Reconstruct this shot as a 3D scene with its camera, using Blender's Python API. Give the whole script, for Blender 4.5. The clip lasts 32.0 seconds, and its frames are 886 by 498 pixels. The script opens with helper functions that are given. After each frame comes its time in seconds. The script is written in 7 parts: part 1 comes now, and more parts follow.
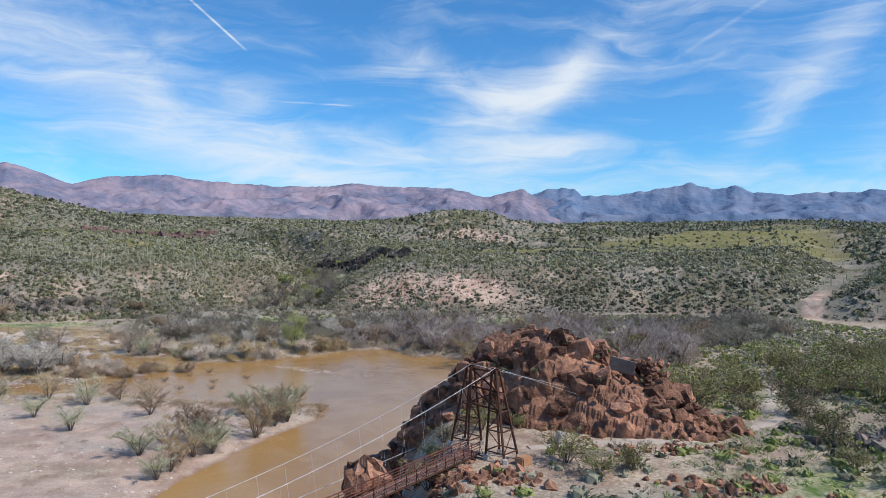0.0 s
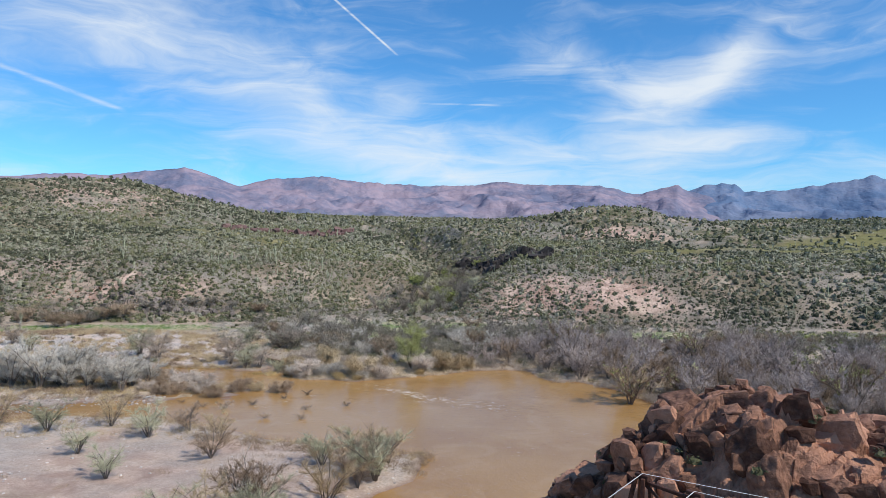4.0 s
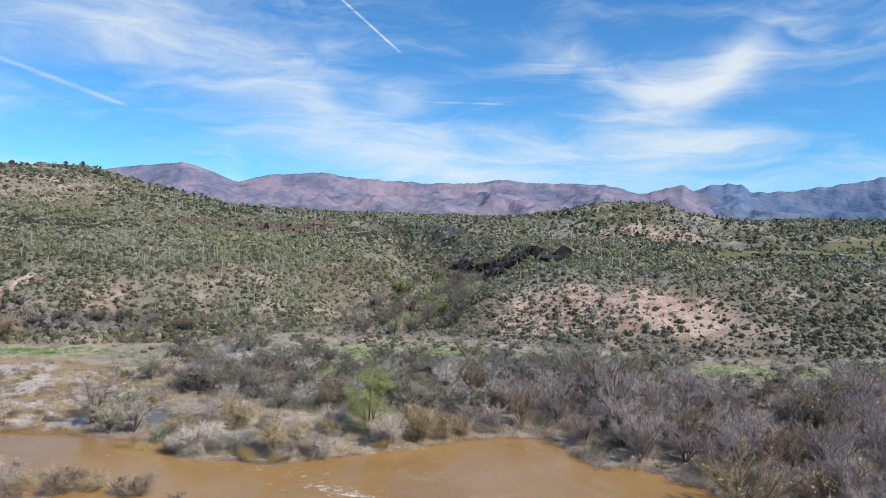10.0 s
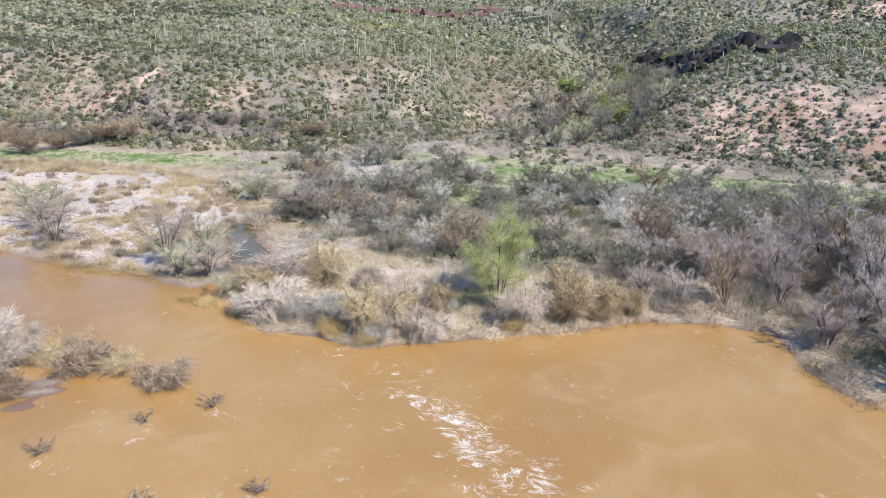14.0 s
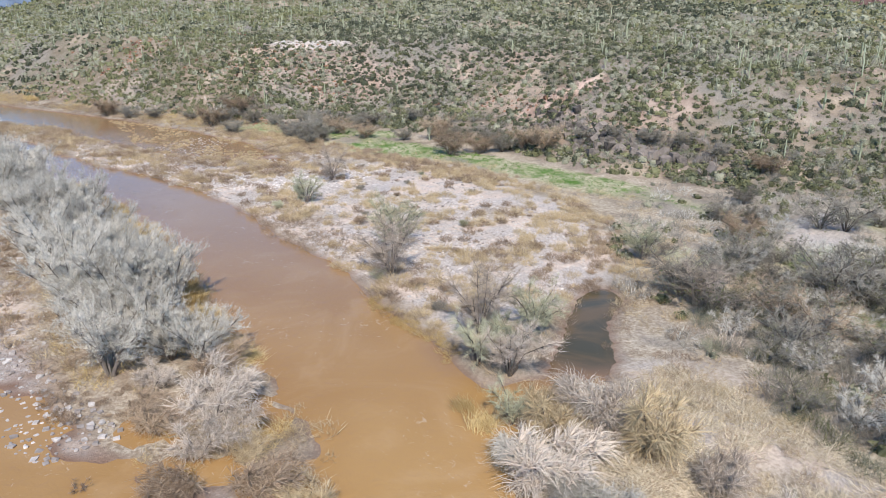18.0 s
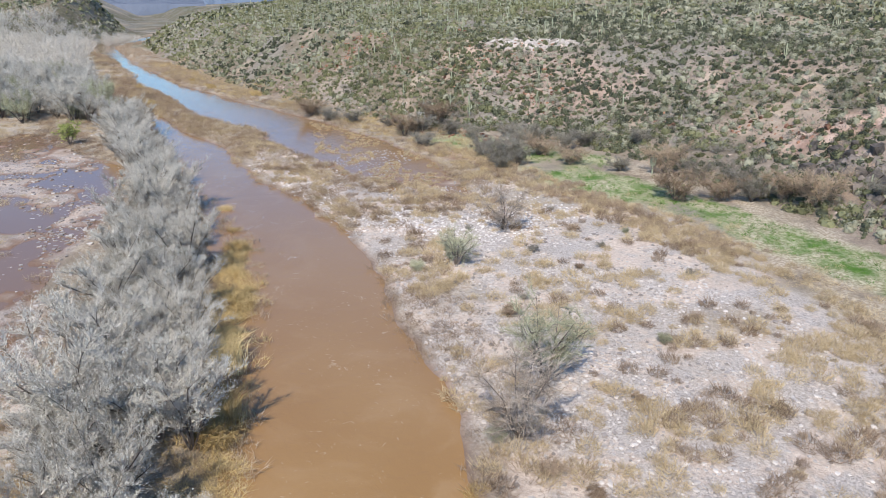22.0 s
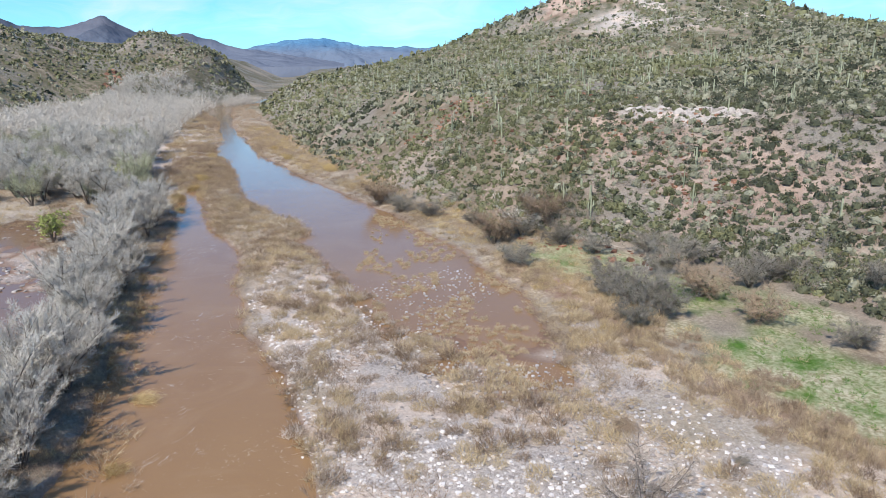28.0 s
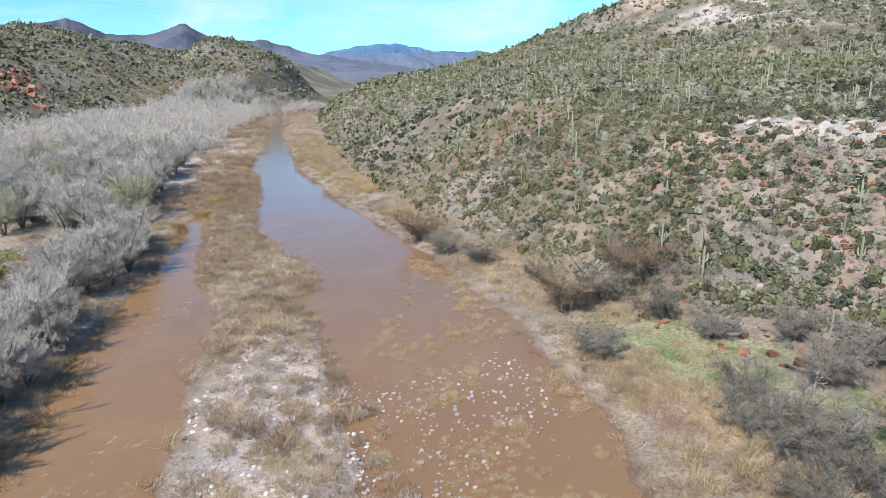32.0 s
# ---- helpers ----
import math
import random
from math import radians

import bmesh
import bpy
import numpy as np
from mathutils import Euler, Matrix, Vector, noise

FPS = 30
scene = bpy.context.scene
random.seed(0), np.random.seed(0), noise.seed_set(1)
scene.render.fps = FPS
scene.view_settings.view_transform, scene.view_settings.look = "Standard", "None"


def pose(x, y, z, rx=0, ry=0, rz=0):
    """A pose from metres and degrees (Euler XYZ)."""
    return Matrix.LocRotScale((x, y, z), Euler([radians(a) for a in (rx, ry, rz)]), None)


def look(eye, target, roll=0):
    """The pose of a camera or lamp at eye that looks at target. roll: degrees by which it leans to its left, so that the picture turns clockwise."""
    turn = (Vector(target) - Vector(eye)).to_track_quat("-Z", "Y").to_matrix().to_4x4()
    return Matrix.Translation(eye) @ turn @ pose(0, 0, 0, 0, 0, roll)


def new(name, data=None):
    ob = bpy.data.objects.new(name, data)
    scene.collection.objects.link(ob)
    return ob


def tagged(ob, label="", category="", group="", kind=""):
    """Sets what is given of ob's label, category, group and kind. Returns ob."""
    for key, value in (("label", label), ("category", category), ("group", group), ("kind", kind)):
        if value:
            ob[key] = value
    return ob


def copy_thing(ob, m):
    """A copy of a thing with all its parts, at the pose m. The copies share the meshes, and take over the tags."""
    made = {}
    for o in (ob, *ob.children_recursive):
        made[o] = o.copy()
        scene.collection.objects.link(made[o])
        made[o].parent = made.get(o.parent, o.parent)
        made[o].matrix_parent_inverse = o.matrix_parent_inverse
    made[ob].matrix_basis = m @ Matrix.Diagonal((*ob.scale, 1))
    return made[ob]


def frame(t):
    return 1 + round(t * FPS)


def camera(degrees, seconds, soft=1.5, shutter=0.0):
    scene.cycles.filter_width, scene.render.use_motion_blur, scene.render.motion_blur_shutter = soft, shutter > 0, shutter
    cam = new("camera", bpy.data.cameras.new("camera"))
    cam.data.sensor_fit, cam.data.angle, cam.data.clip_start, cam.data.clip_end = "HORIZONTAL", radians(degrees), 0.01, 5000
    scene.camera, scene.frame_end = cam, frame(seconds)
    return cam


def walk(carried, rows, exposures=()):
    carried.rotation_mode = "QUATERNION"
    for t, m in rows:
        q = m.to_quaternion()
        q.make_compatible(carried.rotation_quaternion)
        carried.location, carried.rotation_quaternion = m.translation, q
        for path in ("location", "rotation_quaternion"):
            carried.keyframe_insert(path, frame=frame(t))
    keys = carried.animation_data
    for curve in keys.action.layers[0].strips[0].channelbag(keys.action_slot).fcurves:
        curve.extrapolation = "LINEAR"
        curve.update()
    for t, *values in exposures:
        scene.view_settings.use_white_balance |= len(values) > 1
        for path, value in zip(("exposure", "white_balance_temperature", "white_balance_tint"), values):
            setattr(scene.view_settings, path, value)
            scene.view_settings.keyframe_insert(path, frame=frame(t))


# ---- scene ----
cam = camera(65.1, 32.0, 0.85)
PATH = [
    (0, (8.324, -82.575, 34.882), (8.354, -80.576, 34.861), 0.5),
    (0.5, (8.567, -78.34, 34.881), (8.554, -76.34, 34.859), 0.6),
    (1, (8.816, -73.991, 34.871), (8.8, -71.991, 34.848), 0.6),
    (1.5, (9.058, -69.39, 34.918), (8.975, -67.392, 34.894), 0.6),
    (2, (9.279, -64.669, 34.925), (9.09, -62.678, 34.9), 0.5),
    (2.5, (9.44, -59.89, 34.962), (9.066, -57.925, 34.934), 0.6),
    (3, (9.544, -55.031, 34.965), (9.159, -53.069, 34.936), 0.6),
    (3.5, (9.379, -50.046, 34.933), (8.993, -48.084, 34.904), 0.6),
    (5.5, (7.337, -28.675, 34.296), (6.945, -26.714, 34.269), 0.7),
    (6, (6.634, -23.25, 34.205), (6.243, -21.289, 34.177), 0.8),
    (6.5, (5.867, -17.778, 34.12), (5.475, -15.817, 34.091), 0.9),
    (7, (5.1, -12.278, 34.05), (4.708, -10.317, 34.019), 1.0),
    (7.5, (4.337, -6.754, 33.973), (3.944, -4.793, 33.941), 1.0),
    (8, (3.511, -1.179, 33.917), (3.118, 0.782, 33.885), 1.1),
    (8.5, (2.611, 4.332, 33.89), (2.218, 6.292, 33.856), 1.1),
    (9, (1.743, 9.775, 33.936), (1.35, 11.735, 33.902), 1.1),
    (9.5, (0.904, 15.147, 34.051), (0.511, 17.107, 34.017), 1.1),
    (10, (-0.038, 20.441, 34.196), (-0.43, 22.402, 34.163), 1.2),
    (10.5, (-0.988, 25.591, 34.273), (-1.379, 27.552, 34.24), 1.3),
    (11, (-1.852, 30.437, 34.167), (-2.244, 32.398, 34.136), 1.3),
    (11.5, (-2.672, 35.049, 33.9), (-3.059, 37.008, 33.778), 1.4),
    (12, (-3.425, 39.875, 33.794), (-3.789, 41.776, 33.29), 1.3),
    (12.5, (-4.147, 44.862, 33.811), (-4.505, 46.732, 33.201), 1.1),
    (13, (-5.078, 49.481, 33.632), (-5.536, 51.329, 33.02), 0.9),
    (13.5, (-6.021, 54.043, 33.428), (-6.666, 55.834, 32.813), 0.8),
    (14, (-7.023, 58.588, 33.282), (-7.841, 60.306, 32.664), 0.5),
    (14.5, (-8.156, 63.128, 33.217), (-9.087, 64.786, 32.598), 0.3),
    (16.5, (-13.612, 80.306, 33.573), (-15.021, 81.581, 32.948), 0.9),
    (17, (-15.679, 84.304, 33.661), (-17.189, 85.455, 33.032), 0.8),
    (17.5, (-18.304, 88.037, 33.77), (-19.922, 89.028, 33.138), 0.6),
    (18, (-21.164, 91.629, 33.886), (-22.873, 92.453, 33.252), 0.4),
    (18.5, (-24.282, 94.972, 34.004), (-26.053, 95.648, 33.367), 0.5),
    (19, (-27.673, 98.061, 34.147), (-29.493, 98.589, 33.509), 0.4),
    (19.5, (-31.305, 100.914, 34.278), (-33.161, 101.296, 33.638), 0.3),
    (20, (-35.301, 103.617, 34.458), (-37.177, 103.877, 33.816), 0.1),
    (20.5, (-39.478, 106.202, 34.691), (-41.356, 106.441, 34.047), 0.1),
    (21, (-43.909, 108.394, 34.886), (-45.787, 108.626, 34.239), 0.1),
    (21.5, (-48.594, 110.272, 35.069), (-50.474, 110.479, 34.419), 0.1),
    (22, (-53.345, 111.929, 35.219), (-55.224, 112.107, 34.557), 0.1),
    (22.5, (-57.999, 113.4, 35.376), (-59.895, 113.557, 34.759), 0.1),
    (23, (-62.719, 114.727, 35.476), (-64.637, 114.865, 34.926), 0.0),
    (23.5, (-67.438, 115.79, 35.444), (-69.368, 115.911, 34.933), 0.1),
    (24, (-72.269, 116.676, 35.419), (-74.2, 116.771, 34.907), 0.1),
    (24.5, (-77.14, 117.552, 35.362), (-79.072, 117.611, 34.849), 0.0),
    (25, (-82.082, 118.295, 35.283), (-84.015, 118.321, 34.769), 0.0),
    (25.5, (-87.106, 118.916, 35.21), (-89.039, 118.912, 34.696), -0.0),
    (27.5, (-106.922, 120.769, 34.25), (-108.852, 120.628, 33.743), -0.1),
    (28, (-111.867, 121.053, 34.149), (-113.794, 120.876, 33.643), -0.2),
    (28.5, (-116.853, 121.277, 34.057), (-118.775, 121.053, 33.551), -0.3),
    (29, (-121.825, 121.435, 33.909), (-123.741, 121.165, 33.405), -0.3),
    (29.5, (-126.859, 121.416, 33.79), (-128.769, 121.104, 33.286), -0.4),
    (30, (-131.797, 121.243, 33.656), (-133.703, 120.906, 33.152), -0.5),
    (30.5, (-136.53, 120.944, 33.629), (-138.432, 120.586, 33.125), -0.5),
    (31, (-140.983, 120.624, 33.584), (-142.885, 120.256, 33.086), -0.5),
    (31.5, (-144.9, 120.337, 33.521), (-146.802, 119.966, 33.026), -0.5),
    (32, (-148.151, 120.083, 33.382), (-150.053, 119.712, 32.89), -0.5),
]
walk(cam, [(t, look(eye, target, roll)) for t, eye, target, roll in PATH],
     exposures=[(0, -0.14), (11.5, -0.14), (12.1, 0.02), (13.0, 0.44), (14.5, 0.40), (17, 0.26), (22, 0.16), (23.5, 0.05), (28, 0.12), (32, 0.19)])

# ---------------------------------------------------------------- world, sun, exposure
SUN_AZ, SUN_EL = 112.0, 47.0          # clockwise from +Y, above the horizon


class Nodes:
    """A thin hand for node trees."""

    def __init__(self, tree):
        self.t = tree

    def add(self, kind, props=None, **ins):
        n = self.t.nodes.new(kind)
        for k, v in (props or {}).items():
            if k == "operation":
                n.operation = v
            elif k == "blend":
                n.blend_type = v
            elif k == "data_type":
                n.data_type = v
            elif k == "noise_type":
                n.noise_type = v
            elif k == "feature":
                n.feature = v
            elif k == "attribute_name":
                n.attribute_name = v
            elif k == "sky_type":
                n.sky_type = v
            elif k == "interp":
                n.interpolation_type = v
        for k, v in ins.items():
            key = int(k[1:]) if k[0] == "i" and k[1:].isdigit() else k
            self.put(n.inputs[key], v)
        return n

    def put(self, socket, v):
        if hasattr(v, "is_output"):
            self.t.links.new(v, socket)
        elif hasattr(v, "outputs"):
            self.t.links.new(v.outputs[0], socket)
        else:
            socket.default_value = v

    def math(self, op, a, b=0.0, c=0.0):
        return self.add("ShaderNodeMath", {"operation": op}, i0=a, i1=b, i2=c).outputs[0]

    def mix(self, f, a, b, blend="MIX"):
        n = self.add("ShaderNodeMix", {"data_type": "RGBA", "blend": blend})
        self.put(n.inputs[0], f), self.put(n.inputs[6], a), self.put(n.inputs[7], b)
        return n.outputs[2]

    def ramp(self, v, lo, hi, a=0.0, b=1.0):
        n = self.add("ShaderNodeMapRange", {"interp": "SMOOTHSTEP"})
        for i, x in enumerate((v, lo, hi, a, b)):
            self.put(n.inputs[i], x)
        return n.outputs[0]

    def noise(self, scale, vec=None, detail=4.0, rough=0.55, dist=0.0):
        n = self.add("ShaderNodeTexNoise", None, Scale=scale, Detail=detail, Roughness=rough, Distortion=dist)
        if vec is not None:
            self.put(n.inputs["Vector"], vec)
        return n.outputs[0]

    def voronoi(self, scale, vec=None, out="Distance", feature="F1"):
        n = self.add("ShaderNodeTexVoronoi", {"feature": feature}, Scale=scale)
        if vec is not None:
            self.put(n.inputs["Vector"], vec)
        return n.outputs[out]


world = bpy.data.worlds.new("desert_sky")
scene.world = world
world.use_nodes = True
wt = world.node_tree
wt.nodes.clear()
W = Nodes(wt)
sky = W.add("ShaderNodeTexSky", {"sky_type": "NISHITA"})
sky.sun_disc = False
sky.sun_elevation, sky.sun_rotation = radians(SUN_EL), radians(SUN_AZ)
sky.air_density, sky.dust_density, sky.ozone_density, sky.altitude = 1.0, 0.2, 3.0, 600
way = W.add("ShaderNodeTexCoord").outputs["Generated"]
xyz = W.add("ShaderNodeSeparateXYZ", None, i0=way)
dx, dy, dz = xyz.outputs
# cirrus: fibres over soft sheets; angle round the horizon and height above it, in degrees
az = W.math("MULTIPLY", W.math("ARCTAN2", dx, dy), 57.2958)
el = W.math("MULTIPLY", W.math("ARCSINE", dz), 57.2958)
flat = W.add("ShaderNodeCombineXYZ", None, X=W.math("MULTIPLY", az, 0.10), Y=W.math("MULTIPLY", el, 0.26), Z=0.0).outputs[0]
bend = W.add("ShaderNodeTexNoise", None, Vector=flat, Scale=0.8, Detail=3.0)
warp = W.add("ShaderNodeVectorMath", {"operation": "MULTIPLY_ADD"}, i0=bend.outputs[1], i1=(1.3, 1.3, 0.0), i2=flat).outputs[0]
fibre = W.noise(1.6, W.add("ShaderNodeMapping", None, Vector=warp, Rotation=(0, 0, radians(-14)), Scale=(0.55, 1.9, 1.0)).outputs[0], 9.0, 0.60, 0.4)
puff = W.noise(1.1, warp, 7.0, 0.58, 0.6)


def patch(az0, el0, wide, high, turn=0.0):
    """1 in a soft slanting oval of the sky round a direction, 0 away from it."""
    p, q = W.math("SUBTRACT", az, az0), W.math("SUBTRACT", el, el0)
    c, s = math.cos(radians(turn)), math.sin(radians(turn))
    u = W.math("ADD", W.math("MULTIPLY", p, c / wide), W.math("MULTIPLY", q, s / wide))
    v = W.math("ADD", W.math("MULTIPLY", p, -s / high), W.math("MULTIPLY", q, c / high))
    return W.math("EXPONENT", W.math("MULTIPLY", W.math("ADD", W.math("MULTIPLY", u, u), W.math("MULTIPLY", v, v)), -1.0))


cover = W.math("ADD", W.math("MULTIPLY", W.math("SUBTRACT", fibre, 0.5), 0.75), W.math("MULTIPLY", W.math("SUBTRACT", puff, 0.5), 0.95))
for place, much in (((6.5, 11.4, 6.5, 2.2, 14), 0.62), ((11.5, 13.8, 3.0, 1.3, 40), 0.35), ((-3.0, 14.8, 8.0, 1.7, -14), 0.38), ((-24, 12.0, 19, 4.2, -20), 0.40), ((4, 7.0, 15, 1.5, -3), 0.34),
                    ((11, 8.2, 6, 1.0, 9), 0.30), ((28, 11.5, 7, 1.8, 48), 0.34), ((37, 9, 9, 3.0, 35), 0.34), ((-44, 18, 15, 5.5, -15), 0.36), ((-12, 6.0, 16, 1.6, -6), 0.28), ((0, 3.5, 60, 2.2, 0), 0.24),
                    ((-104, 5, 40, 3.6, 2), 0.31), ((24, 20, 14, 4.5, 25), 0.20), ((-70, 9, 22, 5, -8), 0.30), ((100, 24, 60, 12, 5), 0.3), ((-170, 30, 60, 15, 5), 0.3)):
    cover = W.math("ADD", cover, W.math("MULTIPLY", patch(*place), much))
cloud = W.ramp(cover, -0.02, 0.92)


def contrail(az1, el1, az2, el2, thin):
    """A vapour trail between two directions of the sky."""
    a = Vector((math.sin(radians(az1)) * math.cos(radians(el1)), math.cos(radians(az1)) * math.cos(radians(el1)), math.sin(radians(el1))))
    b = Vector((math.sin(radians(az2)) * math.cos(radians(el2)), math.cos(radians(az2)) * math.cos(radians(el2)), math.sin(radians(el2))))
    side = a.cross(b).normalized()
    mid = ((a + b) / 2).normalized()
    off = W.add("ShaderNodeVectorMath", {"operation": "DOT_PRODUCT"}, i0=way, i1=tuple(side)).outputs["Value"]
    line = W.ramp(W.math("ABSOLUTE", off), 0.0, thin, 1.0, 0.0)
    near = W.add("ShaderNodeVectorMath", {"operation": "DOT_PRODUCT"}, i0=way, i1=tuple(mid)).outputs["Value"]
    return W.math("MULTIPLY", line, W.ramp(near, a.dot(mid) - 0.0008, a.dot(mid) + 0.0008))


trails = W.math("ADD", contrail(-21.5, 19.6, -15.2, 14.8, 0.0024), W.math("MULTIPLY", contrail(-46.0, 12.2, -36.0, 9.3, 0.0045), 0.55))
trails = W.math("ADD", trails, W.math("MULTIPLY", contrail(-12.9, 11.0, -7.0, 10.9, 0.002), 0.7))
trails = W.math("ADD", trails, W.math("MULTIPLY", contrail(19.0, 14.0, 29.0, 19.5, 0.0045), 0.22))
cloud = W.math("MINIMUM", W.math("ADD", cloud, W.math("MULTIPLY", W.math("MULTIPLY", trails, W.ramp(fibre, 0.3, 0.62)), 0.8)), 1.0)
blue = W.mix(1.0, sky.outputs[0], (0.50, 1.06, 1.45, 1.0), "MULTIPLY")
heaven = W.mix(W.math("MULTIPLY", cloud, 0.92), blue, (7.4, 8.0, 8.6, 1.0))
back = W.add("ShaderNodeBackground", None, Color=heaven, Strength=0.12)
wt.links.new(back.outputs[0], W.add("ShaderNodeOutputWorld").inputs[0])

sun = new("sun", bpy.data.lights.new("sun", "SUN"))
sun.data.energy, sun.data.angle, sun.data.color = 4.5, radians(0.6), (1.0, 0.945, 0.86)
sun_way = Vector((math.sin(radians(SUN_AZ)) * math.cos(radians(SUN_EL)), math.cos(radians(SUN_AZ)) * math.cos(radians(SUN_EL)), math.sin(radians(SUN_EL))))
sun.matrix_world = look(sun_way * 300, (0, 0, 0))

# ---------------------------------------------------------------- materials


def material(name):
    m = bpy.data.materials.new(name)
    m.use_nodes = True
    m.node_tree.nodes.clear()
    n = Nodes(m.node_tree)
    b = n.add("ShaderNodeBsdfPrincipled")
    m.node_tree.links.new(b.outputs[0], n.add("ShaderNodeOutputMaterial").inputs[0])
    return m, n, b


def bump(n, b, height, strength, distance):
    k = n.add("ShaderNodeBump", None, Strength=strength, Distance=distance, Height=height)
    m = k.outputs[0]
    n.t.links.new(m, b.inputs["Normal"])


def grained(name, dark, light, rough=0.85, scale=3.0, relief=0.3, depth=0.03, per=0.25, metal=0.0):
    """Two-scale mottled surface; per: how much single objects or pieces differ."""
    m, n, b = material(name)
    pos = n.add("ShaderNodeNewGeometry").outputs["Position"]
    fine, wide = n.noise(scale, pos, 6.0, 0.65), n.noise(scale * 0.17, pos, 3.0)
    f = n.math("ADD", n.math("MULTIPLY", fine, 0.65), n.math("MULTIPLY", wide, 0.45))
    one = n.add("ShaderNodeObjectInfo").outputs["Random"]
    piece = n.add("ShaderNodeNewGeometry").outputs["Random Per Island"]
    f = n.math("ADD", f, n.math("MULTIPLY", n.math("SUBTRACT", n.math("ADD", one, piece), 1.0), per))
    n.put(b.inputs["Base Color"], n.mix(n.ramp(f, 0.25, 0.85), (*dark, 1), (*light, 1)))
    n.put(b.inputs["Roughness"], rough)
    n.put(b.inputs["Metallic"], metal)
    b.inputs["Specular IOR Level"].default_value = 0.3
    bump(n, b, fine, relief, depth)
    return m


BARK = grained("bark", (0.07, 0.055, 0.045), (0.22, 0.18, 0.15), 0.9, 6.0)
TWIG_GREY = grained("grey_twigs", (0.32, 0.288, 0.24), (0.715, 0.655, 0.565), 0.85, 2.0, per=0.35)
TWIG_PALE = grained("pale_green_twigs", (0.23, 0.225, 0.14), (0.58, 0.555, 0.38), 0.85, 2.0, per=0.35)
TWIG_BROWN = grained("brown_twigs", (0.195, 0.130, 0.085), (0.475, 0.355, 0.245), 0.88, 2.0, per=0.35)
TWIG_DARK = grained("mesquite_twigs", (0.135, 0.115, 0.092), (0.36, 0.32, 0.262), 0.88, 2.0, per=0.35)
DRIFT = grained("drift_twigs", (0.29, 0.23, 0.18), (0.70, 0.59, 0.485), 0.88, 2.0, per=0.35)
STRAW = grained("straw", (0.33, 0.22, 0.085), (0.70, 0.53, 0.26), 0.8, 2.0, per=0.35)
STRAW_HEAP = grained("bleached_straw", (0.46, 0.37, 0.25), (0.86, 0.75, 0.57), 0.85, 2.0, per=0.35)
STRAW_PALE = grained("pale_straw", (0.29, 0.205, 0.115), (0.62, 0.485, 0.30), 0.85, 2.0, per=0.35)
LEAF_BRIGHT = grained("spring_leaves", (0.19, 0.225, 0.045), (0.48, 0.50, 0.17), 0.65, 1.5, per=0.3)
LEAF_OLIVE = grained("olive_leaves", (0.070, 0.071, 0.032), (0.232, 0.224, 0.112), 0.75, 0.6, per=0.4)
LEAF_GREY = grained("grey_green_leaves", (0.118, 0.113, 0.072), (0.335, 0.318, 0.22), 0.8, 0.6, per=0.4)
LEAF_DARK = grained("dark_leaves", (0.036, 0.040, 0.024), (0.145, 0.147, 0.084), 0.75, 0.6, per=0.35)
BUDS = grained("grey_bud_sprays", (0.36, 0.332, 0.28), (0.68, 0.635, 0.55), 0.85, 1.0, per=0.2)
BUDS_MAUVE = grained("mauve_bud_sprays", (0.23, 0.185, 0.16), (0.53, 0.45, 0.395), 0.85, 1.0, per=0.3)
GRASS = grained("green_grass", (0.06, 0.145, 0.013), (0.17, 0.31, 0.045), 0.7, 0.6, per=0.35)
CACTUS = grained("saguaro_skin", (0.23, 0.24, 0.145), (0.50, 0.50, 0.34), 0.7, 3.0, per=0.25)
STONE = grained("river_stones", (0.27, 0.225, 0.195), (0.72, 0.645, 0.585), 0.8, 1.4, per=0.35)
WHITE_COBBLES = grained("white_cobbles", (0.36, 0.315, 0.285), (0.80, 0.73, 0.675), 0.8, 1.4, per=0.35)
ROCK_RED = grained("red_rock", (0.058, 0.025, 0.016), (0.56, 0.285, 0.18), 0.88, 1.1, 1.0, 0.5, per=0.25)
# dark rock taken down to near black: the canyon's shadow is in this colour
SHADE_BASALT = grained("shade_black_basalt", (0.016, 0.014, 0.014), (0.085, 0.07, 0.062), 0.9, 0.6, 0.8, 0.3, per=0.25)
ROCK_LAVA = grained("dark_rock", (0.030, 0.026, 0.023), (0.27, 0.22, 0.185), 0.9, 1.2, 1.0, 0.3, per=0.4)
ROCK_PALE = grained("pale_rock", (0.30, 0.25, 0.21), (0.58, 0.51, 0.45), 0.9, 0.8, 0.4, 0.15, per=0.2)
RUST = grained("rusted_steel", (0.030, 0.014, 0.010), (0.135, 0.058, 0.038), 0.75, 5.0, 0.2, 0.01, metal=0.2)
RUST_RED = grained("red_brown_rail", (0.085, 0.026, 0.018), (0.22, 0.075, 0.050), 0.7, 5.0, 0.2, 0.01, metal=0.1)
PLANK = grained("deck_planks", (0.14, 0.075, 0.055), (0.30, 0.19, 0.15), 0.85, 4.0, 0.3, 0.01)
CABLE = grained("galvanised_cable", (0.45, 0.44, 0.43), (0.75, 0.74, 0.73), 0.45, 5.0, 0.1, 0.005, metal=0.3)
CONCRETE = grained("concrete", (0.25, 0.215, 0.185), (0.50, 0.44, 0.39), 0.9, 2.0, 0.3, 0.02)

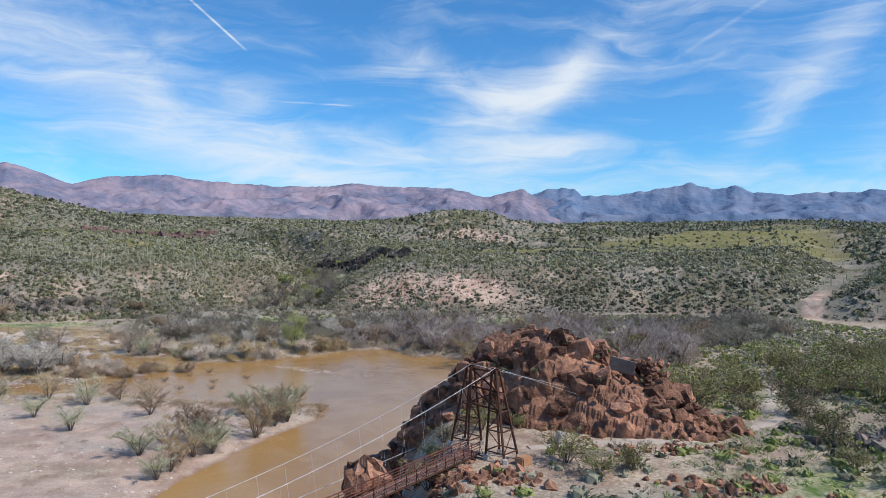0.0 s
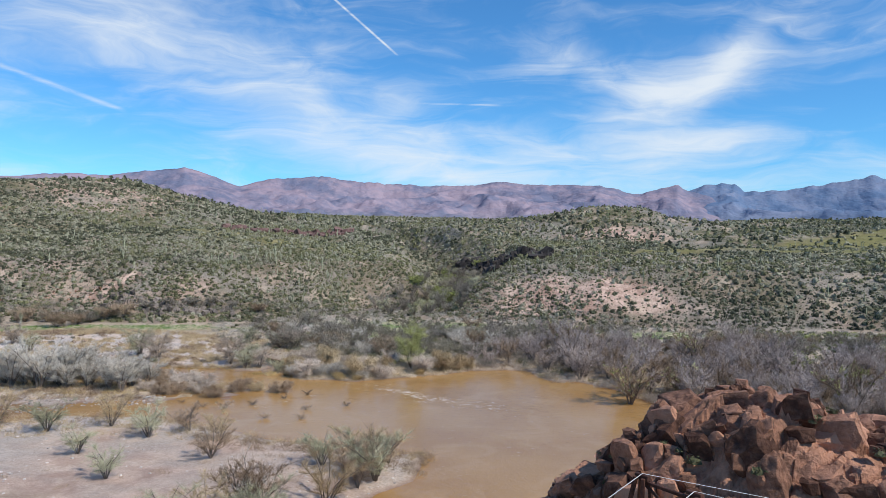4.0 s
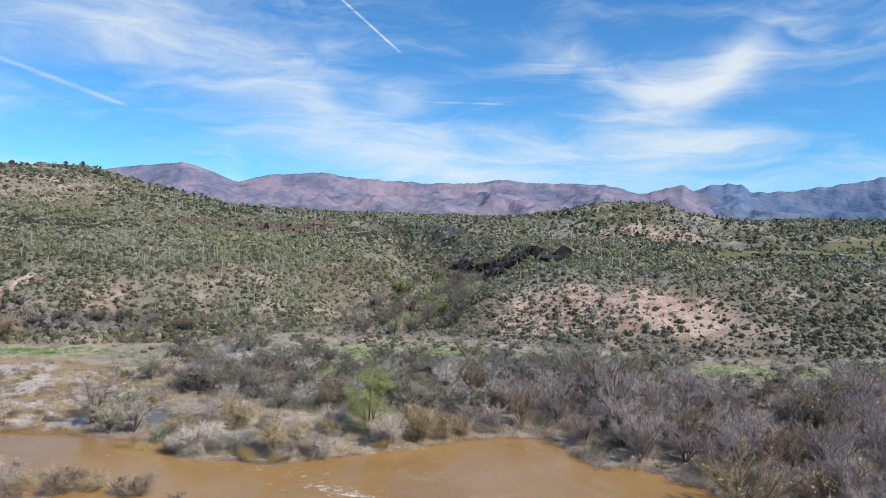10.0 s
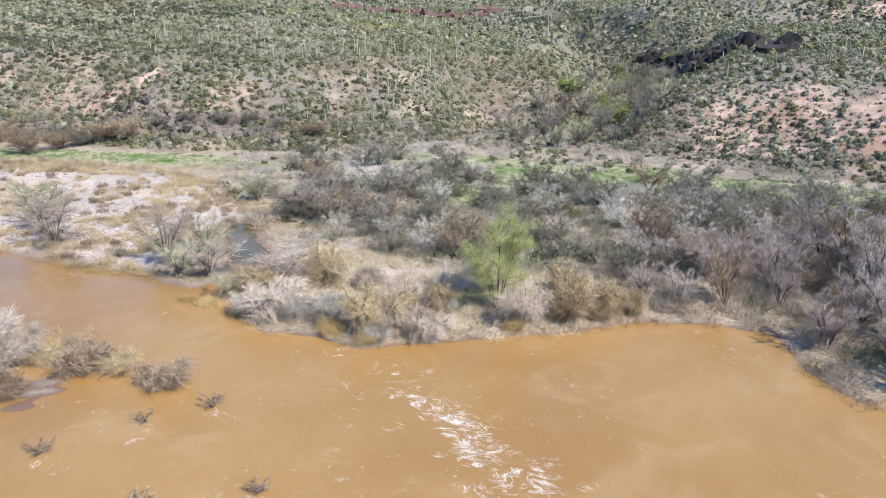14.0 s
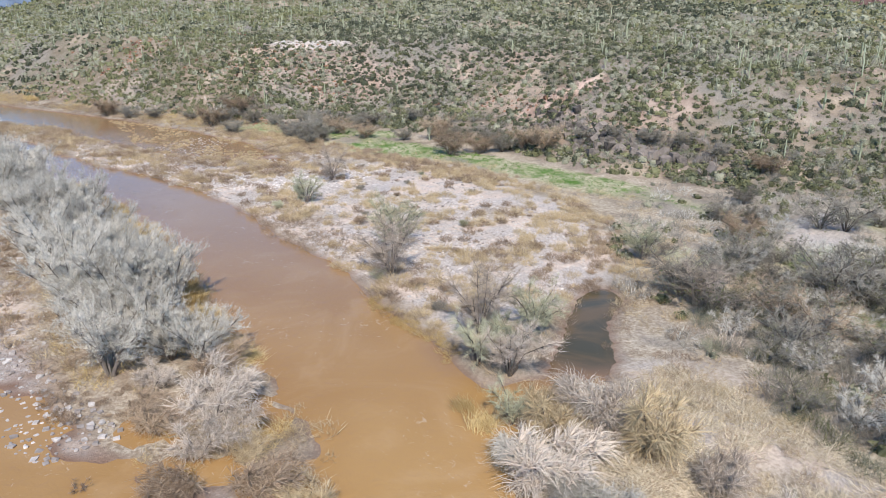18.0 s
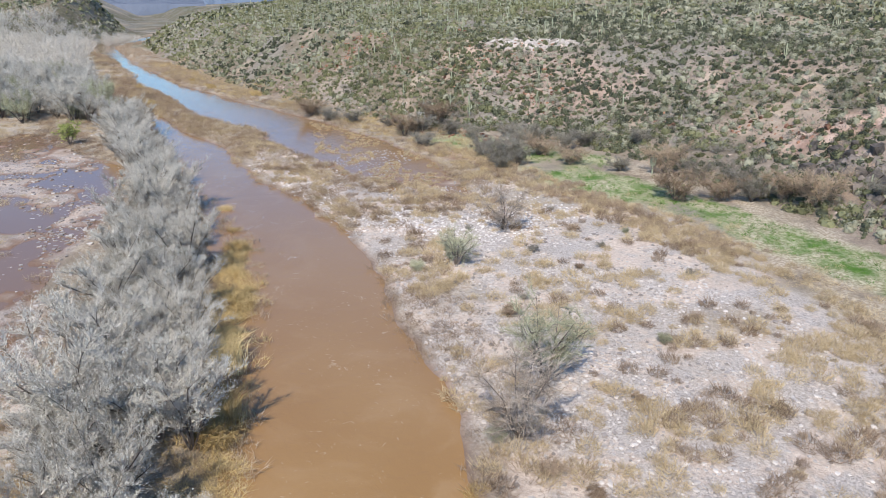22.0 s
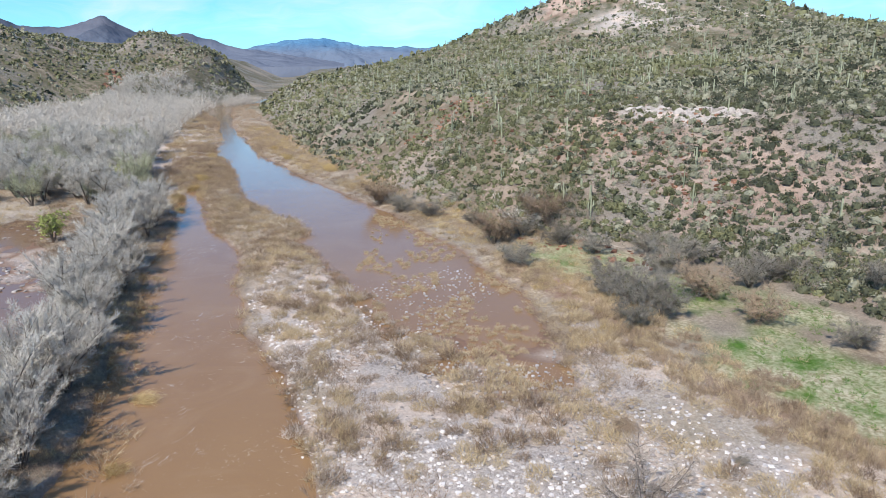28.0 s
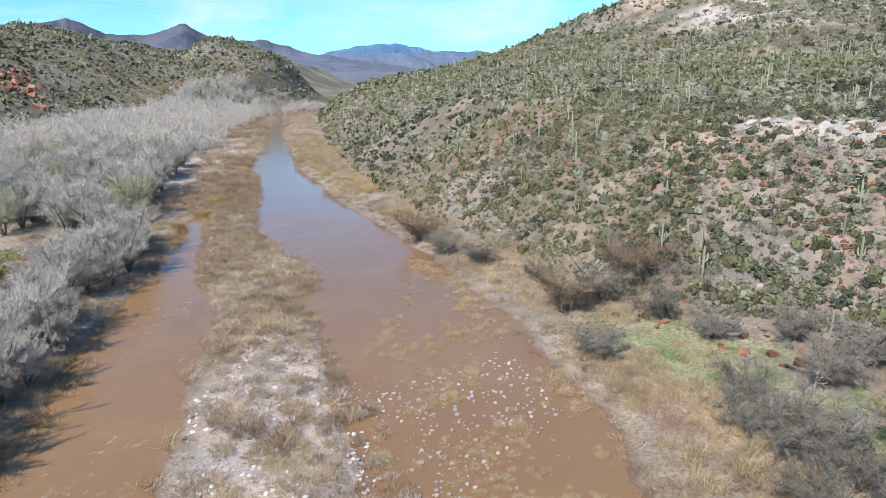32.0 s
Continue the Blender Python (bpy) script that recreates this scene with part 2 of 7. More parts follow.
# ground: soil, gravel, grass, bare rock and river bed, by masks laid on the sheet
GROUND, gn, gb = material("desert_ground")
gpos = gn.add("ShaderNodeNewGeometry").outputs["Position"]
zone = gn.add("ShaderNodeAttribute", {"attribute_name": "zone"})
zsep = gn.add("ShaderNodeSeparateColor", None, i0=zone.outputs["Color"])
zr, zg, zb = zsep.outputs
zone2 = gn.add("ShaderNodeAttribute", {"attribute_name": "zone2"})
z2sep = gn.add("ShaderNodeSeparateColor", None, i0=zone2.outputs["Color"])
yr, yg, yb = z2sep.outputs
gfine, gmid, gwide = gn.noise(2.2, gpos, 7.0, 0.7), gn.noise(0.25, gpos, 5.0, 0.6), gn.noise(0.03, gpos, 4.0, 0.6)
soil = gn.mix(gn.ramp(gmid, 0.35, 0.7), (0.235, 0.178, 0.128, 1), (0.385, 0.302, 0.228, 1))
soil = gn.mix(gn.ramp(gwide, 0.45, 0.62), soil, (0.315, 0.262, 0.192, 1))
grit = gn.noise(6.0, gpos, 5.0, 0.75)
soil = gn.mix(gn.ramp(grit, 0.40, 0.66), gn.mix(0.55, soil, (0.16, 0.115, 0.082, 1)), soil)
peb = gn.voronoi(1.7, gpos)
soil = gn.mix(gn.ramp(peb, 0.10, 0.26, 0.75, 0.0), soil, (0.42, 0.322, 0.248, 1))
# far off the low shrubs are only a speckle of the surface
spk = gn.ramp(gn.voronoi(0.33, gpos), 0.40, 0.90, 1.0, 0.0)
scrub = gn.mix(gn.ramp(gn.noise(0.12, gpos, 4.0), 0.35, 0.65), (0.055, 0.062, 0.026, 1), (0.115, 0.118, 0.055, 1))
soil = gn.mix(gn.math("MULTIPLY", spk, yr), soil, scrub)
forb = gn.ramp(gn.math("ADD", gn.voronoi(1.25, gpos), gn.math("MULTIPLY", gn.noise(0.16, gpos, 4.0, 0.6), 0.55)), 0.40, 0.82, 1.0, 0.0)
forbs = gn.mix(gn.ramp(gfine, 0.35, 0.65), (0.080, 0.078, 0.034, 1), (0.215, 0.20, 0.108, 1))
soil = gn.mix(gn.math("MULTIPLY", gn.ramp(gn.noise(0.018, gpos, 4.0, 0.6), 0.46, 0.60), 0.75), soil, gn.mix(gn.ramp(grit, 0.4, 0.62), (0.185, 0.165, 0.138, 1), (0.40, 0.355, 0.305, 1)))
soil = gn.mix(gn.math("MULTIPLY", gn.math("MULTIPLY", forb, gn.ramp(yr, 0.04, 0.5, 0.0, 1.0)), 0.9), soil, forbs)
pink = gn.mix(gn.ramp(gn.math("ADD", gn.math("MULTIPLY", gmid, 0.5), gn.math("MULTIPLY", grit, 0.5)), 0.38, 0.62), (0.33, 0.21, 0.155, 1), (0.70, 0.505, 0.40, 1))
pink = gn.mix(gn.ramp(gn.noise(0.07, gpos, 5.0, 0.6), 0.50, 0.62, 0.0, 0.7), pink, gn.mix(gfine, (0.25, 0.14, 0.10, 1), (0.40, 0.245, 0.18, 1)))
col = gn.mix(zb, soil, pink)
cwarp = gn.add("ShaderNodeVectorMath", {"operation": "MULTIPLY_ADD"}, i0=gn.add("ShaderNodeTexNoise", None, Vector=gpos, Scale=0.7, Detail=4.0).outputs[1], i1=(1.6, 1.6, 1.6), i2=gpos).outputs[0]
cob = gn.voronoi(5.6, cwarp, "Color")
cobd = gn.voronoi(5.6, cwarp, "Distance")
cobs = gn.add("ShaderNodeSeparateColor", None, i0=cob)
gravel = gn.mix(gn.math("ADD", gn.math("MULTIPLY", cobs.outputs[0], 0.55), gn.math("MULTIPLY", gfine, 0.5)), (0.235, 0.195, 0.168, 1), (0.76, 0.665, 0.595, 1))
sand = gn.mix(gn.ramp(gfine, 0.3, 0.7), (0.54, 0.41, 0.325, 1), (0.76, 0.63, 0.525, 1))
gravel = gn.mix(gn.ramp(gn.noise(0.13, gpos, 6.0, 0.7), 0.47, 0.60), gravel, sand)
col = gn.mix(zr, col, gravel)
grass = gn.mix(gn.ramp(gmid, 0.3, 0.7), (0.065, 0.165, 0.014, 1), (0.16, 0.31, 0.035, 1))
col = gn.mix(gn.math("MULTIPLY", zg, gn.ramp(gn.math("ADD", gmid, gn.math("MULTIPLY", gfine, 0.4)), 0.30, 0.46)), col, grass)
meadow = gn.mix(gn.ramp(gmid, 0.3, 0.7), (0.14, 0.135, 0.034, 1), (0.225, 0.205, 0.058, 1))
col = gn.mix(gn.math("MULTIPLY", zone.outputs["Alpha"], 0.85), col, meadow)
litter = gn.mix(gn.ramp(gfine, 0.35, 0.65), (0.30, 0.22, 0.145, 1), (0.70, 0.59, 0.445, 1))
col = gn.mix(gn.math("MULTIPLY", yg, gn.ramp(gmid, 0.25, 0.6)), col, litter)
silt = gn.mix(gfine, (0.20, 0.115, 0.075, 1), (0.29, 0.17, 0.115, 1))
col = gn.mix(yb, col, silt)
gn.put(gb.inputs["Base Color"], col)
gn.put(gb.inputs["Roughness"], 0.92)
gb.inputs["Specular IOR Level"].default_value = 0.2
gh = gn.math("ADD", gn.math("MULTIPLY", gfine, 0.5), gn.math("MULTIPLY", gn.math("MULTIPLY", cobd, zr), -0.2))
bump(gn, gb, gn.math("ADD", gh, gn.math("MULTIPLY", grit, 0.5)), 0.9, 0.3)

# muddy water: opaque brown body under a clear gloss, ripples, foam streaks where it runs fast
MUD, mn, mb = material("muddy_water")
mpos = mn.add("ShaderNodeNewGeometry").outputs["Position"]
fast = mn.add("ShaderNodeAttribute", {"attribute_name": "fast"}).outputs["Fac"]
slow = mn.noise(0.03, mpos, 3.0)
body = mn.mix(mn.ramp(slow, 0.35, 0.65), (0.34, 0.185, 0.062, 1), (0.405, 0.235, 0.088, 1))
swirl = mn.noise(0.09, mpos, 6.0, 0.6, 1.5)
body = mn.mix(mn.ramp(swirl, 0.46, 0.70, 0.0, 0.55), body, (0.45, 0.28, 0.13, 1))
fleck = mn.ramp(mn.math("ADD", mn.noise(1.1, mpos, 5.0, 0.65, 1.2), mn.math("MULTIPLY", mn.noise(0.07, mpos, 3.0), 0.35)), 0.80, 0.90, 0.0, 0.55)
stretch = mn.add("ShaderNodeMapping", None, Vector=mpos, Rotation=(0, 0, radians(33)), Scale=(0.45, 1.0, 1.0)).outputs[0]
froth = mn.math("ADD", mn.math("MULTIPLY", mn.noise(0.55, stretch, 9.0, 0.75, 1.6), 0.65), mn.math("MULTIPLY", mn.noise(0.13, mpos, 5.0, 0.6, 2.0), 0.35))
calm = mn.add("ShaderNodeAttribute", {"attribute_name": "calm"}).outputs["Fac"]
body = mn.mix(calm, body, (0.225, 0.135, 0.082, 1))
thread = mn.math("ABSOLUTE", mn.math("SUBTRACT", mn.noise(0.42, stretch, 6.0, 0.62, 2.6), 0.5))
clot = mn.noise(0.3, mpos, 4.0, 0.6, 1.0)
clear = mn.add("ShaderNodeAttribute", {"attribute_name": "clear"}).outputs["Fac"]
body = mn.mix(clear, body, mn.mix(mn.ramp(swirl, 0.4, 0.62), (0.050, 0.048, 0.022, 1), (0.12, 0.080, 0.032, 1)))
foam = mn.math("MULTIPLY", mn.ramp(thread, 0.006, 0.035, 1.0, 0.0), mn.ramp(mn.math("ADD", clot, mn.math("MULTIPLY", fast, 0.32)), 0.70, 0.95))
foam = mn.math("MAXIMUM", foam, mn.ramp(mn.math("ADD", froth, mn.math("MULTIPLY", fast, 0.24)), 0.70, 0.84))
body = mn.mix(mn.math("MULTIPLY", fleck, mn.math("SUBTRACT", 1.0, clear)), body, (0.52, 0.39, 0.26, 1))
body = mn.mix(mn.math("MULTIPLY", foam, 0.9), body, (0.82, 0.76, 0.68, 1))
mn.put(mb.inputs["Base Color"], body)
mn.put(mb.inputs["Roughness"], mn.math("ADD", mn.math("MULTIPLY", mn.math("SUBTRACT", 1.0, calm), 0.10), mn.math("ADD", 0.02, mn.math("MULTIPLY", foam, 0.5))))
mb.inputs["IOR"].default_value = 1.33
rip = mn.math("ADD", mn.noise(0.9, mpos, 5.0, 0.6, 0.6), mn.math("MULTIPLY", froth, mn.math("ADD", 0.3, mn.math("MULTIPLY", fast, 1.6))))
bump(mn, mb, mn.math("MULTIPLY", rip, mn.math("SUBTRACT", 1.0, mn.math("MULTIPLY", calm, 0.8))), 0.28, 0.25)


# rock of a far range, with the haze of distance mixed into its colours
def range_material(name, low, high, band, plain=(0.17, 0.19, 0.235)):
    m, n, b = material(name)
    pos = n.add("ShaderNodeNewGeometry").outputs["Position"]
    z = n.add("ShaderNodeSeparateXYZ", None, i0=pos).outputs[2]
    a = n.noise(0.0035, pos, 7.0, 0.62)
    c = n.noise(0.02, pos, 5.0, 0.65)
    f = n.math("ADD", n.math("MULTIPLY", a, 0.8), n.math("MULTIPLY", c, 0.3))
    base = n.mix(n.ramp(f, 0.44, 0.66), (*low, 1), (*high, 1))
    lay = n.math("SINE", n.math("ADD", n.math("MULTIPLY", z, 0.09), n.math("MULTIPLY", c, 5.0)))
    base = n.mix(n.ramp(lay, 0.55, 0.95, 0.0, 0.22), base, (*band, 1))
    # low slopes turn to scrubby plain, its blue-grey also holding haze
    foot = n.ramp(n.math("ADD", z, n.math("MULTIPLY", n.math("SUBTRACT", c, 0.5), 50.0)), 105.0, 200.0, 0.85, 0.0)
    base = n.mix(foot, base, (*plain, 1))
    n.put(b.inputs["Base Color"], base)
    n.put(b.inputs["Roughness"], 1.0)
    b.inputs["Specular IOR Level"].default_value = 0.0
    bump(n, b, n.math("ADD", n.math("ABSOLUTE", n.math("SUBTRACT", n.noise(0.0045, pos, 4.0, 0.5), 0.5)), n.math("MULTIPLY", c, 0.06)), 0.8, 75.0)
    return m


RANGE_PURPLE = range_material("mauve_hazed_rock", (0.155, 0.165, 0.235), (0.33, 0.262, 0.305), (0.20, 0.21, 0.29))
RANGE_BLUE = range_material("blue_hazed_rock", (0.12, 0.18, 0.285), (0.20, 0.235, 0.325), (0.14, 0.195, 0.30))
RANGE_DARK = range_material("dark_hazed_rock", (0.075, 0.09, 0.12), (0.14, 0.145, 0.175), (0.095, 0.11, 0.14))
RANGE_WEST = range_material("far_blue_hazed_rock", (0.085, 0.20, 0.33), (0.14, 0.28, 0.41), (0.11, 0.23, 0.37))

# ---------------------------------------------------------------- plan of the land
SHORE_NORTH_UP = [(-1300, -200), (-900, -112), (-660, -98), (-484, -28), (-363, 30), (-306, 64), (-274, 86), (-256, 99),
                  (-238, 109), (-229, 115), (-211, 123), (-195, 127), (-181, 128), (-176, 121), (-190, 112), (-199, 103),
                  (-210, 96), (-223, 90), (-235, 82), (-250, 71), (-256, 63), (-248, 63), (-237, 67), (-228, 74), (-214, 78),
                  (-204, 83), (-191, 89), (-180, 97), (-164, 104), (-149, 110), (-131, 113), (-116, 116), (-107, 118),
                  (-97, 119), (-85, 120), (-77, 120)]
SHORE_NORTH_DOWN = [(-72, 121), (-70.5, 127), (-75, 131), (-83, 137), (-88, 147), (-84, 147), (-79, 141), (-70, 133), (-67, 128), (-69.5, 121.5), (-61, 118), (-56, 114.5),
                    (-50, 117), (-44, 116), (-38, 121), (-31, 126), (-26, 129), (-19, 136.5), (-10, 140), (-4, 139),
                    (-1, 132), (4, 126), (8, 129), (17, 122), (22, 113), (28, 107), (31, 88), (29, 70), (24, 52), (12, 45),
                    (5, 40), (4, 25), (0, 14), (-1, 0), (0, -10), (4, -22), (14, -60), (22, -140), (22, -500)]
SHORE_SOUTH = [(-70, -500), (-48, -140), (-36, -40), (-30, 0), (-28, 16), (-22, 35), (-14, 52), (-16, 63), (-38, 64.5),
               (-55, 70), (-70, 74), (-88, 70), (-105, 59), (-130, 50), (-154, 46), (-172, 44), (-190, 38), (-212, 25),
               (-230, 17), (-244, 15), (-241, 26), (-228, 36), (-209, 55), (-200, 60),
               (-178, 66), (-151, 66), (-112, 74), (-96, 81), (-84, 83), (-72, 91)]
SHORE_ISLAND = [(-62, 101), (-70, 104), (-83, 103.5), (-94, 100), (-103, 98.5), (-126, 94.5), (-145, 89.5), (-153, 87), (-173, 79.5),
                (-194, 71.5), (-217, 63), (-240, 55), (-263, 44), (-290, 37), (-327, 25), (-409, -5), (-519, -52), (-660, -124),
                (-900, -132), (-1300, -226)]
WATER = np.array(SHORE_NORTH_UP + SHORE_NORTH_DOWN + SHORE_SOUTH + SHORE_ISLAND, float)
UPLAND = np.array([(-6000, -1500), (-2000, -440), (-1200, -160), (-880, -86), (-650, -74), (-464, 2), (-351, 54), (-285, 92), (-255, 117), (-232, 142),
                   (-215, 159), (-177, 174), (-139, 184), (-115, 199), (-94, 226), (-80, 258), (-60, 258), (-40, 242),
                   (-15, 234), (17, 230), (55, 231), (110, 236), (170, 225), (230, 170), (300, 90), (500, 0), (1200, -200),
                   (6000, -900), (6000, 6000), (-6000, 6000)], float)
SOUTHLAND = np.array([(-6000, -2600), (-2000, -480), (-1300, -300), (-1000, -235), (-800, -212), (-651, -222), (-440, -146), (-330, -98), (-240, -80),
                      (-150, -110), (-110, -200), (-100, -500), (-100, -6000), (-6000, -6000)], float)
BRUSH_SPIT = np.array([(-354, 19), (-308, 42), (-273, 57), (-263, 66), (-251, 78), (-240, 83), (-232, 79), (-231, 75.5), (-241, 63), (-261, 54), (-283, 42), (-300, 33), (-338, 14)], float)
POND = np.array([(-104, 66), (-135, 57), (-165, 54), (-190, 49), (-215, 36), (-240, 22)], float)
STRIP = np.array([(-80, 86), (-90, 80), (-108, 71), (-128, 70), (-152, 64), (-176, 64)], float)
CANYON = np.array([(-62, 225), (-54, 290), (-60, 350), (-72, 420), (-125, 520), (-210, 660)], float)
WASH = np.array([(88, 70), (104, 105), (126, 135), (180, 227), (276, 353), (303, 419), (380, 560)], float)


def to_line(x, y, line, closed=False):
    """Distance to a polyline and how far along it the nearest place lies."""
    pts = np.vstack([line, line[:1]]) if closed else line
    best, along, run = np.full(x.shape, 1e12), np.zeros(x.shape), 0.0
    for (ax, ay), (bx, by) in zip(pts[:-1], pts[1:]):
        ex, ey = bx - ax, by - ay
        ll = ex * ex + ey * ey
        f = np.clip(((x - ax) * ex + (y - ay) * ey) / ll, 0, 1)
        d = (x - ax - f * ex) ** 2 + (y - ay - f * ey) ** 2
        hit = d < best
        best, along = np.where(hit, d, best), np.where(hit, run + f * math.sqrt(ll), along)
        run += math.sqrt(ll)
    return np.sqrt(best), along


def inside(x, y, poly):
    """Signed distance to an outline: positive within."""
    odd = np.zeros(x.shape, bool)
    for (ax, ay), (bx, by) in zip(poly, np.roll(poly, -1, 0)):
        if ay != by:
            odd ^= ((ay > y) != (by > y)) & (x < (bx - ax) * (y - ay) / (by - ay) + ax)
    d = to_line(x, y, poly, True)[0]
    return np.where(odd, d, -d)


TABLE = np.random.default_rng(7).random((256, 256))


def value_noise(x, y):
    xi, yi = np.floor(x).astype(int), np.floor(y).astype(int)
    fx, fy = x - xi, y - yi
    fx, fy = fx * fx * (3 - 2 * fx), fy * fy * (3 - 2 * fy)
    a, b = TABLE[xi % 256, yi % 256], TABLE[(xi + 1) % 256, yi % 256]
    c, d = TABLE[xi % 256, (yi + 1) % 256], TABLE[(xi + 1) % 256, (yi + 1) % 256]
    return (a * (1 - fx) + b * fx) * (1 - fy) + (c * (1 - fx) + d * fx) * fy - 0.5


def fbm(x, y, size, octaves=4):
    s, amp, f = 0.0, 1.0, 1.0 / size
    for k in range(octaves):
        s = s + amp * value_noise(x * f + 17.3 * k, y * f - 9.1 * k)
        amp, f = amp * 0.5, f * 2.03
    return s


def water_level(x):
    return 2.3 * np.clip((-52 - x) / 182, 0, 1.3)


def smooth(v, lo, hi):
    f = np.clip((v - lo) / (hi - lo), 0, 1)
    return f * f * (3 - 2 * f)


def mat_mask(x, y):
    """Where the flood heaped soil and straw on the bank."""
    return np.exp(-(((x + 48) / 24) ** 2 + ((y - 129 + (x + 48) * -0.25) / 9) ** 2) ** 2)


def land(x, y):
    """Height of the ground and the distances that shape it."""
    x, y = np.asarray(x, float), np.asarray(y, float)
    zw = water_level(x)
    wet = np.minimum(inside(x, y, WATER), -inside(x, y, BRUSH_SPIT)) + fbm(x, y, 9, 3) * 1.8
    dry = -wet
    bank = np.interp(dry, [-40, -12, -3, 0, 1.0, 6, 25, 60, 120], [-1.5, -1.1, -0.5, -0.06, 0.30, 0.7, 1.3, 2.0, 2.6])
    shallow = smooth(300 - np.hypot(x + 200, (y - 118) * 1.0), 262, 285)
    bank = np.where(dry < 0, bank * (1 - 0.8 * shallow), bank)
    z = zw + bank + fbm(x, y, 14, 4) * 0.5 * smooth(dry, 0, 6)
    z = z + mat_mask(x, y) * smooth(dry, 0.5, 3) * (0.5 + fbm(x, y, 7, 3) * 2.6)
    drowned = np.exp(-(((x + 188) * 0.8 + (y - 116) * 0.6) / 26) ** 2 - ((-(x + 188) * 0.6 + (y - 116) * 0.8) / 13) ** 2)
    z = z * (1 - drowned) + (zw - 0.09 + fbm(x, y, 7, 3) * 0.42) * drowned
    pond = np.exp(-(to_line(x, y, POND)[0] / 13) ** 4)
    z = z * (1 - pond) + (zw - 0.15 + fbm(x, y, 13, 4) * 1.0) * pond
    tip = np.exp(-(((x + 71) / 14) ** 2 + ((y - 95) / 10) ** 2) ** 2)
    z = z * (1 - tip) + (zw - 0.16 + fbm(x, y, 5, 3) * 0.5) * tip
    strip = np.exp(-(to_line(x, y, STRIP)[0] / 5.5) ** 4)
    z = z * (1 - strip) + np.maximum(z, zw + 0.06 + fbm(x, y, 6, 3) * 0.55) * strip
    up_in = inside(x, y, UPLAND) + fbm(x, y, 45, 3) * 9 * smooth(dry, 8, 40)
    rise = np.interp(up_in, [0, 5, 12, 22, 36, 60, 110, 220, 400, 700, 1500, 3200, 6000], [0, 3, 7.5, 13, 20.5, 23.5, 27, 31.5, 42, 60, 78, 118, 150])
    rise += 48 * np.exp(-((x + 628) ** 2 + (y - 202) ** 2) / (2 * 82 ** 2)) * smooth(up_in, 0, 90)
    rise += 37 * np.exp(-((x + 405) ** 2 + (y - 460) ** 2) / (2 * 98 ** 2)) + 9 * np.exp(-((x + 372) ** 2 + (y - 346) ** 2) / (2 * 40 ** 2))
    rise += 19 * np.exp(-((x - 35) ** 2 / (2 * 55 ** 2) + (y - 628) ** 2 / (2 * 40 ** 2)))
    gully = np.abs(fbm(x, y, 70, 4))
    rise += (fbm(x, y, 120, 5) * 9 - gully * 7 + 1.5) * smooth(up_in, 10, 90)
    z = z + np.maximum(rise, 0)
    south = inside(x, y, SOUTHLAND) + fbm(x, y, 60, 3) * 14
    z = z + np.interp(south, [0, 40, 100, 190, 330, 800, 3000], [0, 17, 42, 62, 72, 96, 150]) + (fbm(x, y, 110, 5) * 12) * smooth(south, 10, 120)
    hump = smooth(dry, 8, 60) * smooth(-up_in, 5, 40) * (50 * np.exp(-(((x + 870) * 0.91 + (y + 232) * 0.41) / 150) ** 2 - (((x + 870) * -0.41 + (y + 232) * 0.91) / 62) ** 4) + 24 * np.exp(-((x + 690) ** 2 + (y + 310) ** 2) / (2 * 75 ** 2)))
    z, south = z + hump, np.maximum(south, hump * 4 - 16)
    # terrace on the east bank, with the bridge head on it
    east = np.minimum(smooth(x, 1, 12), smooth(-y, -66, -22)) * smooth(dry, 0.5, 6)
    z = z + east * np.clip(10.3 - z, 0, 20)
    z = z + smooth(x, 60, 160) * smooth(-y, -150, -20) * 12 * (1 + fbm(x, y, 30, 3))
    cd, ca = to_line(x, y, CANYON)
    z = np.minimum(z, 3.2 + 0.030 * ca + np.maximum(0, cd - 9 - fbm(x, y, 18, 3) * 8) * 0.80)
    wd, wa = to_line(x, y, WASH)
    z = np.where(wd < 60, np.minimum(z, np.maximum(4.5, 9.5 - 0.045 * wa) + 0.055 * np.maximum(wa - 90, 0) + np.maximum(0, wd - 7) * 0.42), z)
    return z, dry, up_in, south, cd, wd


def ground_z(x, y):
    return float(land(np.array([x]), np.array([y]))[0][0])


def mesh_of(name, verts, faces, mat, smooth_faces=False):
    """A mesh from arrays of places and of triangles or quads."""
    me = bpy.data.meshes.new(name)
    verts, faces = np.asarray(verts, np.float32), np.asarray(faces, np.int32)
    k = faces.shape[1]
    me.vertices.add(len(verts)), me.loops.add(faces.size), me.polygons.add(len(faces))
    me.vertices.foreach_set("co", verts.ravel())
    me.loops.foreach_set("vertex_index", faces.ravel())
    me.polygons.foreach_set("loop_start", np.arange(len(faces), dtype=np.int32) * k)
    me.polygons.foreach_set("use_smooth", np.full(len(faces), smooth_faces))
    me.update(calc_edges=True)
    me.materials.append(mat)
    return me


def grid_faces(nx, ny):
    i = np.arange(nx - 1)[None, :] + np.arange(ny - 1)[:, None] * nx
    i = i.ravel()
    return np.stack([i, i + 1, i + 1 + nx, i + nx], 1)


def spread(parts):
    """Places along one axis: stretches of even steps that join up."""
    out = []
    for a, b, n in parts:
        out.append(np.linspace(a, b, n, endpoint=False))
    return np.concatenate(out + [np.array([parts[-1][1]])])


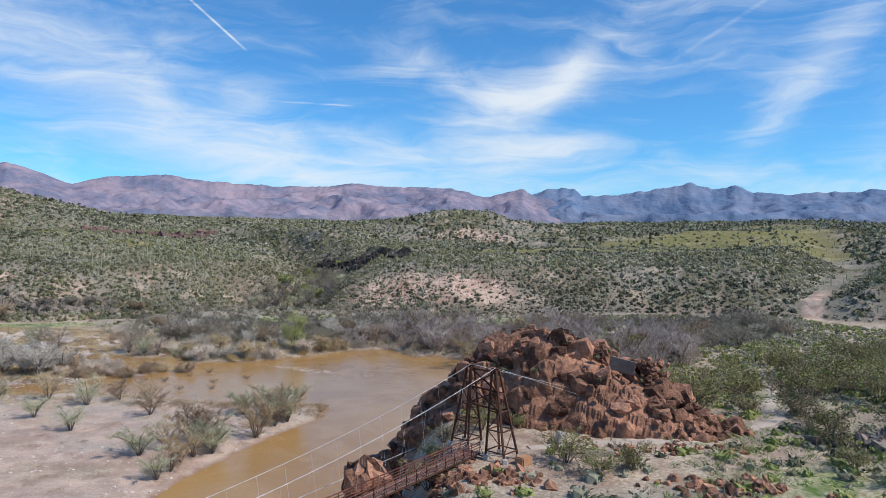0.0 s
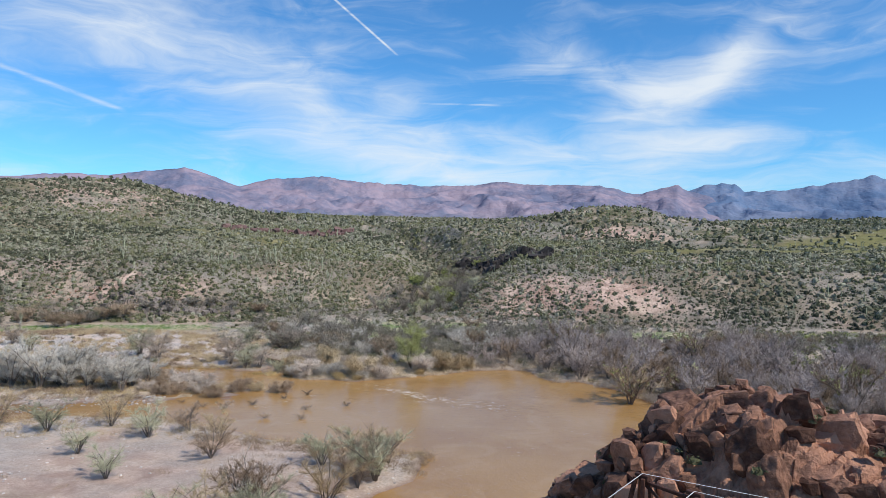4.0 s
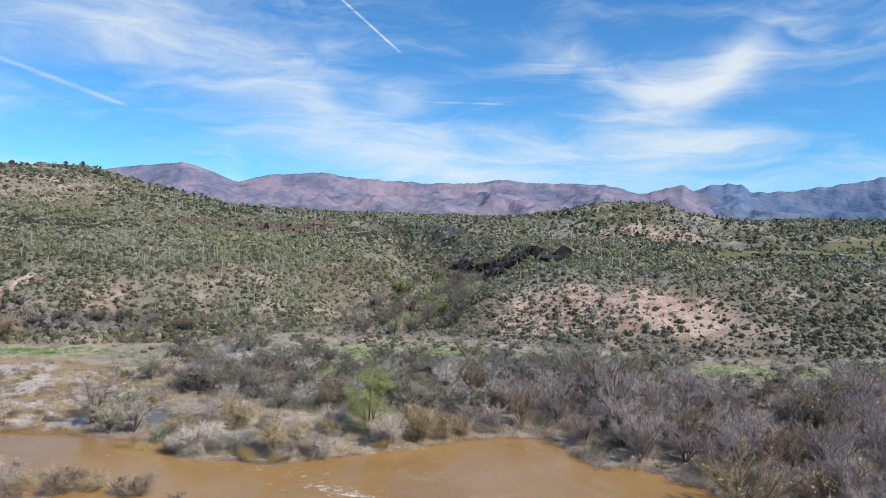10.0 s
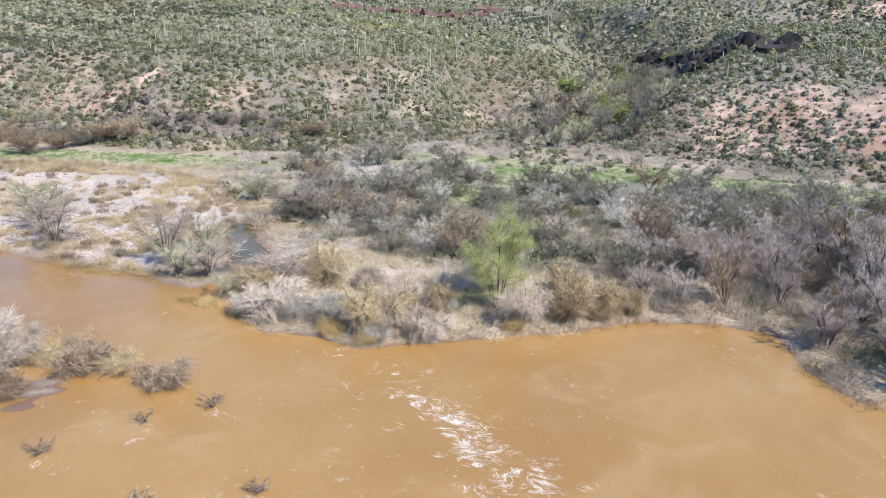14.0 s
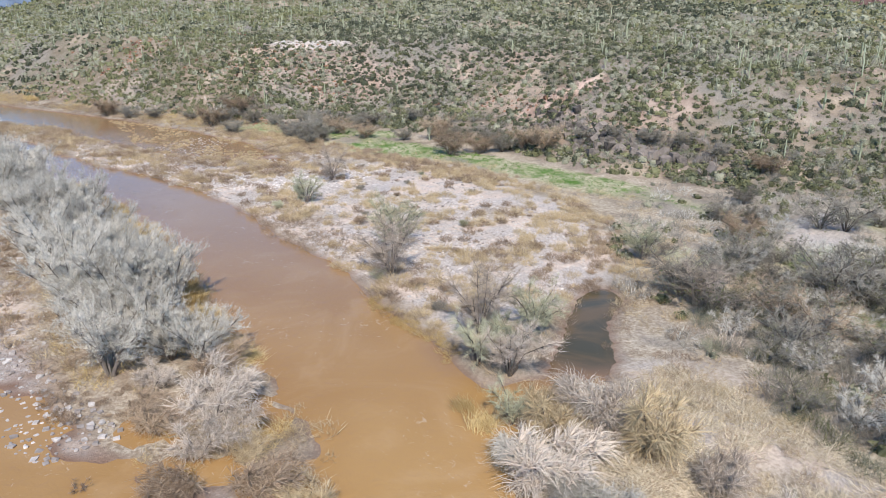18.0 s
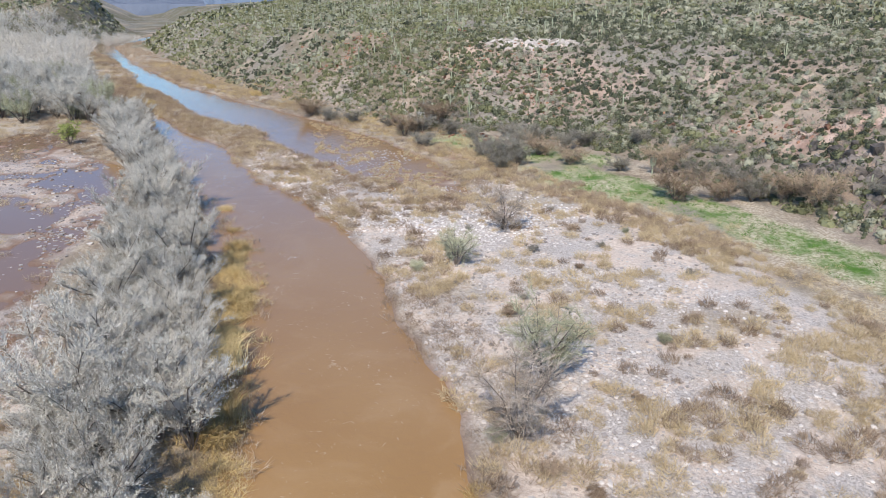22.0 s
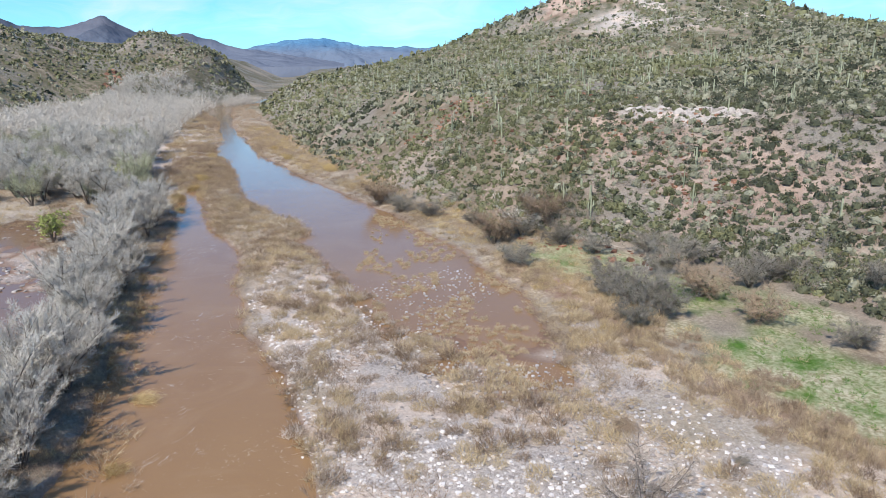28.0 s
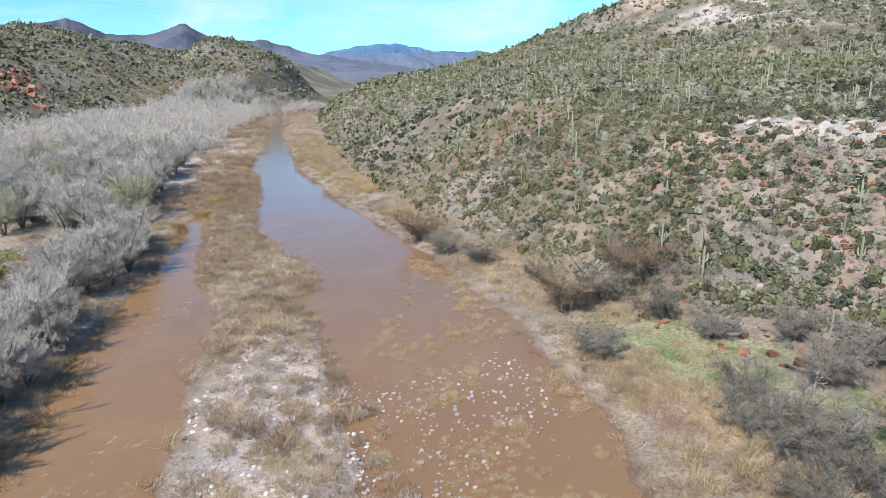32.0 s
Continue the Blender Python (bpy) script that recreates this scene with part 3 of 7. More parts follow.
gx = np.concatenate([-np.geomspace(4900, 720, 34)[:-1], spread([(-720, -440, 56), (-440, -270, 85), (-270, 60, 264), (60, 200, 54)]), np.geomspace(204, 4900, 42)])
gy = np.concatenate([-np.geomspace(4900, 190, 34)[:-1], spread([(-190, -20, 50), (-20, 30, 42), (30, 210, 150), (210, 330, 58), (330, 700, 90)]), np.geomspace(706, 4900, 36)])
GX, GY = np.meshgrid(gx, gy)
gz, g_dry, g_up, g_south, g_can, g_wash = land(GX.ravel(), GY.ravel())
ground = new("ground", mesh_of("ground", np.stack([GX.ravel(), GY.ravel(), gz], 1), grid_faces(len(gx), len(gy)), GROUND, True))
tagged(ground, "pinkish desert ground with gravel bars, soil and green patches", "ground", kind="structure")
X, Y = GX.ravel(), GY.ravel()


def blob(x, y, cx, cy, rx, ry, turn=0.0):
    c, s = math.cos(radians(turn)), math.sin(radians(turn))
    u, v = (x - cx) * c + (y - cy) * s, -(x - cx) * s + (y - cy) * c
    return np.exp(-((u / rx) ** 2 + (v / ry) ** 2) ** 2)


BAR_NORTH = np.array([(-79, 122), (-97, 120), (-131, 114), (-164, 105), (-191, 90), (-204, 84), (-232, 78), (-222, 92), (-205, 102), (-190, 114), (-180, 128), (-200, 130),
                      (-190, 138), (-174, 146), (-164, 153), (-156, 160), (-141, 162), (-117, 163), (-100, 159), (-89, 151), (-85, 138)], float)
BAR_SOUTH = np.array([(-30, 0), (-28, 16), (-22, 35), (-15, 52), (-17, 62), (-38, 64), (-70, 73), (-88, 69), (-105, 58), (-130, 49), (-150, 40), (-140, 5), (-110, -30), (-80, -90), (-48, -110)], float)
BAR_WEST = np.array([(-88, 81), (-112, 75), (-140, 68), (-170, 67), (-200, 60), (-206, 54), (-225, 34), (-250, 20), (-275, 6), (-300, -30), (-240, -20), (-210, 18), (-180, 42), (-150, 64), (-110, 82)], float)


def gravel_mask(x, y, dry, up_in):
    """Bare gravel bars by the river."""
    bar = np.maximum.reduce([smooth(inside(x, y, p), -3, 3) for p in (BAR_NORTH, BAR_SOUTH, BAR_WEST)] + [blob(x, y, -330, 8, 80, 7, 24), blob(x, y, -55, 134.6, 6.5, 4.0, 20), blob(x, y, -45, 130, 5.5, 3.6, -20), blob(x, y, -65, 139, 6, 3.5, 40), blob(x, y, -47, 137, 6, 3), blob(x, y, -90, 192, 6, 18, 20) * 0.9, blob(x, y, -390, -10, 75, 9, 24) * 0.8, blob(x, y, -36, 134, 10, 4, 40) * 0.3])
    return bar * smooth(-up_in, -3, 6)


def grass_mask(x, y):
    return np.maximum.reduce([blob(x, y, -152, 168, 52, 6, 20), blob(x, y, -208, 150, 20, 8, 35), blob(x, y, -224, 133, 16, 8, 45), blob(x, y, -180, 152, 18, 6, 32), blob(x, y, -30, 208, 60, 12, 3), blob(x, y, -62, 180, 22, 14),
                              blob(x, y, 50, 204, 35, 9), blob(x, y, 75, 40, 26, 48, 20) * 0.35, blob(x, y, 60, -14, 30, 10) * 0.5, blob(x, y, 110, 60, 45, 60) * 0.35])


MEADOW = np.array([(34, 366), (140, 356), (320, 420), (470, 760), (400, 800), (260, 620), (150, 500), (60, 430)], float)


def field_mask(x, y):
    return np.maximum.reduce([smooth(inside(x, y, MEADOW), -8, 14), blob(x, y, -150, 330, 150, 26, 14) * 0.7, blob(x, y, -20, 400, 60, 20) * 0.5])


def pink_mask(x, y, up_in):
    return np.maximum.reduce([blob(x, y, 6, 247, 44, 17, 3), blob(x, y, -246, 158, 44, 12, 35) * 0.55, blob(x, y, -150, 200, 40, 12, 15) * 0.4, blob(x, y, 30, 530, 50, 26) * 0.8, blob(x, y, -171, 198, 12, 4.5, 60) * 1.1, blob(x, y, -212, 131, 15, 6, 35) * 0.8,
                              blob(x, y, -600, 190, 60, 60) * 0.8, blob(x, y, -340, 400, 70, 50) * 0.6, blob(x, y, -205, 195, 26, 14) * 0.35, blob(x, y, 27, -3, 32, 13) * 0.85])


def colour_layer(me, name, r, g, b, a=None):
    at = me.color_attributes.new(name, "FLOAT_COLOR", "POINT")
    at.data.foreach_set("color", np.stack([r, g, b, np.ones_like(r) if a is None else a], 1).astype(np.float32).ravel())


rag = fbm(X, Y, 10, 4)
g_gravel = np.clip(gravel_mask(X, Y, g_dry, g_up) * 1.5 + rag * 0.9 - 0.2, 0, 1)
g_shore = np.clip(blob(X, Y, -50, 28, 36, 44) * 1.2 + rag - 0.1, 0, 1)
g_gravel = g_gravel * (1 - 0.8 * g_shore) * (1 - 0.75 * blob(X, Y, -272, 4, 42, 34))
g_washed = smooth(4.5 - g_wash + rag * 4, 0, 3) * smooth(280 - Y, 0, 50)
TRAIL = np.array([(20, -0.5), (28, 2), (35, 3.5), (41, 3), (50, 8), (57, 14), (62, 26), (70, 44), (82, 68), (92, 92)], float)
TRACK = np.array([(-425, 290), (-432, 303), (-440, 322), (-452, 335)], float)
for line, wide in ((TRAIL, 1.1), (TRACK, 4.0), (np.array([(-45, 228), (-10, 226), (40, 224)], float), 0.7), (np.array([(-585, 168), (-555, 195), (-530, 205)], float), 7.0), (np.array([(-520, 240), (-490, 262)], float), 9.0)):
    g_gravel = np.maximum(g_gravel, smooth(wide - to_line(X, Y, line)[0] + rag * wide * 0.8, -0.3, 0.8))
g_grass = np.clip(grass_mask(X, Y) * (1.9 + rag * 3.4) - 0.25, 0, 1)
g_pink = np.clip(pink_mask(X, Y, g_up) * 1.5 + rag - 0.2, 0, 1)
g_pink = np.maximum.reduce([g_pink, g_washed, g_shore])
g_far = np.clip(smooth(np.hypot(X + 60, Y - 90), 330, 650) * 0.45 + 0.24 + 0.36 * smooth(g_up + rag * 14, 24, 62) + 0.4 * smooth(X, 40, 150), 0, 1) * np.maximum(smooth(np.maximum(g_up, g_south), 0, 12), smooth(-X, 480, 640)) * (1 - g_pink * 0.65)
g_bank = np.clip(mat_mask(X, Y) * 1.4 + rag - 0.2, 0, 1)
g_lit = smooth(X, -760, -560) * (1 - 0.85 * g_shore) * smooth(g_dry, -1, 1.5) * smooth(-np.maximum(g_up, g_south), -2, 4) * np.clip(0.75 + rag, 0, 1) * (1 - g_gravel * 0.85)
g_gravel = np.maximum(g_gravel, np.clip(np.maximum(blob(X, Y, -266, 157, 17, 6, 50) * 1.9, blob(X, Y, -510, 190, 44, 20, 48) * 1.3) + rag * 1.5 - 0.5, 0, 1))
g_silt = smooth(-g_dry, -1.2, 0.2) * smooth(-np.maximum(g_up, g_south), -2, 0)
g_silt = np.maximum(g_silt, 0.7 * np.clip(smooth(2.0 - to_line(X, Y, np.array([(-240, 116), (-217, 125), (-204, 132), (-192, 137), (-180, 143), (-168, 151)], float))[0] + rag * 4, 0, 2.5), 0, 0.9))
g_bed = smooth(gz - water_level(X), 0.0, 0.12) * smooth(-g_dry, -1.2, 0.2)
g_silt, g_gravel = g_silt * (1 - 0.75 * g_bed), np.maximum(g_gravel, 0.8 * g_bed)
g_far = g_far * (1 - 0.8 * np.clip(field_mask(X, Y), 0, 1))
g_field = np.clip(field_mask(X, Y) * 1.4 + rag * 0.9 - 0.25, 0, 1)
colour_layer(ground.data, "zone", g_gravel, g_grass, g_pink, g_field)
g_lit = np.maximum(g_lit, g_bank * smooth(g_dry, 0, 1.5) * (1 - g_gravel * 0.6))
colour_layer(ground.data, "zone2", g_far, g_lit, g_silt)

# water: one sheet that falls gently down the valley
wx = np.concatenate([-np.geomspace(1300, 310, 24)[:-1], np.linspace(-310, 70, 170)])
wy = np.concatenate([-np.geomspace(520, 80, 22)[:-1], np.linspace(-80, 165, 120)])
WX, WY = np.meshgrid(wx, wy)
wX, wY = WX.ravel(), WY.ravel()
river = new("river", mesh_of("river", np.stack([wX, wY, water_level(wX)], 1), grid_faces(len(wx), len(wy)), MUD, True))
tagged(river, "muddy brown river with small rapids and foam", "river", kind="structure")
RAPID = np.array([(-56, 117), (-46, 114), (-38, 112), (-30, 108), (-23, 103), (-15, 100), (-7, 97), (6, 97)], float)
rd, ra = to_line(wX, wY, RAPID)
rapids = (0.55 * np.exp(-(rd / (1.2 + ra * 0.05)) ** 2) * smooth(ra, 8, 24) + 0.40 * np.exp(-(rd / (7 + ra * 0.20)) ** 2)) * smooth(82 - ra, 0, 45)
for fx, fy in ((-53.2, 95.3), (-49.7, 99.9), (-45, 87.3), (-57, 88), (-43, 80), (-61, 84), (-228, 80), (-40, 98), (-150, 100.5), (-153, 98), (-163, 92), (-58, 117), (-54, 116)):
    rapids = np.maximum(rapids, 0.75 * np.exp(-((wX - fx - 1.5) ** 2 / 8 + (wY - fy + 1.0) ** 2 / 4)))
chute = to_line(wX, wY, np.array([(-204, 80), (-190, 82), (-178, 86), (-160, 96)], float))[0]
rapids = np.maximum(rapids, np.exp(-(chute / 2.5) ** 2) * 0.5)
calmness = river.data.attributes.new("calm", "FLOAT", "POINT")
calm_line = to_line(wX, wY, np.array([(-108, 64), (-135, 57), (-165, 54), (-190, 49), (-215, 36), (-250, 18), (-290, 0)], float))[0]
up_line = to_line(wX, wY, np.array([(-180, 124), (-205, 110), (-235, 96), (-262, 78), (-300, 56), (-360, 24), (-480, -35)], float))[0]
pool = np.hypot(wX + 80, (wY - 138) * 0.7)
calmness.data.foreach_set("value", np.maximum.reduce([smooth(16 - calm_line, 0, 6), 0.6 * smooth(24 - up_line, 0, 12), smooth(16 - pool, 0, 6) * 0.95, 0.55 * smooth(-wX, 55, 140)]).astype(np.float32))
clearness = river.data.attributes.new("clear", "FLOAT", "POINT")
clearness.data.foreach_set("value", (smooth(13 - np.hypot(wX + 80, (wY - 139) * 0.8), 0, 5) * 0.9).astype(np.float32))
fastness = river.data.attributes.new("fast", "FLOAT", "POINT")
fastness.data.foreach_set("value", rapids.astype(np.float32))


def mountain_range(name, profile, front, ridge, mat, label, seed, low=0.018, rows=60, step=0.11, origin=(-40, 30)):
    """A far range: its skyline as pairs of azimuth and slope of sight from origin, with spurs and gullies down to the plain."""
    az = np.arange(profile[0][0], profile[-1][0], step)
    el = np.interp(az, [p[0] for p in profile], [p[1] for p in profile])
    rough = fbm(az * 8, az * 0 + seed, 9, 4) * 0.004
    s = np.concatenate([np.linspace(0, 1, rows), [1.05, 1.12]])
    A, Sx = np.meshgrid(radians(1) * az, s)
    E = np.broadcast_to(el, A.shape)
    dist = front + (ridge - front) * Sx
    mx, my = np.sin(A) * dist, np.cos(A) * dist
    spur = np.abs(fbm(mx, my + seed * 517, 620, 5)) * 1.7
    fine = fbm(mx, my + seed * 211, 320, 3)
    lift = np.where(Sx <= 1, np.clip(Sx, 0, 1) ** 1.5, 1 - (Sx - 1) * 4)
    h = 34 + dist * (low + (E - low) * lift + np.broadcast_to(rough, A.shape) * np.clip(Sx, 0, 1) ** 7)
    h = h - (spur - 0.25) * 420 * Sx * np.clip(1 - Sx, 0, 1) * 1.6 * np.clip((E - low) / 0.06, 0, 2) + fine * 50 * Sx * np.clip(1.03 - Sx, 0, 1) * np.clip((E - low) / 0.06, 0, 1)
    h = np.where(Sx == 0, h - 60, h)
    v = np.stack([np.sin(A) * dist, np.cos(A) * dist, h], -1).reshape(-1, 3)
    v[:, 0] += origin[0]
    v[:, 1] += origin[1]
    ob = new(name, mesh_of(name, v, grid_faces(len(az), len(s)), mat, True))
    return tagged(ob, label, "mountains", kind="structure")


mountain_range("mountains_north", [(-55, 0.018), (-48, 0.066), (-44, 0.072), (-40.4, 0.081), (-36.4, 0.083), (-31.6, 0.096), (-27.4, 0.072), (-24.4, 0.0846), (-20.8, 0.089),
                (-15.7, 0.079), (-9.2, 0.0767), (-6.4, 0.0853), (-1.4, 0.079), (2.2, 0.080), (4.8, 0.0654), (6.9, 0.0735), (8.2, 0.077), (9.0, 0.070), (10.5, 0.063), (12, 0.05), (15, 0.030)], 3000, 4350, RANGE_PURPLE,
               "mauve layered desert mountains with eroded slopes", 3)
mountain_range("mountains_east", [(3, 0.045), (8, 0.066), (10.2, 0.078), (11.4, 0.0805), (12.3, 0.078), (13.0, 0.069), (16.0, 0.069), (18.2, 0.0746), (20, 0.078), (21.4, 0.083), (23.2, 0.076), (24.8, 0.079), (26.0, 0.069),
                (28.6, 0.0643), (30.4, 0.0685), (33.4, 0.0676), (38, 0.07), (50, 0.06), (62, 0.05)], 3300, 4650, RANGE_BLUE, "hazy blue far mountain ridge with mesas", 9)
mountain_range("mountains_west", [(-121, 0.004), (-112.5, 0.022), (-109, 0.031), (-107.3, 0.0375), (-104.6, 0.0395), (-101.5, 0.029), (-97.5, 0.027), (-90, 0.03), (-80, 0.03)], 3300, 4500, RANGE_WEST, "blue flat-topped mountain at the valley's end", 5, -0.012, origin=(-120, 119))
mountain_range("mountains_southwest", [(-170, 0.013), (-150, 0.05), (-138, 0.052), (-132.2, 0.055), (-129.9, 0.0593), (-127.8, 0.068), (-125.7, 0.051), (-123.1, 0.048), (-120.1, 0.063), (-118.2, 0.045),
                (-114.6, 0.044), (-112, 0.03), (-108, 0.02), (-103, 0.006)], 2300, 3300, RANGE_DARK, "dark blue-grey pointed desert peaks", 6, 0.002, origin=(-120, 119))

# ---------------------------------------------------------------- plants
rng = np.random.default_rng(11)


def thing(name, label, category, group=""):
    return tagged(new(name), label, category, group)


def part_mesh(name, me, parent, label=""):
    ob = new(name, me)
    ob.parent = parent
    return tagged(ob, label)


def unit(v):
    return v / np.maximum(np.linalg.norm(v, axis=-1, keepdims=True), 1e-9)


def spikes(base, tip, r0, r1=None):
    """Three-sided tapered rods from base to tip: pointed, or cut off where r1 is given."""
    n = len(base)
    way = unit(tip - base)
    ref = np.where(np.abs(way[:, 2:3]) > 0.9, [[1.0, 0, 0]], [[0, 0, 1.0]])
    u = unit(np.cross(way, ref))
    w = np.cross(way, u)
    ring = []
    for k in range(3):
        a = 2 * math.pi * k / 3
        ring.append(u * math.cos(a) + w * math.sin(a))
    r0 = np.broadcast_to(np.asarray(r0, float), (n,))[:, None]
    if r1 is None:
        v = np.stack([base + ring[k] * r0 for k in range(3)] + [tip], 1).reshape(-1, 3)
        i = np.arange(n)[:, None] * 4
        f = np.concatenate([i + [0, 1, 3], i + [1, 2, 3], i + [2, 0, 3]])
        return v, f
    r1 = np.broadcast_to(np.asarray(r1, float), (n,))[:, None]
    v = np.stack([base + ring[k] * r0 for k in range(3)] + [tip + ring[k] * r1 for k in range(3)], 1).reshape(-1, 3)
    i = np.arange(n)[:, None] * 6
    f = np.concatenate([i + t for t in ([0, 1, 4], [0, 4, 3], [1, 2, 5], [1, 5, 4], [2, 0, 3], [2, 3, 5])])
    return v, f


def leaves(places, size, g, flat=0.3):
    """Small leaf sprays: bent diamonds of two triangles, each turned its own way."""
    n = len(places)
    a = unit(g.normal(size=(n, 3)) * [1, 1, flat + 0.4])
    b = unit(np.cross(a, g.normal(size=(n, 3))))
    s = (size * g.uniform(0.6, 1.4, n))[:, None]
    lift = np.cross(a, b) * s * 0.25
    v = np.stack([places - a * s, places + b * s * 0.55 + lift, places + a * s, places - b * s * 0.55 + lift], 1).reshape(-1, 3)
    i = np.arange(n)[:, None] * 4
    return v, np.concatenate([i + [0, 1, 2], i + [0, 2, 3]])


def join(*vf):
    vs, fs, k = [], [], 0
    for v, f in vf:
        vs.append(v), fs.append(f + k)
        k += len(v)
    return np.concatenate(vs), np.concatenate(fs)


def limbs(seed, height, wide, stems, branches, twigs, length, lean=0.0, up=0.55, thick=0.09):
    """A many-stemmed leafless plant: wood (two orders of limbs) and fine twigs as arrays."""
    g = np.random.default_rng(seed)
    wood0, wood1, wr0, wr1, tb, tt = [], [], [], [], [], []
    for s in range(stems):
        a = 2 * math.pi * (s + g.uniform(-0.3, 0.3)) / stems
        out = wide * g.uniform(0.45, 1.0)
        top = np.array([math.cos(a) * out + lean * height, math.sin(a) * out, height * g.uniform(0.62, 1.0)])
        p0 = np.array([math.cos(a), math.sin(a), 0.0]) * 0.15 * g.uniform(0, 1)
        knee = p0 + (top - p0) * np.array([0.35, 0.35, 0.55]) + g.normal(size=3) * 0.12 * height * 0.3
        th = thick * g.uniform(0.7, 1.2)
        wood0 += [p0, knee]
        wood1 += [knee, top]
        wr0 += [th, th * 0.62]
        wr1 += [th * 0.62, th * 0.18]
        for b in range(branches):
            f = g.uniform(0.25, 1.0)
            q = p0 + (knee - p0) * (f / 0.5) if f < 0.5 else knee + (top - knee) * ((f - 0.5) / 0.5)
            d = unit(g.normal(size=3) * [1, 1, 0.6] + np.array([math.cos(a) * 0.7, math.sin(a) * 0.7, up]))
            e = q + d * height * g.uniform(0.16, 0.34)
            wood0.append(q), wood1.append(e), wr0.append(th * 0.3), wr1.append(th * 0.08)
            k = g.uniform(0.1, 1.0, twigs)[:, None]
            base = q + (e - q) * k
            dirs = unit(g.normal(size=(twigs, 3)) * [1, 1, 0.7] + d * 1.1 + [0, 0, up * 0.6])
            tb.append(base), tt.append(base + dirs * length * g.uniform(0.5, 1.25, (twigs, 1)))
    return np.array(wood0), np.array(wood1), np.array(wr0), np.array(wr1), np.concatenate(tb), np.concatenate(tt)


def bare_plant(name, seed, label, category, group, twig_mat, height, wide, stems, branches, twigs, length, fine, lean=0.0, up=0.55, thick=0.09, leaf=None, leaf_n=0, leaf_s=0.12):
    w0, w1, r0, r1, tb, tt = limbs(seed, height, wide, stems, branches, twigs, length, lean, up, thick)
    ob = thing(name, label, category, group)
    thick_ = r0 > thick * 0.4
    part_mesh("trunk", mesh_of("trunk", *join(spikes(w0[thick_], w1[thick_], r0[thick_], r1[thick_]), spikes(w0[~thick_], w1[~thick_], r0[~thick_])), BARK), ob)
    part_mesh("crown", mesh_of("crown", *spikes(tb, tt, fine), twig_mat), ob, "crown of fine bare twigs")
    if leaf is not None:
        g = np.random.default_rng(seed + 99)
        pick = g.integers(0, len(tt), leaf_n)
        at = tb[pick] + (tt[pick] - tb[pick]) * g.uniform(0.3, 1.1, (leaf_n, 1)) + g.normal(size=(leaf_n, 3)) * 0.08
        part_mesh("foliage", mesh_of("foliage", *leaves(at, leaf_s, g), leaf), ob, "grey bud sprays" if leaf in (BUDS, BUDS_MAUVE) else "small green leaves")
    return ob


def tuft(seed, n, height, wide, lean, fine):
    """Grass or cane: blades that rise and bow over, each of two rods."""
    g = np.random.default_rng(seed)
    a = g.uniform(0, 2 * math.pi, n)
    r = wide * np.sqrt(g.uniform(0, 1, n)) * 0.6
    base = np.stack([np.cos(a) * r, np.sin(a) * r, np.full(n, -0.05)], 1)
    h = height * g.uniform(0.5, 1.1, n)
    b = a * 0.25 + g.normal(size=n) * 0.8
    mid = base + np.stack([np.cos(b) * wide * 0.25 + lean * h * 0.3, np.sin(b) * wide * 0.25, h * 0.65], 1)
    tip = mid + np.stack([np.cos(b) * wide * g.uniform(0.15, 0.55, n) + lean * h * 0.5, np.sin(b) * wide * g.uniform(0.15, 0.55, n), h * g.uniform(-0.1, 0.4, n)], 1)
    return join(spikes(base, mid, fine, fine * 0.8), spikes(mid, tip, fine * 0.8))


def shrub(seed, n, size, twigs=10):
    """A low desert shrub about 1 m across: a broken dome of fine upright sprigs with a few leaf sprays."""
    g = np.random.default_rng(seed)
    p = unit(g.normal(size=(twigs, 3)) * [1, 1, 0.75])
    p[:, 2] = np.abs(p[:, 2]) * 0.8 + 0.06
    p[:, :2] *= (0.78 + 0.30 * np.sin(np.arctan2(p[:, 1], p[:, 0]) * 3 + seed))[:, None]
    tip = p * 0.5 * g.uniform(0.7, 1.15, (twigs, 1))
    base = tip * g.uniform(0.15, 0.6, (twigs, 1)) * [1, 1, 0.8] + [0, 0, -0.04]
    q = unit(g.normal(size=(n, 3)) * [1, 1, 0.8]) * g.uniform(0.55, 1.12, (n, 1)) * 0.46
    q[:, 2] = np.abs(q[:, 2]) * 0.8 + 0.05
    # the dense inner mass: a ragged ring that narrows to a top
    k = 5
    a = 2 * math.pi * np.arange(k) / k + seed
    r0 = 0.36 * g.uniform(0.55, 1.2, k)
    v = np.concatenate([np.stack([np.cos(a) * r0, np.sin(a) * r0, np.full(k, -0.05)], 1), np.stack([np.cos(a + 0.6) * r0 * 0.75, np.sin(a + 0.6) * r0 * 0.75, 0.2 * g.uniform(0.6, 1.35, k)], 1), [[g.normal() * 0.07, g.normal() * 0.07, 0.30]]])
    i = np.arange(k)
    j = (i + 1) % k
    f = np.concatenate([np.stack([i, j, i + k], 1), np.stack([j, j + k, i + k], 1), np.stack([i + k, j + k, np.full(k, 2 * k)], 1)])
    return join((v, f), leaves(q, size, g), spikes(base, tip, size * 0.3))


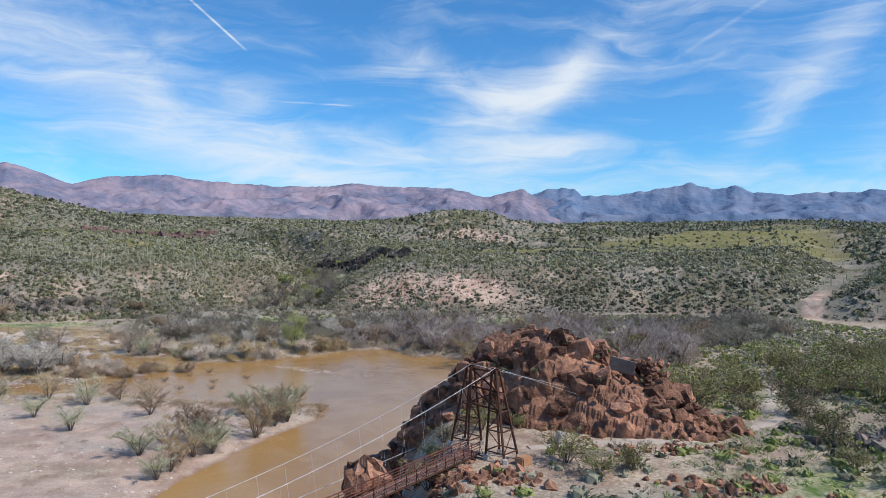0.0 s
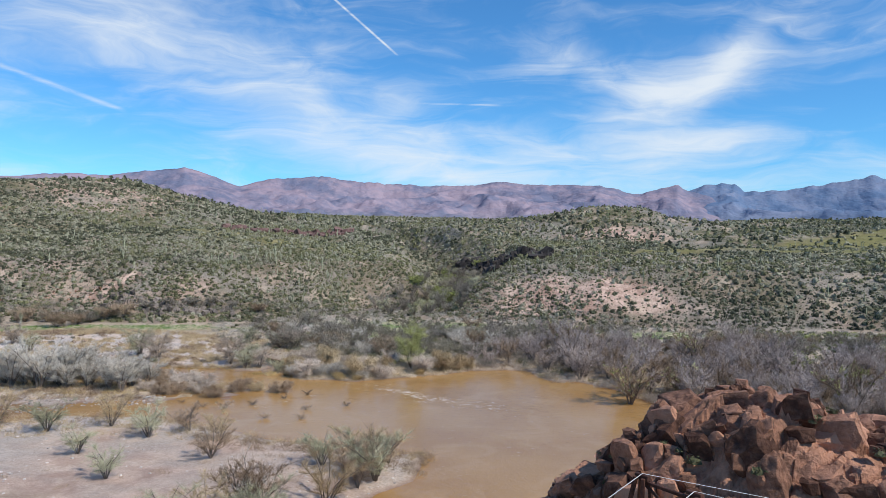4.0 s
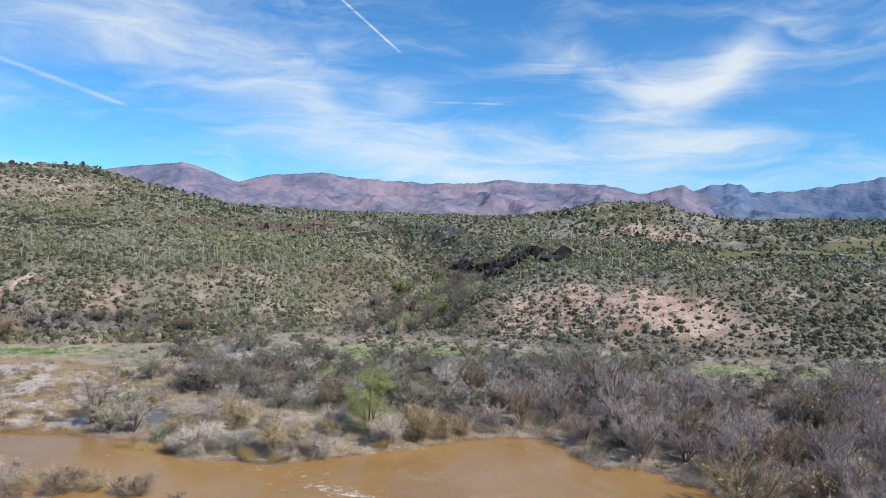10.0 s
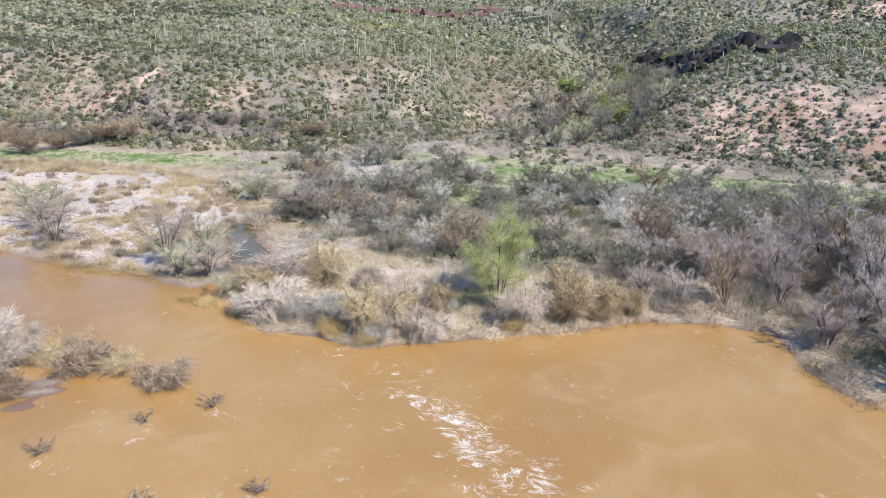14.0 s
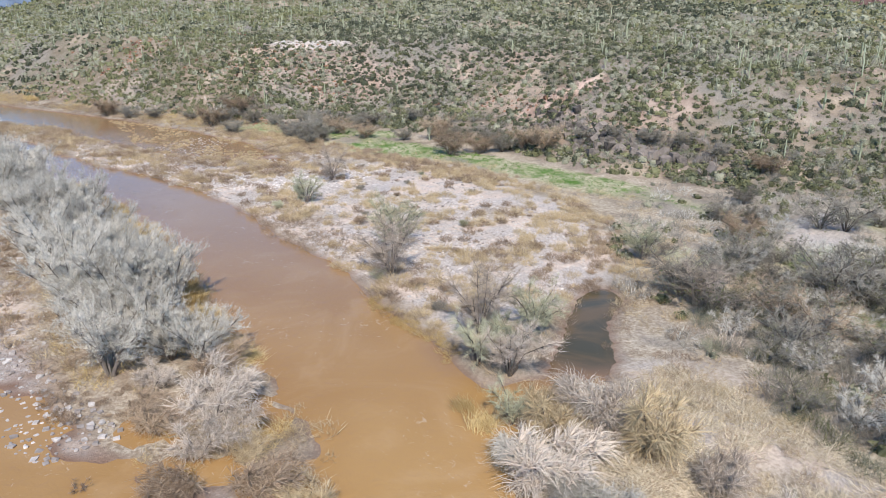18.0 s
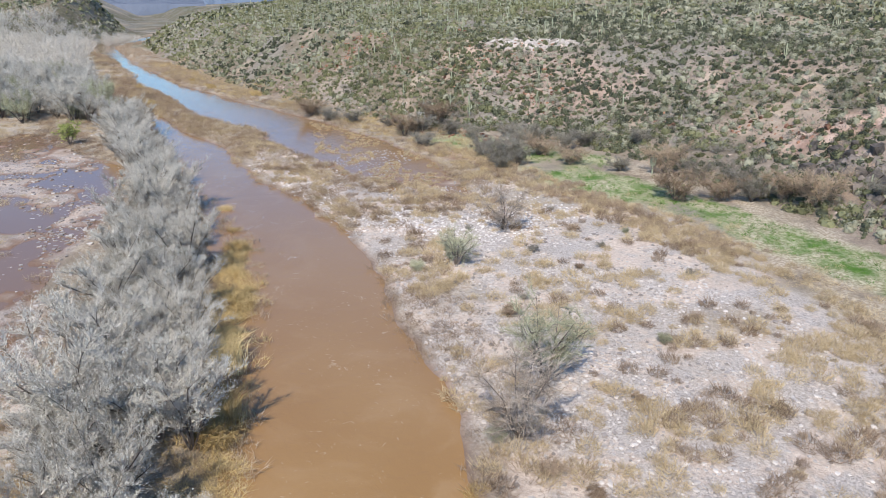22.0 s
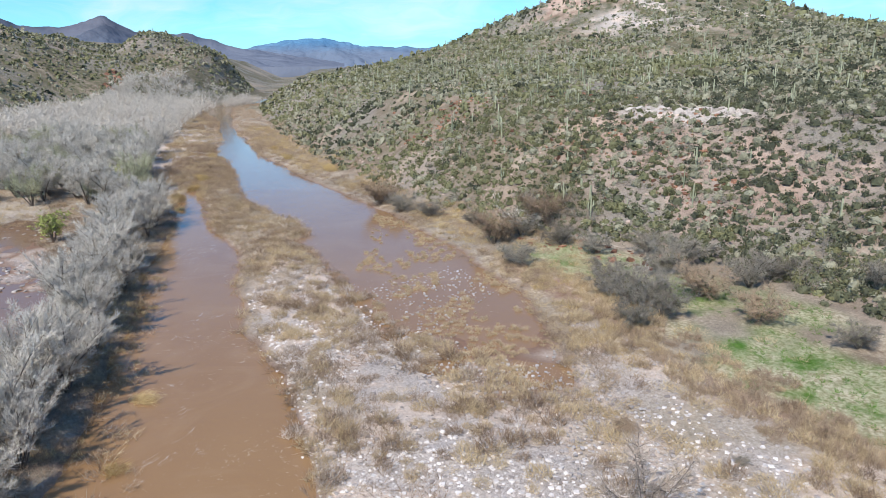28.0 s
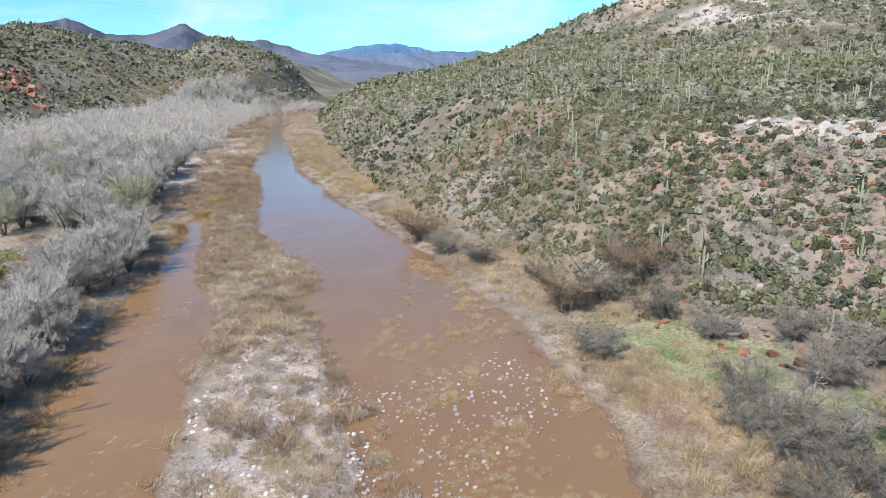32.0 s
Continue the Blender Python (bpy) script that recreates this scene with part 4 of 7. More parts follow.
def spread_points(poly, step, seed, keep=None):
    """Loose, even cover of an outline: a jittered grid, thinned by keep(x, y)."""
    g = np.random.default_rng(seed)
    poly = np.asarray(poly, float)
    x0, y0 = poly.min(0)
    x1, y1 = poly.max(0)
    xs, ys = np.meshgrid(np.arange(x0, x1, step), np.arange(y0, y1, step))
    xs, ys = xs.ravel() + g.uniform(-0.48, 0.48, xs.size) * step, ys.ravel() + g.uniform(-0.48, 0.48, xs.size) * step
    ok = inside(xs, ys, poly) > 0
    if keep is not None:
        ok &= keep(xs, ys) > g.random(xs.size)
    return xs[ok], ys[ok]


def scatter(kinds, xs, ys, lo, hi, seed, sink=0.05, wild=0.12, min_dry=None):
    """Stands copies of whole plants on the ground. The first of each kind is the plant itself."""
    g = np.random.default_rng(seed)
    z, dry = land(xs, ys)[:2]
    used = set()
    for x, y, h, d in zip(xs, ys, z, dry):
        if min_dry is not None and d < min_dry:
            continue
        k = int(g.integers(len(kinds)))
        s = g.uniform(lo, hi)
        m = Matrix.LocRotScale((x, y, h - sink), Euler((g.normal() * wild * 0.5, g.normal() * wild * 0.5, g.uniform(0, 6.283))), (s * g.uniform(0.9, 1.1), s * g.uniform(0.9, 1.1), s * g.uniform(0.88, 1.12)))
        if k in used:
            copy_thing(kinds[k], m)
        else:
            used.add(k)
            kinds[k].matrix_basis = m
    for k, ob in enumerate(kinds):
        if k not in used:
            for o in (*ob.children_recursive, ob):
                bpy.data.objects.remove(o)


def stuff(name, kinds, xs, ys, zs, lo, hi, seed, mat, label, category, tall=(0.8, 1.2), skew=1.0):
    """One joined mesh of many small plants or stones, given as arrays."""
    g = np.random.default_rng(seed)
    which = g.integers(0, len(kinds), len(xs))
    vs, fs, base = [], [], 0
    for k, (v, f) in enumerate(kinds):
        idx = np.nonzero(which == k)[0]
        if not len(idx):
            continue
        a, s, t = g.uniform(0, 6.283, len(idx)), lo + (hi - lo) * g.random(len(idx)) ** skew, g.uniform(*tall, len(idx))
        c, sn = np.cos(a) * s, np.sin(a) * s
        px = c[:, None] * v[:, 0] - sn[:, None] * v[:, 1] + xs[idx][:, None]
        py = sn[:, None] * v[:, 0] + c[:, None] * v[:, 1] + ys[idx][:, None]
        pz = (s * t)[:, None] * v[:, 2] + zs[idx][:, None]
        vs.append(np.stack([px, py, pz], -1).reshape(-1, 3))
        fs.append((f[None] + (np.arange(len(idx)) * len(v))[:, None, None] + base).reshape(-1, 3))
        base += len(idx) * len(v)
    ob = new(name, mesh_of(name, np.concatenate(vs), np.concatenate(fs), mat))
    return tagged(ob, label, category, kind="stuff")


# hillside scrub: closest band leafy, farther bands of fewer and larger sprays
def shrub_bands():
    small = [shrub(100 + i, 9, 0.15, 2) for i in range(8)]
    large = [shrub(110 + i, 40, 0.082, 8) for i in range(7)]
    rough = [shrub(120 + i, 8, 0.16, 1) for i in range(6)]
    far = [shrub(140 + i, 4, 0.25, 1) for i in range(5)]
    mats = ((LEAF_OLIVE, "olive", "dull olive-green desert shrubs scattered on the slopes"), (LEAF_GREY, "grey", "grey-green brittle desert shrubs scattered on the slopes"), (LEAF_DARK, "dark", "dark green creosote and jojoba shrubs on the slopes"))
    for band, (box, step, kinds, lo, hi, near, reach) in enumerate((
            ((-340, 60, 205, 345), 1.38, small, 0.55, 1.6, 0, 205), ((-340, 60, 205, 345), 1.72, large, 1.1, 3.2, 0, 205), ((-560, -220, 330, 560), 2.0, rough, 1.0, 4.2, 205, 420), ((-1150, -420, 560, 1000), 4.4, far, 1.9, 6.4, 420, 1080))):
        poly = [(box[0], box[1]), (box[2], box[1]), (box[2], box[3]), (box[0], box[3])]
        xs, ys = spread_points(poly, step, 300 + band)
        away = np.hypot((xs + 70) / 1.15, ys - 95)
        ok = (away >= near) & (away < reach)
        xs, ys = xs[ok], ys[ok]
        z, dry, up_in, south, cd, wd = land(xs, ys)
        g = np.random.default_rng(310 + band)
        pinkish = pink_mask(xs, ys, up_in)
        dens = np.clip(1.02 + fbm(xs, ys, 30, 4) * 1.1 - pinkish * 0.12 - 0.3 * blob(xs, ys, 6, 247, 44, 17, 3) - 0.75 * blob(xs, ys, -266, 157, 17, 6, 50) - 0.5 * blob(xs, ys, -510, 190, 44, 20, 48), 0.1, 1)
        ok = ((up_in > 0) | (south > 0)) & (g.random(len(xs)) < dens) & (wd > 5) & ((inside(xs, ys, FIELD) < 0) | (g.random(len(xs)) < 0.22))
        xs, ys, z, up_in = xs[ok], ys[ok], z[ok], up_in[ok]
        tone = fbm(xs, ys, 60, 3) + g.normal(size=len(xs)) * 0.35
        sets = (tone > 0.16, (tone <= 0.16) & (tone > -0.30), tone <= -0.30)
        for (mat, hue, label), pick in zip(mats, sets):
            stuff(f"hillside_shrubs_{hue}", kinds, xs[pick], ys[pick], z[pick], lo, hi, 320 + band, mat, label, "shrubs", (0.8, 1.5), 2.0)


FIELD = MEADOW
shrub_bands()


def saguaro_mesh(height, radius, g, sides=10):
    """A ribbed column with a rounded top."""
    rings = [(0.0, 0.80), (0.12, 0.92), (0.45, 1.05), (0.8, 1.0), (0.93, 0.86), (0.985, 0.5), (1.0, 0.0)]
    v, f = [], []
    lean = g.normal(size=2) * 0.012
    for t, w in rings:
        for k in range(sides):
            a = 2 * math.pi * k / sides
            r = radius * w * (1.0 if k % 2 else 0.84)
            v.append((math.cos(a) * r + lean[0] * height * t, math.sin(a) * r + lean[1] * height * t, height * t))
    for i in range(len(rings) - 1):
        for k in range(sides):
            a, b = i * sides + k, i * sides + (k + 1) % sides
            f += [(a, b, b + sides), (a, b + sides, a + sides)]
    return np.array(v), np.array(f)


def saguaro_arm(height, radius, at, turn, out, rise, sides=8):
    """An arm that leaves the column, elbows and climbs."""
    path = [(0, 0), (out * 0.5, -0.05), (out * 0.9, 0.18 * rise), (out, 0.5 * rise), (out, 0.9 * rise), (out, rise)]
    widths = [0.8, 0.95, 1.0, 1.0, 0.85, 0.05]
    c, s = math.cos(turn), math.sin(turn)
    v, f = [], []
    for i, ((x, z), w) in enumerate(zip(path, widths)):
        x2, z2 = path[min(i + 1, 5)] if i < 5 else (x, z + 1)
        x1, z1 = path[max(i - 1, 0)]
        d = math.hypot(x2 - x1, z2 - z1) or 1
        tx, tz = (x2 - x1) / d, (z2 - z1) / d
        for k in range(sides):
            a = 2 * math.pi * k / sides
            r = radius * w * (1.0 if k % 2 else 0.86)
            p, q = math.cos(a) * r, math.sin(a) * r
            lx, lz = x - tz * p, z + tx * p
            v.append((lx * c - q * s, lx * s + q * c, at + lz))
    for i in range(5):
        for k in range(sides):
            a, b = i * sides + k, i * sides + (k + 1) % sides
            f += [(a, b, b + sides), (a, b + sides, a + sides)]
    return np.array(v), np.array(f)


def saguaro_kinds():
    kinds = []
    for i in range(9):
        g = np.random.default_rng(500 + i)
        h, r, arms = (2.6, 3.8, 4.6, 5.4, 6.2, 6.8, 7.4, 5.6, 2.0)[i], 0.165 + 0.010 * i, (0, 0, 0, 1, 2, 3, 5, 0, 0)[i]
        label = "tall green saguaro cactus with upright arms on the slope" if arms else "slender single-column saguaro cactus on the slope"
        ob = thing("saguaro", label, "cactus", "saguaros on the slopes")
        part_mesh("trunk", mesh_of("saguaro_trunk", *saguaro_mesh(h, r, g), CACTUS), ob)
        for a in range(arms):
            part_mesh("arm", mesh_of("saguaro_arm", *saguaro_arm(h, r * 0.72, h * g.uniform(0.36, 0.6), 6.283 * (a + g.uniform(0, 0.5)) / max(arms, 1), g.uniform(0.6, 0.95), h * g.uniform(0.2, 0.42)), CACTUS), ob)
        kinds.append(ob)
    return kinds


def saguaro_field():
    poly = [(-330, 70), (160, 70), (160, 330), (-330, 330)]

    def keep(x, y):
        z, dry, up_in, south, cd, wd = land(x, y)
        dense = 0.12 + 0.65 * blob(x, y, -120, 235, 75, 45, 25) + 0.40 * blob(x, y, 75, 275, 75, 45) + 0.35 * blob(x, y, -275, 150, 55, 40)
        return np.where((up_in > 5) & (cd > 10) & (wd > 12), dense * np.clip(0.8 + fbm(x, y, 40, 3) * 1.4, 0.1, 1.5), 0)

    xs, ys = spread_points(poly, 5.2, 510, keep)
    mx, my = np.array([-184, -250, -287, -242, -229, -154, 53, 46, 92, 84, 68, 97, 75]), np.array([166, 136, 119, 137, 149, 216, 262, 203, 96, 82, 70, 60, 52])
    pick = np.random.default_rng(512).permutation(len(xs))
    xs, ys = xs[pick], ys[pick]
    rest_x, rest_y = xs[287:], ys[287:]
    xs, ys = np.concatenate([mx, xs])[:300], np.concatenate([my, ys])[:300]
    scatter(saguaro_kinds(), xs, ys, 0.5, 0.92, 511, 0.15, 0.03)
    g = np.random.default_rng(520)
    far = []
    for i in range(5):
        v = [saguaro_mesh(3.4 + i * 0.6, 0.23, g, 4)]
        v += [saguaro_arm(6, 0.17, 2.0, 6.283 * a / 3 + i, 0.6, 1.5, 3) for a in range((0, 0, 0, 1, 2)[i])]
        far.append(join(*v))
    stuff("saguaro_stand", far, rest_x, rest_y, land(rest_x, rest_y)[0] - 0.2, 0.55, 1.05, 523, CACTUS, "stand of saguaro cacti on the lower slopes", "cacti")
    poly = [(-1000, -420), (560, -420), (560, 900), (-1000, 900)]

    def keep_far(x, y):
        z, dry, up_in, south, cd, wd = land(x, y)
        near = (x > -330) & (x < 160) & (y > 70) & (y < 330)
        return np.where(((up_in > 6) | (south > 6)) & ~near & (np.hypot(x + 60, y - 90) < 900), np.clip(0.42 + fbm(x, y, 90, 3) * 0.9 + 0.5 * blob(x, y, 35, 625, 60, 45) + 0.4 * blob(x, y, -420, 130, 180, 90, 20), 0, 1), 0)

    xs, ys = spread_points(poly, 11, 521, keep_far)
    z = land(xs, ys)[0]
    stuff("far_saguaros", far, xs, ys, z - 0.2, 0.6, 1.05, 522, CACTUS, "many far saguaro cacti dotting the hillsides", "cacti")


saguaro_field()

# leafless grey trees by the river
GREY_LABEL = "leafless grey salt cedar with feathery twigs by the river"


def grey_trees(n, group, seed, mat, label, near=True, leaf=None, name="grove_tree", leaf_n=170, leaf_s=0.13):
    t = 36 if near else 18
    return [bare_plant(name, seed + i, label, "tree", group, mat, 4.4, 2.7, 9, 11, t, 0.60 if near else 0.78, 0.0135 if near else 0.019, 0.0, 1.25, 0.09, leaf, leaf_n, leaf_s) for i in range(n)]


ISLAND = [(-64, 98.5), (-80, 99.5), (-103, 96.5), (-126, 92.2), (-150, 86), (-172, 78), (-195, 69.5), (-217, 61), (-240, 52), (-262, 42), (-262, 34), (-240, 42), (-215, 52),
          (-196, 63), (-175, 71), (-150, 75), (-118, 82), (-95, 86), (-76, 91)]
ixs, iys = spread_points(ISLAND, 3.7, 600)
ok = ixs < -87
scatter(grey_trees(5, "salt cedars on the island", 610, TWIG_GREY, "leafless silver-grey salt cedar on the river island", True, BUDS, "salt_cedar", 2600, 0.05), ixs[ok], iys[ok], 0.85, 1.45, 611, 0.1, 0.1)
def drooping_plant(name, seed, label, group, mat, height, wide, lean, n):
    """A flood-combed shrub: short stems and long twigs that bow over all one way."""
    w0, w1, r0, r1, tb, tt = limbs(seed, height * 0.7, wide * 0.5, 7, 6, 9, 0.8, lean, 0.2, 0.07)
    ob = thing(name, label, "shrub", group)
    part_mesh("trunk", mesh_of("trunk", *spikes(w0, w1, r0, r1), BARK), ob)
    g = np.random.default_rng(seed + 7)
    k = g.integers(0, len(w1), n)
    base = w0[k] + (w1[k] - w0[k]) * g.uniform(0.3, 1.0, (n, 1))
    way = unit(base * [0.6, 0.6, 0.2] + g.normal(size=(n, 3)) * 1.0 + [lean * 1.6, 0, 0.3])
    mid = base + way * height * 0.22 * g.uniform(0.4, 1.3, (n, 1))
    tip = mid + (way * [1, 1, 0.3] + [lean, 0, -0.55] + g.normal(size=(n, 3)) * 0.6) * height * 0.17 * g.uniform(0.3, 1.3, (n, 1))
    part_mesh("crown", mesh_of("crown", *join(spikes(base, mid, 0.016, 0.013), spikes(mid, tip, 0.013), spikes(tb, tt, 0.013)), mat), ob, "drooping bare twigs")
    return ob


low = [drooping_plant("flooded_shrub", 630 + i, "flattened grey shrub half drowned at the island tip", "drowned shrubs at the island tip", (DRIFT, STRAW_PALE, TWIG_BROWN)[i], 2.6, 3.4, 0.3, 1300) for i in range(3)]
scatter(low, np.concatenate([ixs[~ok], np.array([-62, -57, -68, -74])]), np.concatenate([iys[~ok], np.array([101, 100, 93, 97])]), 1.05, 1.65, 631, 0.1, 0.2)
NE_WOOD = [(-24, 140), (-12, 143), (-3, 142), (0, 135), (6, 130), (18, 125), (24, 116), (31, 108), (34, 90), (32, 72), (48, 74), (72, 96), (88, 120), (80, 150), (55, 172), (10, 174), (-22, 162)]
xs, ys = spread_points(NE_WOOD, 4.9, 640, lambda x, y: np.clip(0.95 + fbm(x, y, 16, 3) * 1.2, 0.1, 1))
scatter(grey_trees(4, "bare grove on the bank", 641, grained("mauve_twigs", (0.26, 0.205, 0.18), (0.60, 0.505, 0.45), 0.85, 2.0, per=0.35), "leafless mauve-grey tree in the riverside grove", True, BUDS_MAUVE, "grove_tree", 1200, 0.055) + grey_trees(2, "bare grove on the bank", 648, TWIG_BROWN, "leafless brown tree in the riverside grove"), xs, ys, 0.8, 1.6, 642, 0.1, 0.12)
scatter(grey_trees(2, "green-tinged trees in the grove", 645, TWIG_BROWN, "tree with thin fresh green leaves in the grove", True, LEAF_BRIGHT), np.array([21.0, 31, 60, 5, 40, 88, 20]), np.array([116.0, 112, 96, 160, 150, 130, 108]), 1.2, 1.6, 646)
BANK = [(-66, 119), (-56, 115), (-50, 117.5), (-44, 117), (-38, 121.5), (-28, 129), (-24, 138), (-34, 138), (-50, 130), (-60, 128)]
xs, ys = spread_points(BANK, 4.0, 650, lambda x, y: 0.4 + 0 * x)
xs, ys = np.concatenate([xs, [-60, -57.5, -58, -54, -51, -48, -45.5, -43, -40.5, -38.5, -62, -26, -22, -19, -64]]), np.concatenate([ys, [117.5, 117, 122, 118.5, 119.5, 120, 119.5, 120.5, 122.5, 124, 121, 131.5, 135, 138, 127]])
bank_kinds = [drooping_plant("leaning_shrub", 651 + i, "grey flood-bent shrub drooping over the bank", "flood-bent shrubs on the bank", (DRIFT, TWIG_GREY, STRAW_PALE, DRIFT)[i], 2.8, 3.0, 0.25, 1500) for i in range(4)]
scatter(bank_kinds, xs, ys, 0.85, 1.5, 655, 0.1, 0.2)
scatter([bare_plant("bank_tree", 660 + i, "spiky leafless grey tree on the gravel bank", "tree", "bare trees on the gravel bank", (TWIG_PALE, DRIFT, TWIG_PALE)[i], 4.0, 2.6, 8, 14, 26, 0.75, 0.013, 0.0, 0.6, 0.08) for i in range(3)],
        np.array([-73.0, -66, -77, -80, -82, -102, -76, -141, -110, -155, -84, -93, -78]), np.array([124.0, 120, 126, 131, 125.5, 123, 122, 122, 127, 131, 157, 158, 153]), 0.9, 1.45, 664)

tangle = [drooping_plant("drift_tangle", 800 + i, ("dark brown flood-combed tangle of brush on the gravel bar", "grey-brown flood-bent shrub on the gravel bar", "dry greenish shrub on the gravel bar")[i], "brush tangles on the gravel bar", (TWIG_DARK, TWIG_BROWN, TWIG_PALE)[i], 2.2, 2.6, 0.45, 900) for i in range(3)]
scatter(tangle, np.array([-101.6, -97, -94, -90, -128.6, -120.6, -124, -147.5, -111, -143, -140, -156, -144, -144, -150, -137, -165, -116, -106, -87, -170, -133]),
        np.array([121.5, 124, 127.5, 124, 129, 131.7, 126, 122, 127.5, 121.6, 117, 125.5, 133.4, 143.3, 149, 138, 141, 141, 135, 133, 133, 151]), 0.55, 1.05, 803, 0.1, 0.15)

# mesquite thickets behind the bank, and along the foot of the slopes
MESQ_A = [(-92, 154), (-68, 148), (-52, 143), (-30, 148), (-20, 165), (10, 182), (60, 176), (100, 130), (150, 160), (160, 215), (90, 226), (20, 226), (-40, 236), (-60, 256), (-82, 250), (-100, 222)]
xs, ys = spread_points(MESQ_A, 6.0, 670, lambda x, y: np.clip(0.72 + fbm(x, y, 25, 3) * 1.6, 0, 1) * (1 - 0.75 * grass_mask(x, y)))
mesq = [bare_plant("mesquite", 671 + i, "dense grey-brown mesquite thicket with small olive leaves", "bush", "mesquites on the floodplain", (TWIG_DARK, TWIG_BROWN, TWIG_DARK, TWIG_GREY)[i], 2.8, 2.8, 9, 10, 13, 0.75, 0.016, 0, 0.4, 0.06, (LEAF_OLIVE, LEAF_GREY, None, None)[i], 220, 0.10) for i in range(4)]
scatter(mesq, xs[:165], ys[:165], 0.6, 1.5, 675, 0.1, 0.1)
xs, ys = spread_points([(-72, 147), (-54, 142), (-30, 145), (-18, 152), (0, 176), (30, 180), (20, 206), (-30, 202), (-60, 196), (-80, 186), (-90, 160)], 5.2, 676, lambda x, y: np.clip(0.85 + fbm(x, y, 18, 3) * 1.6, 0, 1) * (1 - 0.6 * grass_mask(x, y)))
thicket = [bare_plant("thicket_tree", 677 + i, ("tangled grey leafless tree in the floodplain thicket", "grey-green budding tree in the floodplain thicket")[i], "tree", "trees of the floodplain thicket", (TWIG_GREY, TWIG_DARK)[i], 3.0, 2.7, 9, 11, 22, 0.62, 0.014, 0, 0.5, 0.06, (None, LEAF_OLIVE)[i], 700, 0.085) for i in range(2)]
scatter(thicket, xs[:140], ys[:140], 0.85, 1.6, 679, 0.1, 0.1)
foot_x = np.array([-101.0, -97, -92, -203, -199, -207, -196, -256, -249, -241, -234, -228, -222, -217, -213, -210, -206, -203, -222, -228, -205, -213, -197, -189, -185, -179, -173, -166, -161, -156, -150, -143, -136, -130, -122, -113, -106, -168, -164, -236, -246, -262, -270])
foot_y = np.array([181.0, 184, 176, 139, 141.5, 136, 138, 105, 115, 124, 131, 136, 123, 145, 136, 156, 148, 170, 150, 145, 141, 160, 153, 161, 169, 172, 178, 172, 181, 183, 189, 192, 196, 200, 202, 205, 192, 164, 176, 119, 128, 98, 92])
foot = [bare_plant("mesquite", 680 + i, "dark grey-brown leafless mesquite at the foot of the slope", "bush", "mesquites at the hill foot", (TWIG_DARK, TWIG_DARK, TWIG_BROWN)[i], 3.0, 3.0, 12, 14, 22, 0.75, 0.013, 0, 0.5, 0.05, (LEAF_OLIVE, LEAF_DARK, LEAF_OLIVE)[i], (300, 600, 300)[i], 0.09) for i in range(3)]
scatter(foot, foot_x, foot_y, 0.9, 1.45, 684)

# the pale grove upstream
WILLOW_GREY = grained("grey_green_buds", (0.24, 0.245, 0.14), (0.55, 0.55, 0.36), 0.8, 1.0, per=0.3)
UP_WOOD = [(-262, 36), (-292, 24), (-322, 8), (-372, -14), (-450, -40), (-540, -74), (-640, -106), (-690, -96), (-760, -104), (-780, -150), (-700, -200), (-440, -148), (-340, -92), (-290, -60), (-262, -20), (-256, 14)]
xs, ys = spread_points(UP_WOOD, 6.2, 690, lambda x, y: np.clip(0.80 + fbm(x, y, 34, 3) * 1.9, 0, 1))
ok = (xs > -365) & (ys > -70)
scatter(grey_trees(3, "pale grove upstream", 691, TWIG_GREY, "pale grey leafless tree in the upstream grove", False, BUDS, "upstream_tree", 2200, 0.07) + grey_trees(2, "pale grove upstream", 695, TWIG_PALE, "pale green-grey budding tree in the upstream grove", False, WILLOW_GREY, "upstream_tree", 2200, 0.07),
        xs[ok], ys[ok], 0.8, 1.65, 697)


def far_tree(seed):
    w0, w1, r0, r1, tb, tt = limbs(seed, 4.6, 2.8, 6, 5, 6, 1.0, 0, 0.8, 0.12)
    return join(spikes(w0[::2], w1[::2], 0.09), spikes(tb, tt, 0.045))


z = land(xs, ys)[0]
stuff("far_grove", [far_tree(730 + i) for i in range(4)], xs[~ok], ys[~ok], z[~ok], 1.0, 2.1, 731, TWIG_GREY, "far pale grey riverside woods upstream", "trees")


def leafy_tree(seed, label, group, mat, height, wide, n, size):
    """A young broadleaf: forked trunk, rising limbs, open crown of leaf sprays."""
    w0, w1, r0, r1, tb, tt = limbs(seed, height, wide, 6, 9, 8, 1.0, 0, 0.9, 0.14)
    ob = thing("green_tree", label, "tree", group)
    part_mesh("trunk", mesh_of("trunk", *join(spikes(w0, w1, r0, r1), spikes(tb, tt, 0.02)), BARK), ob)
    g = np.random.default_rng(seed + 5)
    pick = g.integers(0, len(tt), n)
    at = tb[pick] + (tt[pick] - tb[pick]) * g.uniform(0.2, 1.3, (n, 1)) + g.normal(size=(n, 3)) * 0.24
    part_mesh("crown", mesh_of("crown", *leaves(at, size, g), mat), ob, "yellow-green spring leaves")
    return ob


